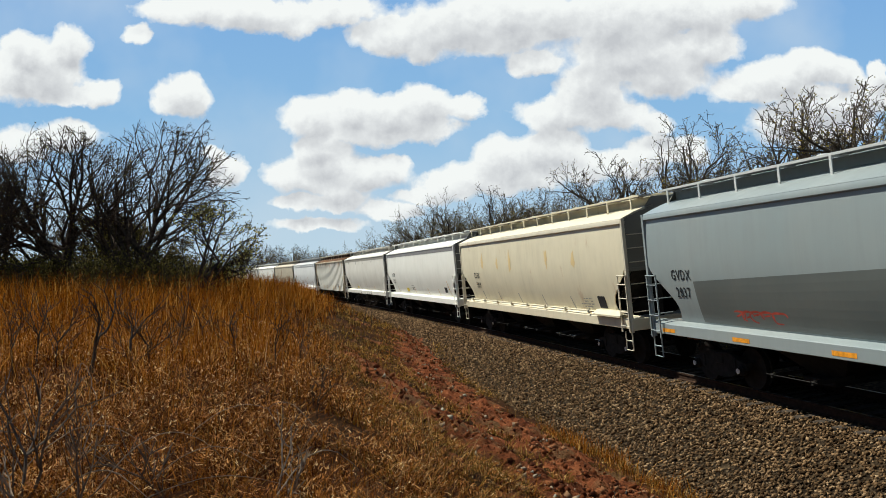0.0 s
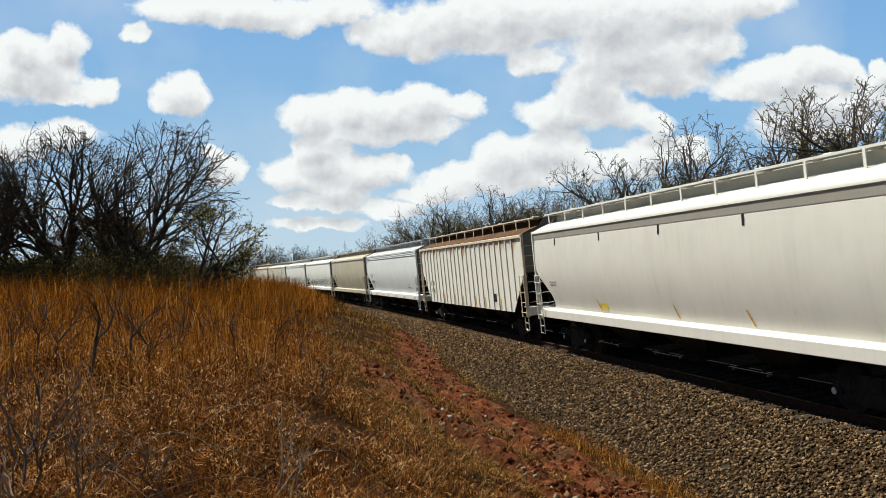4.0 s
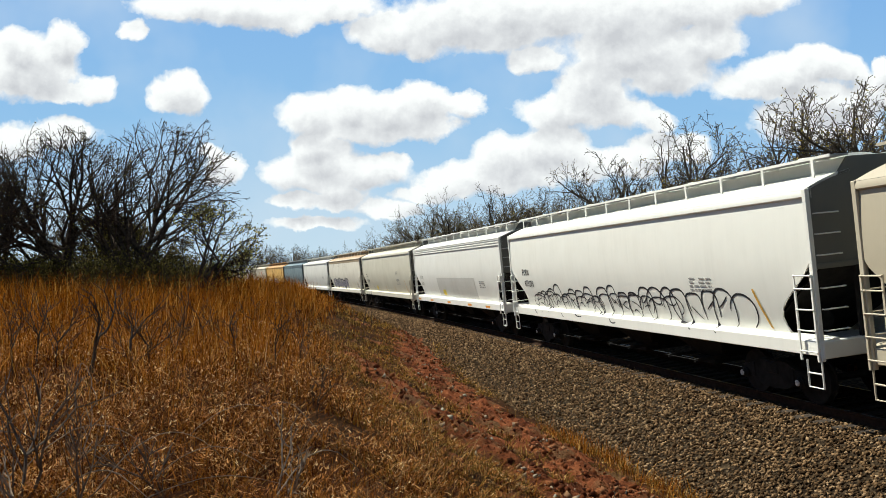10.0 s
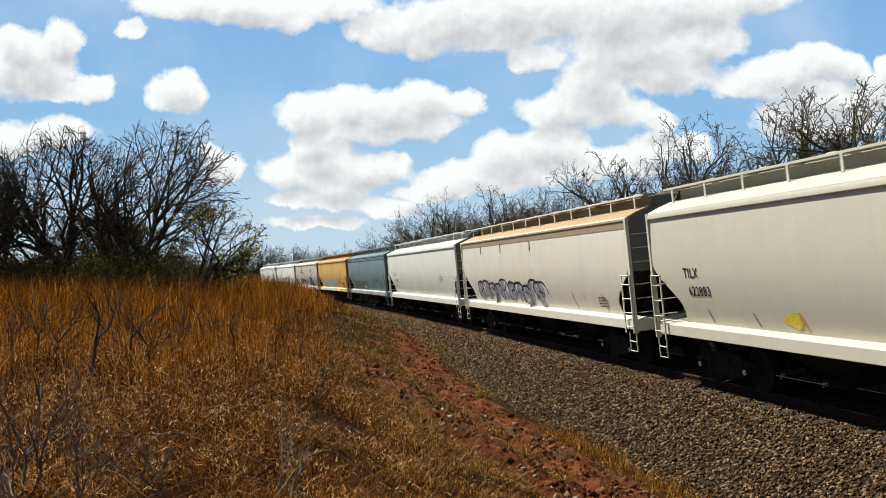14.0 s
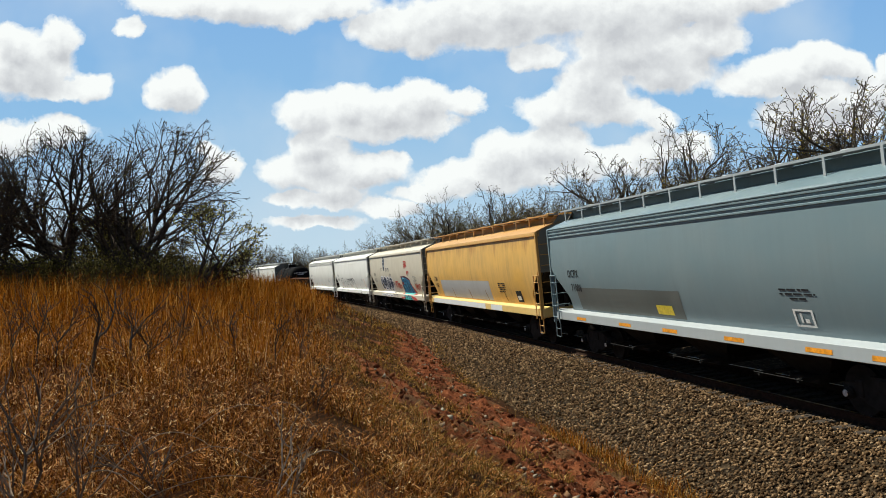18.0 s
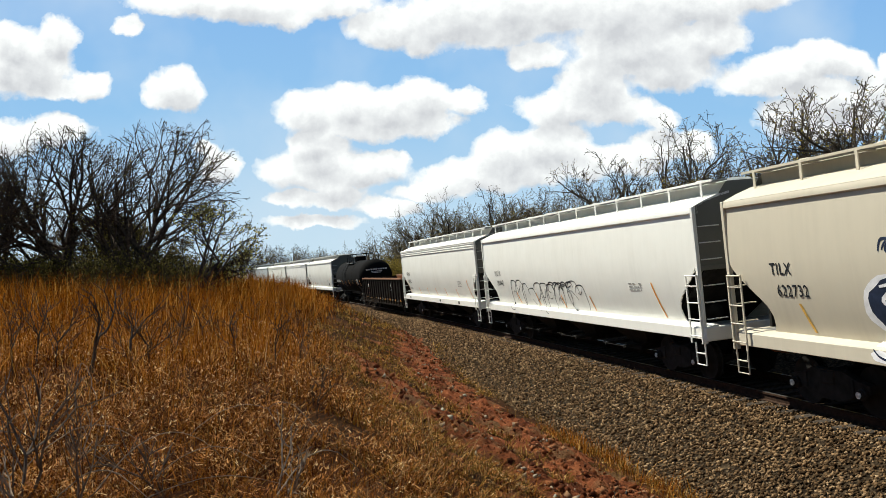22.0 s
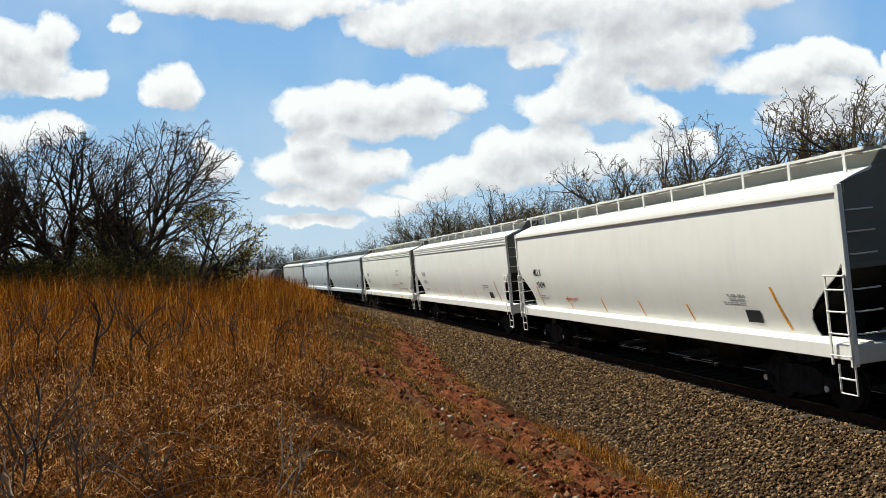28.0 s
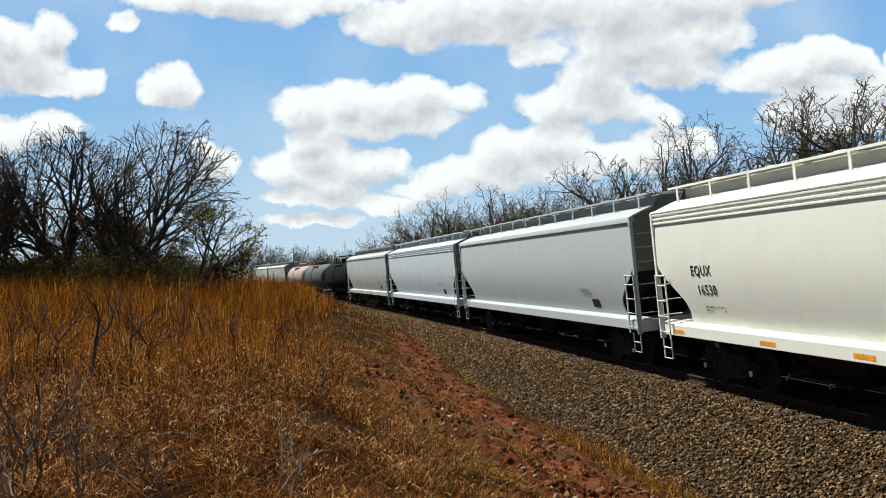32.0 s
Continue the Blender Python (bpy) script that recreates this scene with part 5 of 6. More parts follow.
    mark(c, "lip", bars([(-h + 2.92, 1.64, -h + 2.55, 1.80)]), WHITEINK, "data_plate_square")

    lb = body_length(14)
    h = lb / 2
    c = hopper(lb, paint("paint_beige", (0.57, 0.52, 0.42), 0.28, 0.03), "lip", label="beige covered hopper car with blue, red and black graffiti")
    place(c, 14)
    mark(c, "lip", words("TILX", h - 1.5, 2.62, 0.32), INK, "lettering")
    mark(c, "lip", words("622732", h - 1.6, 2.2, 0.32), INK, "lettering")
    teal = plain("teal_spray", (0.06, 0.35, 0.34), 0.6, 0, 0.4, 4)
    red = plain("red_graffiti", (0.44, 0.06, 0.045), 0.6, 0, 0.3, 6)
    pale = plain("white_spray", (0.75, 0.75, 0.78), 0.6, 0, 0.15)
    blue_ = plain("blue_spray", (0.04, 0.17, 0.31), 0.6, 0, 0.4, 4)
    navy = plain("navy_spray", (0.02, 0.03, 0.06), 0.6, 0, 0.3)
    def coat(sh, mat, lift, label=""):
        o = Shape()
        o.f = sh.f
        o.v = [((-hopper_side(z, "lip") if z > 1.5 else -1.535 + 2.2 * (z - 1.39) if z > 1.39 else -sill_face(z) + 0.003) - 0.004 * lift, y, z) for _, y, z in sh.v]
        for one in strokes(o):
            part("graffiti", one, mat, c, label)

    def patch(points):
        """A flat outline of (along, up), cut into a fan of narrow strips."""
        cy, cz = sum(q[0] for q in points) / len(points), sum(q[1] for q in points) / len(points)
        sh, k = Shape(), len(points)
        sh.v = [(0, cy, cz)]
        for t in (0.5, 1.0):
            sh.v += [(0, cy + (y - cy) * t, cz + (z - cz) * t) for y, z in points]
        for i in range(k):
            j = (i + 1) % k
            sh.f += [(0, 1 + i, 1 + j), (1 + i, 1 + k + i, 1 + k + j, 1 + j)]
        return sh

    # bubble letters, white rim, dark faces, pale highlights
    for i in range(4):
        y = 4.1 - i * 1.0
        coat(blob(y, 2.10 - 0.02 * i, 0.64, 0.54, 80 + i, rough=0.03), pale, 1, "white rim of bubble graffiti")
        coat(blob(y, 1.29, 0.56, 0.12, 84 + i, rough=0.04), pale, 1)
        coat(bars([(y + 0.5, 1.43, y - 0.5, 1.497)]), pale, 1)
    for i in range(4):
        y = 4.1 - i * 1.0
        coat(blob(y, 2.10 - 0.02 * i, 0.50, 0.46, 90 + i, rough=0.05), navy, 2, "dark face of bubble graffiti")
        forms = ([(0.22, 2.45), (-0.15, 2.50), (0.20, 2.15), (-0.2, 1.95), (0.1, 1.62)], [(0.28, 2.45), (0.22, 1.85), (-0.05, 1.66), (-0.28, 1.9), (-0.28, 2.4)],
                 [(0.25, 1.6), (0.22, 2.35), (-0.15, 2.40), (-0.12, 2.05), (0.15, 1.98), (-0.25, 1.55)], [(-0.25, 2.3), (0.15, 2.35), (0.25, 1.9), (-0.05, 1.6), (-0.28, 1.75)])
        sh = Shape()
        ribbon(sh, flowing([(y + a, 2.10 - 0.02 * i + (b - 2.05) * 0.8) for a, b in forms[i]]), 0.075)
        coat(sh, pale, 3, "white highlight of bubble graffiti")
        sh = Shape()
        ribbon(sh, flowing([(y + 0.48, 1.40), (y + 0.3, 1.26), (y - 0.1, 1.22), (y - 0.4, 1.30), (y - 0.46, 1.40)]), 0.045)
        coat(sh, navy, 2)
    # small figure outline above
    coat(blob(3.15, 3.5, 0.34, 0.5, 70, rough=0.05), navy, 1, "dark sprayed outline")
    coat(bars([(3.32, 3.30, 3.0, 3.38), (3.30, 3.55, 3.02, 3.62), (3.28, 3.75, 3.05, 3.82)]), pale, 2)
    for i, (y, z) in enumerate(((4.0, 3.05), (2.3, 3.05), (1.6, 3.0), (1.1, 2.6), (0.4, 2.0), (0.35, 1.3), (-0.2, 1.28), (-0.75, 1.28))):
        coat(loops(50 + i, y + 0.2, y - 0.2, z - 0.16, z + 0.16, 2, 0.05), navy, 1)
    # red halo, blue and teal piece
    coat(patch([(-2.2, 1.52), (-2.3, 2.1), (-2.2, 2.58), (-3.5, 2.6), (-4.6, 2.42), (-5.0, 1.95), (-5.5, 1.75), (-5.8, 1.52)]), red, 1, "red ground of the graffiti")
    coat(patch([(-2.1, 1.42), (-5.9, 1.42), (-6.1, 1.25), (-6.5, 1.1), (-2.4, 1.1), (-1.9, 1.2)]), red, 1, "red ground of the graffiti")
    coat(bars([(-2.1, 1.43, -5.9, 1.497)]), red, 1)
    coat(patch([(-2.32, 2.5), (-3.5, 2.5), (-4.5, 2.32), (-4.85, 1.95), (-5.25, 1.65), (-5.3, 1.52), (-2.45, 1.52), (-2.45, 1.9)]), blue_, 2, "blue graffiti piece")
    coat(patch([(-2.5, 1.42), (-5.3, 1.42), (-5.4, 1.1), (-2.7, 1.1)]), teal, 2, "teal lower graffiti piece")
    coat(bars([(-2.5, 1.43, -5.25, 1.497)]), teal, 2)
    dark_strokes = (((-2.5, 2.4), (-2.65, 1.75), (-2.95, 1.9), (-2.8, 2.3), (-3.1, 2.35), (-3.2, 1.7)), ((-3.45, 2.35), (-3.5, 1.75), (-3.8, 1.7), (-3.9, 2.2), (-3.65, 2.3)), ((-4.1, 2.3), (-4.15, 1.7), (-4.35, 2.0), (-4.7, 2.1)), ((-4.4, 1.95), (-4.7, 1.6), (-5.1, 1.62)),
                    ((-2.25, 2.55), (-3.5, 2.54), (-4.55, 2.36), (-4.9, 1.95), (-5.28, 1.62)), ((-2.35, 2.5), (-2.45, 2.0), (-2.47, 1.55)), ((-2.9, 1.39), (-3.0, 1.2), (-3.3, 1.2), (-3.35, 1.39)), ((-3.7, 1.39), (-3.75, 1.18), (-4.05, 1.36), (-4.3, 1.18), (-4.4, 1.39)), ((-4.7, 1.39), (-4.75, 1.2), (-5.1, 1.18)))
    for q in dark_strokes:
        sh = Shape()
        ribbon(sh, flowing(q), 0.07)
        coat(sh, navy, 4, "dark graffiti stroke")
    sky_blue = plain("light_blue_spray", (0.16, 0.42, 0.55), 0.6, 0, 0.3, 5)
    for q in (((-2.6, 2.42), (-2.9, 2.46), (-3.3, 2.42)), ((-3.0, 2.2), (-3.0, 1.8)), ((-3.6, 2.15), (-3.65, 1.85)), ((-4.25, 2.2), (-4.3, 1.8)), ((-3.1, 1.33), (-3.5, 1.32)), ((-4.0, 1.25), (-4.5, 1.26))):
        sh = Shape()
        ribbon(sh, flowing(q), 0.12)
        coat(sh, sky_blue, 3, "light blue spray highlight")
    for i, (y, z, a_, b_, k) in enumerate(((-0.9, 1.95, 0.7, 0.3, 8), (-1.5, 1.85, 0.5, 0.25, 6), (-6.5, 1.85, 0.65, 0.26, 8), (-3.85, 3.3, 0.42, 0.28, 5), (-3.85, 3.2, 0.36, 0.18, 5), (-4.4, 2.75, 0.3, 0.14, 4))):
        coat(loops(110 + i, y + a_, y - a_, z - b_, z + b_, k, 0.05), red, 2, "red sprayed scribble")
    stencil(c, "lip", -h + 2.9, 2.6, 0.9, 6, 27)
    ticks(c, "lip", lb, OCHRE, (0.85, 0.55, -0.85), 0.55)

    lb = body_length(15)
    h = lb / 2
    c = hopper(lb, paint("paint_white_h", (0.81, 0.81, 0.77), 0.22, 0.0), "lip", label="white covered hopper car with thin black sprayed tags")
    place(c, 15)
    mark(c, "lip", words("WLPX", h - 1.55, 2.6, 0.30), DIMINK, "lettering")
    mark(c, "lip", words("200442", h - 1.65, 2.2, 0.30), INK, "lettering")
    mark(c, "lip", loops(33, h - 3.3, h - 10.4, 1.22, 2.45, 11, 0.034), spray, "graffiti", "thin black sprayed tag")
    mark(c, "lip", loops(35, h - 7.4, h - 9.4, 2.0, 2.4, 5, 0.045), spray, "graffiti")
    ticks(c, "lip", lb, AMBER, (0.62, 0.33, 0.0, -0.32), 0.44)
    ticks(c, "lip", lb, AMBER, (-0.9,), 0.9)
    stencil(c, "lip", -h + 3.6, 2.4, 0.7, 3, 29)

    lb = body_length(16)
    h = lb / 2
    c = hopper(lb, paint("paint_white_i", (0.79, 0.785, 0.74), 0.2, 0.0), "lines", label="white covered hopper car with corrugated top and orange strips")
    place(c, 16)
    mark(c, "lines", words("WLPX", h - 1.3, 2.6, 0.34), INK, "lettering")
    mark(c, "lines", words("60160", h - 1.4, 2.15, 0.34), INK, "lettering")
    stencil(c, "lines", h - 1.5, 1.9, 0.8, 2, 30)
    ticks(c, "lines", lb, AMBER, (0.97,), 0.8)
    ticks(c, "lines", lb, AMBER, (0.6, 0.3, 0.02, -0.28, -0.6), 0.42)
    ticks(c, "lines", lb, AMBER, (-0.95,), 0.9)
    stencil(c, "lines", -h + 3.6, 2.35, 0.6, 4, 31)
    for f in (0.8, -0.1, -0.55):
        sh = bars([(f * h, 1.22, f * h - 0.25, 1.34)])
        sh.v = [(-sill_face(z), b, z) for _, b, z in sh.v]
        part("sill_plate", sh, INK, c)

    place(gondola(body_length(17)), 17)
    blk = paint("tank_black", (0.006, 0.0062, 0.0068), 0.04, 0.0, 0.85)
    place(tank(body_length(18), blk, label="black tank car with white stencils and a railed platform"), 18)

    plan = [
        (19, "lip", (0.76, 0.755, 0.71), "light grey-white covered hopper car with orange strips", ("MLLX", "97694")),
        (20, "lines", (0.78, 0.775, 0.74), "white covered hopper car with small orange strips", ("EQUX", "16503")),
        (21, "lines", (0.77, 0.775, 0.71), "cream-white covered hopper car with red sprayed scribbles", ("EQUX", "16530")),
        (22, "lip", (0.44, 0.48, 0.50), "pale grey covered hopper car with a plain side", None),
        (23, "lines", (0.50, 0.56, 0.61), "bluish white covered hopper car", None),
        (24, "lip", (0.42, 0.43, 0.43), "grey covered hopper car", None)]
    for i, style, col, label, text in plan:
        lb = body_length(i)
        h = lb / 2
        c = hopper(lb, paint("paint_car_tone", col, 0.22, 0.01), style, label=label)
        place(c, i)
        stencil(c, style, -h + 3.9, 2.2, 0.8, 3, 40 + i)
        if i != 21:
            mark(c, style, bars([(-h + 3.2, 1.62, -h + 2.7, 1.88)]), INK, "data_plate")
        if text:
            mark(c, style, words(text[0], h - 1.7, 2.6, 0.33), INK if i != 20 else DIMINK, "lettering")
            mark(c, style, words(text[1], h - 1.85, 2.16, 0.33), INK if i != 20 else DIMINK, "lettering")
            stencil(c, style, h - 2.0, 1.9, 0.8, 2, 50 + i)
        if i in (19, 20):
            ticks(c, style, lb, AMBER, (0.9,) if i == 19 else (), 0.7)
            ticks(c, style, lb, AMBER, (0.55, 0.2, -0.12, -0.45), 0.40)
            ticks(c, style, lb, AMBER, (-0.92,), 0.85)
        if i == 19:
            mark(c, style, loops(150, h - 4.2, h - 5.2, 1.72, 1.86, 6, 0.03), plain("pink_spray", (0.5, 0.12, 0.12), 0.6), "graffiti", "small red scribble")
        if i == 21:
            rp = plain("faded_red_spray", (0.36, 0.10, 0.07), 0.6)
            mark(c, style, loops(151, -h + 6.6, -h + 4.4, 1.52, 2.05, 6, 0.024), rp, "graffiti", "thin red sprayed scribble")
            mark(c, style, loops(152, -h + 4.0, -h + 1.9, 1.52, 1.80, 5, 0.024), rp, "graffiti")
            stencil(c, style, -h + 4.7, 3.0, 0.8, 5, 60)
            sill_tape(c, lb, AMBER, (0.9, 0.5, 0.2, -0.2, -0.6, -0.85), 0.5)

    place(tank(body_length(25), blk, label="plain black tank car far down the line", marks=False), 25)
    place(tank(body_length(26), paint("tank_grey", (0.07, 0.072, 0.075), 0.3, 0.05), label="dark grey tank car", marks=False), 26)
    place(tank(body_length(27), paint("tank_pink", (0.38, 0.27, 0.24), 0.3, 0.1), label="dusty pink tank car", marks=False), 27)
    far = [(28, (0.42, 0.43, 0.42)), (29, (0.55, 0.55, 0.54)), (30, (0.60, 0.58, 0.52))]
    for i, col in far:
        place(hopper(body_length(i), paint("paint_far", col, 0.25, 0.03), "lip", label="grey covered hopper car far down the line"), i)


build_train()


# ---- plants ----
BARK = plain("dark_bark", (0.065, 0.050, 0.040), 0.95, 0, 0.5, 8, 0.01)
BARK_PALE = plain("grey_bark", (0.085, 0.070, 0.056), 0.95, 0, 0.45, 6, 0.01)
TWIG = plain("twig_bark", (0.075, 0.060, 0.046), 0.95, 0, 0.4, 10)
TWIG_PALE = plain("pale_twigs", (0.19, 0.16, 0.115), 0.95, 0, 0.4, 10)
# paler bark tone that stands for the sun on lit branches
STICK = plain("sunlit_pale_stick", (0.22, 0.17, 0.13), 0.9, 0, 0.5, 12)
DARKSTICK = plain("dark_stick", (0.11, 0.085, 0.068), 0.9, 0, 0.5, 12)
LEAF_DARK = island("dark_leaves", [(0.0, (0.018, 0.024, 0.010)), (0.5, (0.045, 0.055, 0.018)), (0.85, (0.085, 0.088, 0.026)), (1.0, (0.14, 0.125, 0.045))], 0.75, 0.3)
LEAF_MIX = island("mixed_brush_leaves", [(0.0, (0.035, 0.033, 0.011)), (0.45, (0.095, 0.083, 0.024)), (0.85, (0.19, 0.16, 0.045)), (1.0, (0.30, 0.24, 0.08))], 0.75, 0.3)
LEAF_BUD = island("spring_buds", [(0.0, (0.078, 0.0754, 0.026)), (0.5, (0.182, 0.1625, 0.0455)), (1.0, (0.312, 0.26, 0.078))], 0.75, 0.5)
LEAF_OLIVE = island("olive_leaves", [(0.0, (0.0756, 0.0628, 0.0165)), (0.5, (0.2013, 0.1569, 0.033)), (0.85, (0.3522, 0.2632, 0.0549)), (1.0, (0.5033, 0.3811, 0.1098))], 0.8, 0.45)
LEAF_SUN = island("sunlit_spring_leaves", [(0.0, (0.078, 0.0715, 0.0195)), (0.5, (0.221, 0.195, 0.0455)), (0.85, (0.416, 0.351, 0.0845)), (1.0, (0.598, 0.507, 0.156))], 0.8, 0.6)
STRAW_TALL = island("russet_bluestem", [(0.0, (0.0246, 0.0057, 0.0008)), (0.33, (0.1222, 0.0344, 0.0032)), (0.7, (0.3253, 0.1074, 0.0087)), (0.92, (0.4879, 0.2011, 0.0223)), (1.0, (0.6693, 0.4317, 0.1184))], 0.6, 0.35)
# short blades coloured dark to give the shadows low among the stems
STRAW_SHADE = island("shade_dark_grass", [(0.0, (0.0069, 0.0017, 0.0001)), (0.42, (0.0423, 0.0102, 0.0007)), (0.75, (0.1283, 0.0373, 0.0023)), (0.93, (0.238, 0.0902, 0.0083)), (1.0, (0.3663, 0.1765, 0.0317))], 0.6, 0.35)
STRAW_CURL = island("straw_curls", [(0.0, (0.1206, 0.0351, 0.0079)), (0.5, (0.3619, 0.1467, 0.0352)), (0.85, (0.6271, 0.332, 0.1144)), (1.0, (0.9, 0.6847, 0.3693))], 0.45, 0.35)
STALKS = island("pale_stalks", [(0.0, (0.0855, 0.0406, 0.013)), (0.5, (0.1616, 0.0887, 0.0337)), (1.0, (0.2851, 0.1847, 0.0882))], 0.6, 0.0)
STRAW_GREY = island("short_dull_grass", [(0.0, (0.0297, 0.0174, 0.0039)), (0.5, (0.1192, 0.0697, 0.0128)), (0.85, (0.2867, 0.1687, 0.0339)), (1.0, (0.5474, 0.3575, 0.1057))], 0.7, 0.35)


def bend(rng, d, amount):
    v = Vector((rng.gauss(0, 1), rng.gauss(0, 1), rng.gauss(0, 1))) * amount
    return (d + v).normalized()


def grow(rng, start, way, length, radius, level, spec, wood, twigs, tips):
    """A limb in short bent lengths that sends off thinner limbs. An envelope (centre, half axes) bounds the crown."""
    steps = spec["steps"][level]
    env = spec.get("env")
    pts, p, d = [start], start.copy(), way.copy()
    for i in range(steps):
        d = bend(rng, d, spec["kink"][level])
        d = (d + Vector((spec.get("lean", 0), 0, spec["lift"][level]))).normalized()
        p = p + d * (length / steps)
        if env and i > 0:
            (cx, cy, cz), (ax, ay, az) = env
            if ((p.x - cx) / ax) ** 2 + ((p.y - cy) / ay) ** 2 + ((p.z - cz if level and spec.get("afloat") else max(0.0, p.z - cz)) / az) ** 2 > rng.uniform(0.70, 1.15):
                break
        pts.append(p.copy())
    steps = len(pts) - 1
    rr = [max(spec.get("thin", 0.004), radius * (1 - 0.72 * i / steps)) for i in range(steps + 1)]
    (wood if level < 2 else twigs).tube(pts, rr, 6 if level == 0 else 5 if level == 1 else 3)
    if level >= spec.get("leafy", 9):
        tips += [(q, d) for q in pts[1:-1]]
    if level >= spec["levels"]:
        tips.append((pts[-1], d))
        tips.append((pts[len(pts) // 2], d))
        return
    k = spec["kids"][level]
    for j in range(k):
        f = spec["from"][level] + (1 - spec["from"][level]) * (j + rng.random()) / k
        i = min(steps - 1, int(f * steps))
        q = pts[i].lerp(pts[i + 1], f * steps - i)
        base = (pts[i + 1] - pts[i]).normalized()
        side = base.orthogonal().normalized()
        side.rotate(Matrix.Rotation(rng.uniform(0, 6.283), 3, base))
        a = radians(rng.uniform(*spec["angle"][level]))
        nd = (base * math.cos(a) + side * math.sin(a)).normalized()
        grow(rng, q, nd, length * rng.uniform(*spec["ratio"][level]) * (1.12 - 0.5 * f), rr[i] * rng.uniform(0.5, 0.72), level + 1, spec, wood, twigs, tips)


def leaf_cloud(rng, tips, share, spread, size, per):
    """Small leaves round the ends of the twigs."""
    out = []
    for p, d in tips:
        if rng.random() > share:
            continue
        for _ in range(per):
            out.append((p.x + rng.gauss(0, spread), p.y + rng.gauss(0, spread), p.z + rng.gauss(0, spread), size * rng.uniform(0.5, 1.3)))
    a = np.array(out)
    k = len(a)
    g = np.random.default_rng(rng.randint(0, 10 ** 6))
    u = g.normal(size=(k, 3))
    u /= np.linalg.norm(u, axis=1)[:, None]
    w = np.cross(u, g.normal(size=(k, 3)))
    w /= np.linalg.norm(w, axis=1)[:, None]
    c, s = a[:, None, :3], a[:, 3][:, None, None]
    v = np.concatenate([c - u[:, None] * s, c + w[:, None] * s * 0.5, c + u[:, None] * s, c - w[:, None] * s * 0.5], 1)
    return v.reshape(-1, 3), np.arange(4 * k).reshape(-1, 4)


def tree(seed, height_, spread, spec, bark, twig, leaf, share, per, leaf_size, label, lean=0.0, stems=1):
    rng = random.Random(seed)
    ob = new("tree")
    tagged(ob, label, "tree")
    wood, twigs, tips = Shape(), Shape(), []
    sp = dict(spec)
    for k in range(stems):
        a = rng.uniform(0, 6.283)
        out = spread * (0.25 if stems == 1 else 0.8)
        way = Vector((math.cos(a) * out + lean, math.sin(a) * out, 1)).normalized()
        base = Vector((math.cos(a) * 0.25 * (stems > 1), math.sin(a) * 0.25 * (stems > 1), -0.25))
        grow(rng, base, way, height_ * rng.uniform(0.5, 0.62), 0.036 * height_ * rng.uniform(0.75, 1.05) / (1 + 0.25 * (stems - 1)), 0, sp, wood, twigs, tips)
    grown = 1.0 if "env" in sp else height_ / float(np.percentile([v[2] for v in twigs.v], 99.3))
    for sh in (wood, twigs):
        sh.v = [(x * grown, y * grown, z * grown) for x, y, z in sh.v]
    tips = [(p * grown, d) for p, d in tips]
    part("trunk", wood, bark, ob, smooth=True)
    part("twig_spray", twigs, twig, ob)
    if share > 0:
        v, f = leaf_cloud(rng, tips, share, 0.07, leaf_size, per)
        me = fast_mesh("crown", v, f, leaf)
        part("crown", me, leaf, ob, "sparse spring leaves")
    return ob


MESQUITE = {"thin": 0.0095, "levels": 4, "leafy": 4, "steps": [3, 12, 9, 6, 4], "kink": [0.10, 0.12, 0.17, 0.22, 0.26], "lift": [0.02, 0.03, 0.05, 0.06, 0.05], "kids": [9, 8, 5, 3],
            "from": [0.12, 0.16, 0.15, 0.12], "angle": [(10, 82), (18, 50), (20, 52), (22, 55)], "ratio": [(3.4, 4.6), (0.30, 0.52), (0.38, 0.62), (0.36, 0.6)]}
SWEEP = dict(MESQUITE, lean=0.05, lift=[0.0, 0.012, 0.03, 0.03, 0.01], kids=[10, 8, 5, 3])
BARE = {"thin": 0.0085, "levels": 4, "steps": [7, 7, 5, 4, 3], "kink": [0.10, 0.16, 0.22, 0.26, 0.28], "lift": [0.05, 0.08, 0.07, 0.05, 0.03], "kids": [10, 6, 4, 3],
        "from": [0.30, 0.2, 0.15, 0.1], "angle": [(22, 55), (22, 52), (25, 58), (25, 60)], "ratio": [(0.55, 0.85), (0.45, 0.7), (0.42, 0.7), (0.4, 0.65)]}


def stand(ob, x, y, rz=0.0, drop=0.0):
    ob.matrix_basis = pose(x, y, ground_z(x, y) - drop, 0, 0, rz)
    return ob


def by_angle(px, dist):
    """A place in plan that many metres off, along the way through a column of the picture."""
    a = radians(YAW) + math.atan((px - 784) / 1385)
    return dist * math.sin(a), dist * math.cos(a)


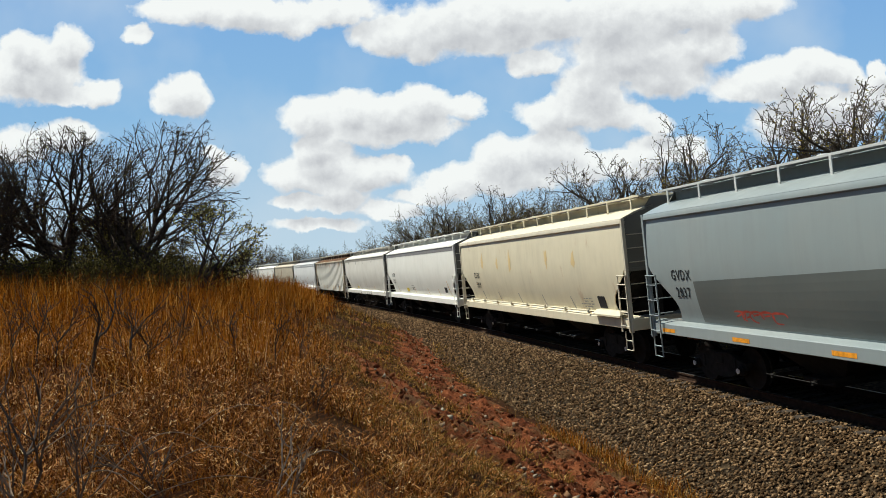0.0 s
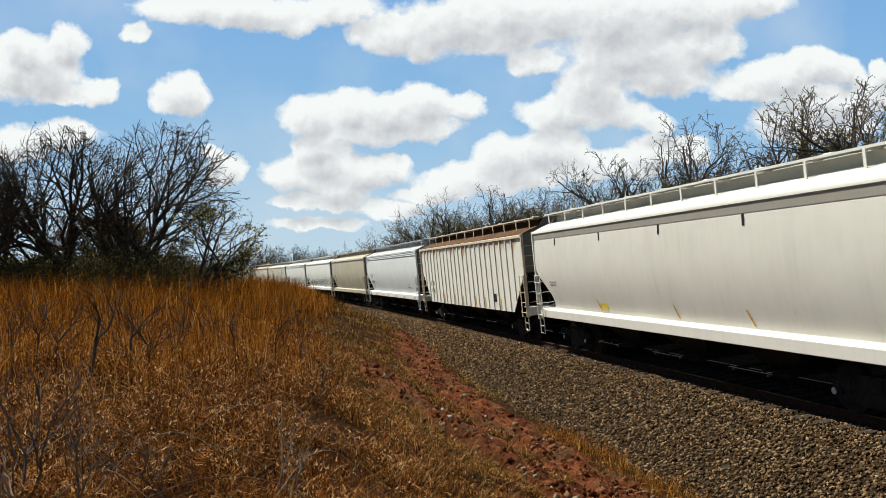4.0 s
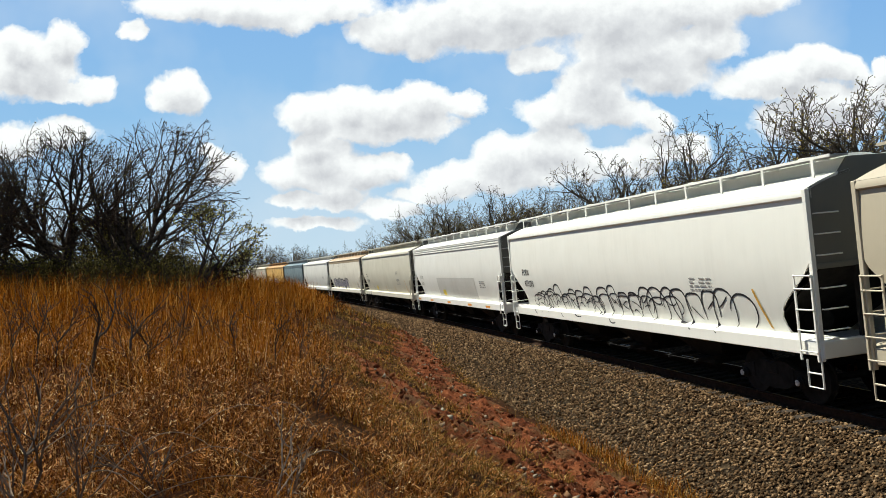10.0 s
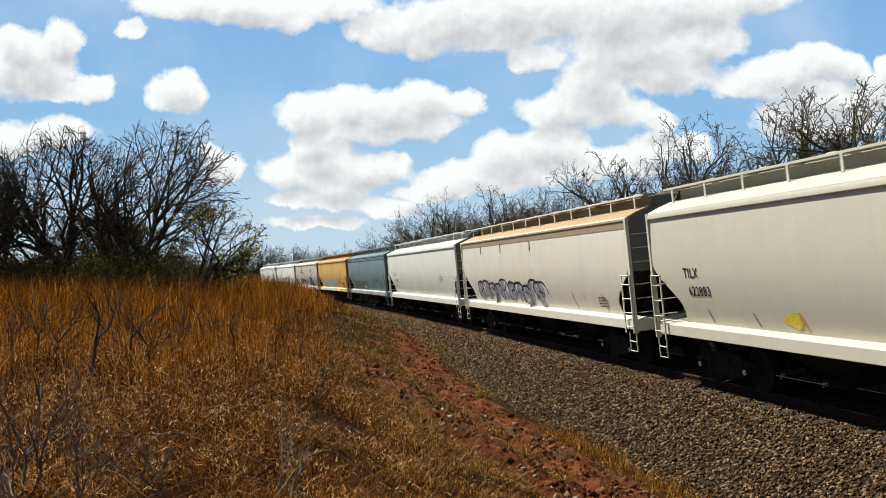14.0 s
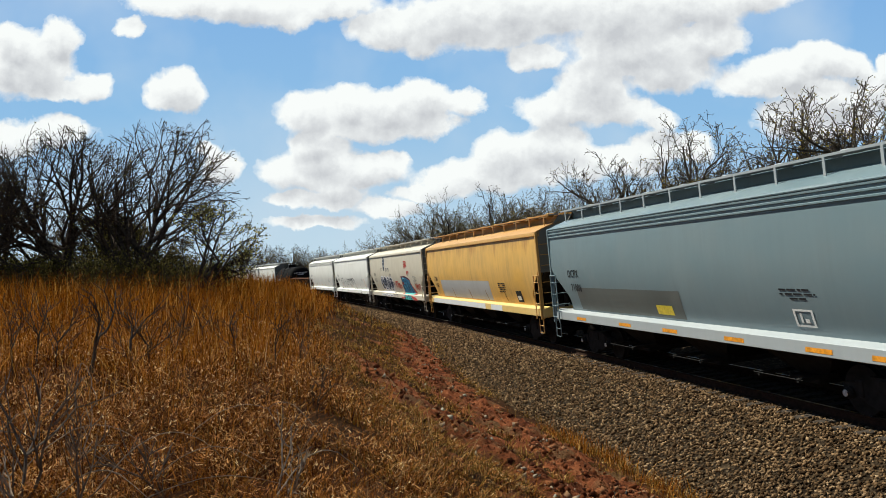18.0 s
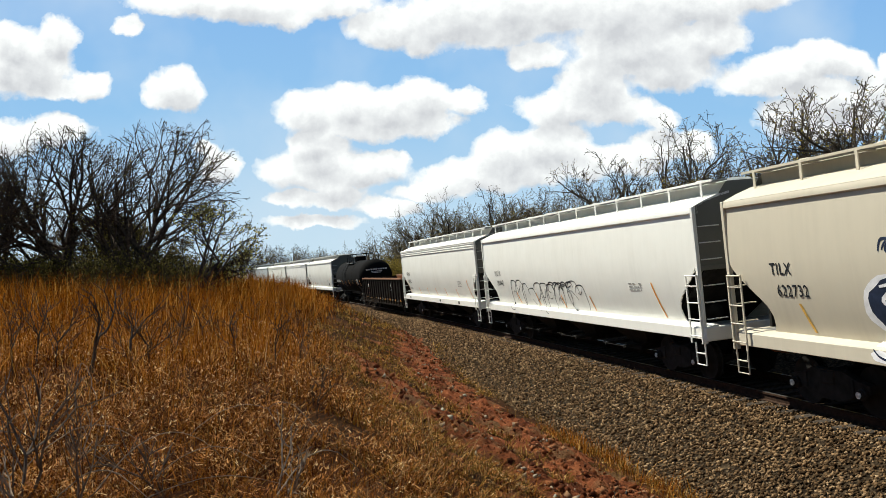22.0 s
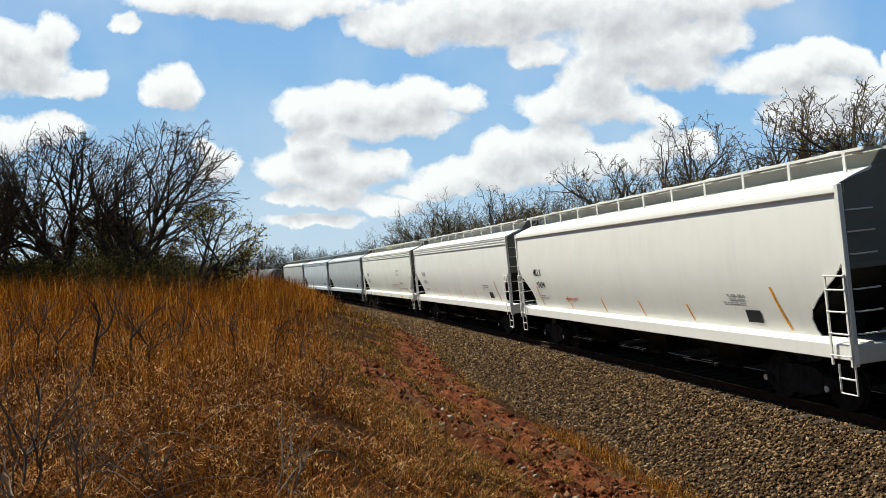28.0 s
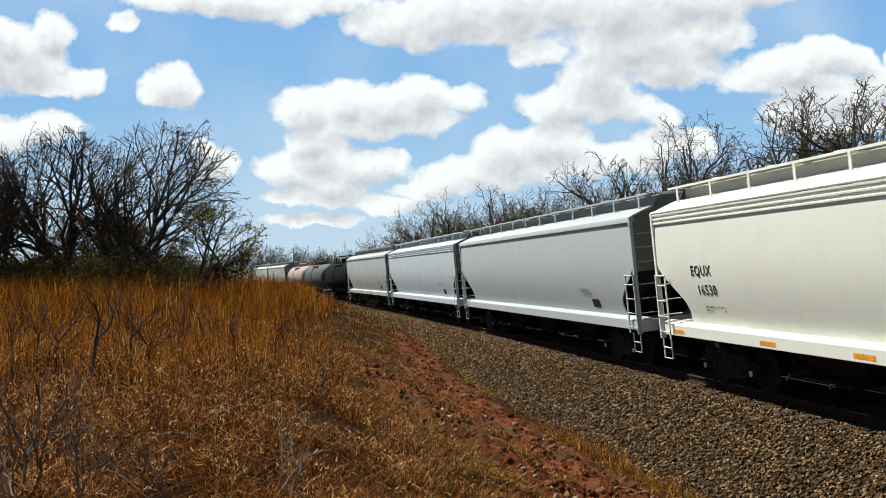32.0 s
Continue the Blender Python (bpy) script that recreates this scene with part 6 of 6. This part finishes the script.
def build_trees():
    # thicket of mesquite on the bank
    lab = "bare dark mesquite tree with fine tangled twigs and sparse leaves"
    olive = "leafy olive mesquite tree spreading over the grassy bank"
    for i, (px, d, h, form, share, per, rz, leaf, size, tilt, centre, axes) in enumerate((
            (95, 35, 7.0, MESQUITE, 0.26, 1, 0, LEAF_MIX, 0.045, 0.0, (0.3, 0, 2.5), (4.0, 3.4, 5.2)),
            (-75, 34, 6.6, MESQUITE, 0.18, 1, 0, LEAF_MIX, 0.045, 0.0, (0.0, 0, 2.4), (3.6, 3.0, 4.4)),
            (236, 34.5, 7.0, dict(SWEEP, kids=[10, 8, 5, 3]), 0.26, 1, 0, LEAF_MIX, 0.05, 0.06, (1.05, 0, 2.4), (4.4, 3.4, 5.7)),
            (310, 33, 4.8, dict(SWEEP, afloat=1, kids=[9, 7, 4, 3]), 1.0, 2, 0, LEAF_SUN, 0.055, 0.4, (1.5, 0, 2.9), (2.3, 2.0, 1.5)),
            (180, 39, 5.0, dict(MESQUITE, kids=[10, 9, 6, 3]), 0.5, 2, 0, LEAF_MIX, 0.05, 0.0, (0, 0, 1.8), (3.2, 2.6, 2.6)),
            (20, 38, 5.6, MESQUITE, 0.3, 1, 0, LEAF_MIX, 0.045, 0.0, (0, 0, 2.0), (3.2, 2.6, 3.6)),
            (250, 38, 4.4, MESQUITE, 0.6, 2, 0, LEAF_MIX, 0.05, 0.0, (0.0, 0, 1.6), (3.0, 2.6, 2.2)))):
        t = tree(200 + i, h, 0.4, dict(form, env=(centre, axes)), BARK, BARK, leaf, share, per, size, lab if i < 3 else olive, tilt, 1)
        x, y = by_angle(px, d)
        stand(t, x, y, rz)
    # bare woods beyond the line
    kinds = []
    for i, (bark, twig, leaf, share) in enumerate(((BARK_PALE, TWIG, LEAF_BUD, 0.25), (BARK_PALE, TWIG_PALE, LEAF_BUD, 0.35), (TWIG, TWIG, LEAF_OLIVE, 0.5), (BARK_PALE, TWIG_PALE, LEAF_BUD, 0.2))):
        kinds.append(tree(300 + i, 11.2, 0.35, BARE, bark, twig, leaf, share, 2, 0.05,
                          ("bare dark tree with upright twiggy limbs beyond the railway", "pale grey bare tree with early yellow buds beyond the railway",
                           "bare tree with olive spring leaves beyond the railway", "bare grey tree with forked limbs beyond the railway")[i], 0.0, 2))
        tagged(kinds[-1], group="trees beyond the railway")
    rng = random.Random(77)
    first = [True] * 4
    s = 17.0
    i = 0
    while s < 150:
        k = rng.randrange(4) if s > 27 else 2 + rng.randrange(2)
        lat = -rng.uniform(9.0, 13.0)
        p = on_line(s, lat)
        m = pose(p.x, p.y, height(s, lat) - 0.7 + 0.1 * ease(46, 40, s) - 1.3 * ease(25, 17, s) - 0.9 * ease(42, 47, s) * ease(70, 60, s) - rng.uniform(0, 2.8) - 2.8 * ease(60, 120, s) - 1.7 * ease(32, 18, s), 0, 0, rng.uniform(0, 360))
        if first[k]:
            kinds[k].matrix_basis = m
            first[k] = False
        else:
            copy_thing(kinds[k], m)
        s += rng.uniform(1.7, 3.6) * (1 + s / 110)
        i += 1
    s = 16.0
    while s < 130:
        lat = -rng.uniform(14.0, 19.0)
        p = on_line(s, lat)
        copy_thing(kinds[rng.randrange(4)], pose(p.x, p.y, height(s, lat) - 1.6 + 0.1 * ease(46, 40, s) - 1.3 * ease(25, 17, s) - 0.9 * ease(42, 47, s) * ease(70, 60, s) - rng.uniform(0, 2.0) - 2.6 * ease(60, 120, s) - 1.2 * ease(32, 18, s), 0, 0, rng.uniform(0, 360)))
        s += rng.uniform(3.8, 6.5) * (1 + s / 110)
    for k in range(4):
        if first[k]:
            p = on_line(60 + 9 * k, -12)
            kinds[k].matrix_basis = pose(p.x, p.y, -0.5)
    # trees closing the view where the line bends away
    for px, d in ((440, 150), (470, 165), (490, 150), (515, 170), (545, 160), (565, 190), (590, 210), (610, 190), (400, 170), (350, 180), (290, 170), (220, 180), (150, 170), (80, 180), (20, 175), (-40, 170)):
        x, y = by_angle(px, d)
        copy_thing(kinds[rng.choice((0, 2))], pose(x, y, ground_z(x, y) - (1.6 if px > 420 else 4.8) - rng.uniform(0, 2.2), 0, 0, rng.uniform(0, 360)))


build_trees()


def build_brush():
    """Yellow-green undergrowth below the woods, each bush a thing."""
    rng = random.Random(31)
    models = []
    spec = {"levels": 2, "steps": [5, 4, 3], "kink": [0.2, 0.22, 0.25], "lift": [0.06, 0.06, 0.03], "kids": [7, 5], "from": [0.15, 0.1],
            "angle": [(20, 55), (25, 60)], "ratio": [(0.5, 0.85), (0.4, 0.7)]}
    for i in range(3):
        ob = new("bush")
        tagged(ob, "yellow-green spring bush with thin stems", "bush", "undergrowth beyond the railway")
        wood, twigs, tips = Shape(), Shape(), []
        for k in range(9):
            a = rng.uniform(0, 6.283)
            grow(rng, Vector((math.cos(a) * 0.5, math.sin(a) * 0.5, -0.1)), Vector((math.cos(a) * 0.7, math.sin(a) * 0.7, 1)).normalized(), rng.uniform(1.6, 2.7), 0.022, 0, spec, wood, twigs, tips)
        grown = (4.8, 4.0, 5.3)[i] / max(v[2] for v in twigs.v)
        for sh in (wood, twigs):
            sh.v = [(x * grown, y * grown, z * grown) for x, y, z in sh.v]
        tips = [(p * grown, d) for p, d in tips]
        part("woody_base", wood, TWIG_PALE, ob)
        part("twig_spray", twigs, TWIG_PALE, ob)
        v, f = leaf_cloud(rng, tips, 1.0, 0.30, 0.06, 15)
        part("foliage", fast_mesh("foliage", v, f, LEAF_OLIVE), LEAF_OLIVE, ob)
        models.append(ob)
    s, i = 12.0, 0
    while s < 130:
        lat = -rng.uniform(7.2, 11.5)
        p = on_line(s, lat)
        m = pose(p.x, p.y, height(s, lat), 0, 0, rng.uniform(0, 360))
        if i < 3:
            models[i].matrix_basis = m
        else:
            copy_thing(models[i % 3], m)
        s += rng.uniform(0.7, 1.5) * (1 + s / 100)
        i += 1
    low = new("bush")
    tagged(low, "low tangled brush beside the ballast", "bush", "undergrowth beyond the railway")
    wood, twigs, tips = Shape(), Shape(), []
    for k in range(12):
        a = rng.uniform(0, 6.283)
        grow(rng, Vector((math.cos(a) * 0.6, math.sin(a) * 0.6, -0.1)), Vector((math.cos(a), math.sin(a), 0.8)).normalized(), rng.uniform(0.8, 1.5), 0.016, 0, spec, wood, twigs, tips)
    part("woody_base", wood, TWIG, low)
    part("twig_spray", twigs, TWIG, low)
    v, f = leaf_cloud(rng, tips, 1.0, 0.2, 0.06, 9)
    part("foliage", fast_mesh("foliage", v, f, LEAF_DARK), LEAF_DARK, low)
    s, i = -4.0, 0
    while s < 90:
        lat = -rng.uniform(5.4, 6.8)
        p = on_line(s, lat)
        m = pose(p.x, p.y, height(s, lat), 0, 0, rng.uniform(0, 360))
        if i == 0:
            low.matrix_basis = m
        else:
            copy_thing(low, m)
        s += rng.uniform(1.0, 1.6) * (1 + s / 80 if s > 0 else 1)
        i += 1
    # dark low growth under the thicket
    dark = new("bush")
    tagged(dark, "olive leafy brush under the mesquite trees", "bush", "brush on the bank")
    wood, twigs, tips = Shape(), Shape(), []
    for k in range(10):
        a = rng.uniform(0, 6.283)
        grow(rng, Vector((math.cos(a) * 0.7, math.sin(a) * 0.7, -0.1)), Vector((math.cos(a), math.sin(a), 0.9)).normalized(), rng.uniform(1.4, 2.4), 0.022, 0, spec, wood, twigs, tips)
    part("woody_base", wood, TWIG, dark)
    part("twig_spray", twigs, TWIG, dark)
    v, f = leaf_cloud(rng, tips, 0.8, 0.22, 0.05, 5)
    part("foliage", fast_mesh("foliage", v, f, LEAF_MIX), LEAF_MIX, dark)
    places = [(px, 35 + rng.uniform(-1.5, 2.5)) for px in (-60, -20, 15, 60, 95, 130, 160, 190, 215, 240, 265, 290, 310)]
    places += [(-70 + 17 * k + rng.uniform(-7, 7), rng.uniform(46, 66)) for k in range(26)]
    for k, (px, d) in enumerate(places):
        x, y = by_angle(px, d)
        m = pose(x, y, ground_z(x, y), 0, 0, rng.uniform(0, 360))
        if d > 45:
            m = m @ Matrix.Scale(rng.uniform(1.0, 1.35), 4)
        if k == 0:
            dark.matrix_basis = m
        else:
            copy_thing(dark, m)


build_brush()


def blades(name, label, places, mat, seed, width=0.006, curl=0.35, segs=3):
    """Grass blades in one mesh: rows of x, y, z, height, spread."""
    g = np.random.default_rng(seed)
    a = np.array(places)
    k = len(a)
    az = g.uniform(0, 2 * np.pi, k)
    lean = np.abs(g.normal(0.0, 1.0, k)) * a[:, 4]
    dist = np.hypot(a[:, 0], a[:, 1])
    w = (width + 0.00034 * dist) * g.uniform(0.6, 1.4, k)
    side = az + np.pi / 2 + g.normal(0, 0.5, k)
    rows = []
    for j in range(segs + 1):
        t = j / segs
        out = lean * t + curl * g.normal(0, 1, k) * 0.25 * t * t * a[:, 3] + np.abs(curl) * a[:, 3] * t ** 3 * 0.35
        h = a[:, 3] * (t - 0.22 * np.minimum(1.5, lean / np.maximum(a[:, 3], 0.01)) * t * t)
        cx, cy, cz = a[:, 0] + np.cos(az) * out, a[:, 1] + np.sin(az) * out, a[:, 2] + h
        ww = w * (1 - 0.85 * t)
        rows.append(np.stack([cx - np.cos(side) * ww, cy - np.sin(side) * ww, cz], -1))
        rows.append(np.stack([cx + np.cos(side) * ww, cy + np.sin(side) * ww, cz], -1))
    v = np.stack(rows, 1).reshape(-1, 3)
    n_ = 2 * (segs + 1)
    base = np.array([[2 * j, 2 * j + 1, 2 * j + 3, 2 * j + 2] for j in range(segs)])
    f = (base[None] + (np.arange(k) * n_)[:, None, None]).reshape(-1, 4)
    return tagged(new(name, fast_mesh(name, v, f, mat)), label, "grass", kind="stuff")


def build_grass():
    rng = random.Random(9)
    tall, pale, dull, curls = [], [], [], []
    for _ in range(46000):
        px = rng.uniform(-160, 1330)
        d = 3.2 + 74 * rng.random() ** 2.1
        x, y = by_angle(px, d)
        s, lat = s_lat(x, y)
        if lat < 2.6 or s < 2.2:
            continue
        bl = bank_lat(s, lat)
        if bl < 4.2:
            continue
        patch = noise.noise((x * 0.3, y * 0.3, 2)) + 0.6 * noise.noise((x * 0.9, y * 0.9, 6))
        bare = noise.noise((s * 0.45, lat * 0.8, 12)) + 0.5 * noise.noise((s * 1.5, lat * 1.9, 15))
        toe = bl < 5.0 and s < 19 and bare > -0.25
        if not toe and clay_cover(s, bl) > rng.uniform(0.10, 0.45) or (bl < 5.0 and not toe and s < 24 and bare < 0.1):
            continue
        gap = noise.noise((x * 2.2, y * 2.2, 33)) + 0.6 * noise.noise((x * 5, y * 5, 34))
        if bare < -0.45 or (d < 16 and gap < -0.12 + 0.10 * ease(14, 6, d)):
            continue
        back = ease(9.3, 11.6, bl + 0.9 * patch) * ease(8, 19, d + 3.5 * patch)
        mid = ease(8.8, 11.0, bl + 0.5 * patch)
        kind = rng.random()
        tuft = rng.uniform(0.03, 0.10) + 0.0035 * d
        clump = rng.uniform(0.6, 1.25)
        for _ in range(rng.randint(6, 12)):
            qx, qy = x + rng.gauss(0, tuft), y + rng.gauss(0, tuft)
            z = height(*s_lat(qx, qy)) - 0.03 if d < 14 else height(s, lat) - 0.03
            if kind < 0.50 * back + 0.10 * mid or (toe and kind < 0.55):
                tall.append((qx, qy, z, rng.uniform(0.35, 0.85) * (0.50 + 0.50 * back) * clump * (1 + 0.75 * back * ease(15, 27, d) * ease(600, 470, px)), 0.20))
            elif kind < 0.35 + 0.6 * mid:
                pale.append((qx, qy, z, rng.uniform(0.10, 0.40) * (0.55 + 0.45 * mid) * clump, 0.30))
            else:
                dull.append((qx, qy, z, rng.uniform(0.06, 0.24), 0.16))
            if d < 30 and rng.random() < 0.45 + 0.35 * mid + 0.6 * ease(13, 6, d):
                curls.append((qx, qy, z + rng.uniform(0.03, 0.14 + 0.15 * mid + 0.28 * back), rng.uniform(0.010, 0.040), 0.04))
    stalks = []
    for _ in range(420):
        x, y = by_angle(rng.uniform(-120, 900), 3.6 + 14 * rng.random() ** 1.5)
        s, lat = s_lat(x, y)
        if bank_lat(s, lat) > 8.2:
            stalks.append((x, y, height(s, lat) + rng.uniform(0.0, 0.15), rng.uniform(0.20, 0.60), 0.75))
    blades("fallen_stalks", "pale dead stalks lying slantwise in the grass", stalks, STALKS, 6, 0.0016, 0.5, 6)
    blades("tall_grass", "tall russet bluestem grass, dry and upright", tall, STRAW_TALL, 1, 0.0012, 0.55)
    blades("shade_dark_grass", "curled dry grass, coloured dark as shade between the russet stems", pale, STRAW_SHADE, 2, 0.0022, 1.3)
    blades("short_grass", "short dull dry grass on the clay slope", dull, STRAW_GREY, 3, 0.0030, 0.8)
    blades("curled_grass_leaves", "pale curled leaves caught among the dry stems", curls, STRAW_CURL, 4, 0.0036, 1.6, 2)


build_grass()


def fork(rng, start, way, length, radius, level, shape, kink, wide, fine=None):
    """A kinked stem that forks at its end and puts out a side shoot or two."""
    pts, p, d = [start], start.copy(), way.copy()
    k = 5
    for i in range(k):
        d = (bend(rng, d, kink * (0.6 if level > 2 else 1)) + Vector((0, 0, 0.05))).normalized()
        p = p + d * (length / k)
        pts.append(p.copy())
    (fine if fine is not None and level < 2 else shape).tube(pts, [max(0.0032, radius * (1 - 0.35 * i / k)) for i in range(k + 1)], 5)
    if level == 0:
        return
    for at in [k] * rng.choice((2, 2, 3)) + [rng.choice((2, 3, 4)) for _ in range(rng.choice((1, 2)))]:
        side = d.orthogonal().normalized()
        side.rotate(Matrix.Rotation(rng.uniform(0, 6.283), 3, d))
        a = radians(rng.uniform(*wide))
        fork(rng, pts[at], (d * math.cos(a) + side * math.sin(a)).normalized(), length * rng.uniform(0.5, 0.8), radius * (0.58 if at == k else 0.42), level - 1, shape, kink, wide, fine)


def build_shrubs():
    """Leafless weeds and saplings that stand out of the grass."""
    tall = ((155, 12.0, 1.35, 0.024), (236, 12.2, 1.35, 0.021), (262, 12.8, 1.1, 0.012), (480, 13, 1.15, 0.013), (415, 14, 1.05, 0.013), (360, 16, 1.2, 0.013), (300, 14.5, 1.0, 0.011), (60, 14, 1.2, 0.013), (95, 13.5, 1.1, 0.012),
            (555, 9, 0.6, 0.008), (520, 22, 1.2, 0.013), (640, 40, 2.0, 0.02), (655, 41, 1.6, 0.016), (530, 15, 0.9, 0.010), (20, 12.5, 1.1, 0.012), (450, 19, 1.2, 0.013), (330, 20, 1.3, 0.013), (210, 19, 1.4, 0.013))
    low = ((452, 5.2, 0.62, 0.013, 2), (5, 5.2, 0.8, 0.015, 3), (60, 4.9, 0.62, 0.012, 2), (310, 5.6, 0.5, 0.010, 2), (-40, 5.4, 0.8, 0.014, 2), (85, 6.2, 0.6, 0.009, 2))
    for i, (px, d, h, r) in enumerate(tall):
        rng = random.Random(520 + i)
        ob = new("shrub")
        tagged(ob, "leafless twiggy shrub standing in dry grass", "shrub", "bare shrubs on the bank")
        sh, fine = Shape(), Shape()
        fork(rng, Vector((0, 0, -0.05)), Vector((rng.uniform(-0.12, 0.12), rng.uniform(-0.12, 0.12), 1)).normalized(), h * 0.46, r * 1.4, 3, sh, 0.11, (22, 48), fine)
        part("stem", sh, BARK, ob)
        part("twig_spray", fine, BARK, ob)
        x, y = by_angle(px, d)
        stand(ob, x, y)
    for i, (px, d, h, r, stems) in enumerate(low):
        rng = random.Random(760 + i)
        ob = new("shrub")
        tagged(ob, "low tangle of bare grey and pale branches in dry grass", "shrub", "bare shrubs on the bank")
        for k in range(stems):
            a = rng.uniform(0, 6.283)
            sh = Shape()
            fork(rng, Vector((0.05 * math.cos(a), 0.05 * math.sin(a), -0.05)), Vector((math.cos(a) * 0.75, math.sin(a) * 0.75, 1)).normalized(), h * rng.uniform(0.45, 0.75), r, 2, sh, 0.09, (18, 48))
            # second stem takes the lit tone, the others the dark one
            part("stem", sh, STICK if k == 1 and i != 3 else DARKSTICK, ob, "branch in the paler sunlit tone" if k == 1 and i != 3 else "")
        x, y = by_angle(px, d)
        stand(ob, x, y)


build_shrubs()


def build_canes():
    """Long dead canes that bow over the grass in front."""
    rng = random.Random(61)
    for px, d, reach, rise, az, r in ((150, 5.3, 0.9, 0.42, 60, 0.0075), (175, 5.0, 1.1, 0.22, 75, 0.007), (250, 5.6, 0.8, 0.30, 95, 0.006), (70, 5.1, 0.8, 0.35, 120, 0.008), (470, 5.2, 0.75, 0.36, 55, 0.012),
                                      (560, 7.5, 0.9, 0.35, -40, 0.007), (330, 7.2, 0.9, 0.3, 100, 0.006), (20, 6.2, 0.9, 0.4, 80, 0.007), (170, 9.0, 0.9, 0.5, -30, 0.007)):
        x, y = by_angle(px, d)
        a = radians(az)
        pts = []
        for k in range(13):
            t = k / 12
            pts.append((math.sin(a) * reach * t + rng.gauss(0, 0.005), math.cos(a) * reach * t + rng.gauss(0, 0.005), rise * math.sin(math.pi * min(1, 0.06 + t * 0.8)) + 0.05))
        ob = new("dead_cane", Shape().tube(pts, [0.6 * r * (1 - 0.6 * k / 12) for k in range(13)], 5).mesh("dead_cane", STICK))
        tagged(ob, "pale dead cane bowed over dry grass", "cane", "dead canes in the grass")
        stand(ob, x, y)


build_canes()


# ---- what moves ----
def motions():
    # the train runs at an even pace round the curve
    for car, mid in TRAIN:
        walk(car, [(t, line_pose(SPEED * (mid - t))) for t in range(0, 33)])
    # wheels turn as they pass the bank
    rate = math.degrees(SPEED / WHEEL_R)
    mids = dict(TRAIN)
    for wheel, off, car in SPINNERS:
        t0 = mids[car] + off / SPEED
        a, b = max(0.0, t0 - 3.4), min(32.0, t0 + 0.2)
        p = wheel.matrix_basis.translation.copy()
        rows = [(0.0, pose(p.x, p.y, p.z))] if a > 0.04 else []
        t, last = a, 0.0
        while t <= b:
            last = (t - a) * rate
            rows.append((t, pose(p.x, p.y, p.z, last)))
            t += 0.0334 * 1.0
        if b < 31.95:
            rows.append((32.0, pose(p.x, p.y, p.z, last)))
        if len(rows) < 3:
            rows = [(0.0, pose(p.x, p.y, p.z)), (32.0, pose(p.x, p.y, p.z))]
        walk(wheel, rows)
    # the clouds come slowly overhead
    away = Vector((-0.0477, 0.1148, 1.0)) * 155.0
    rows = []
    for t in (0.0, 8.0, 16.0, 24.0, 32.0):
        rows.append((t, POST @ Matrix.Translation(away * ((t - 13.0) / 32.0))))
    walk(clouds, rows)


motions()
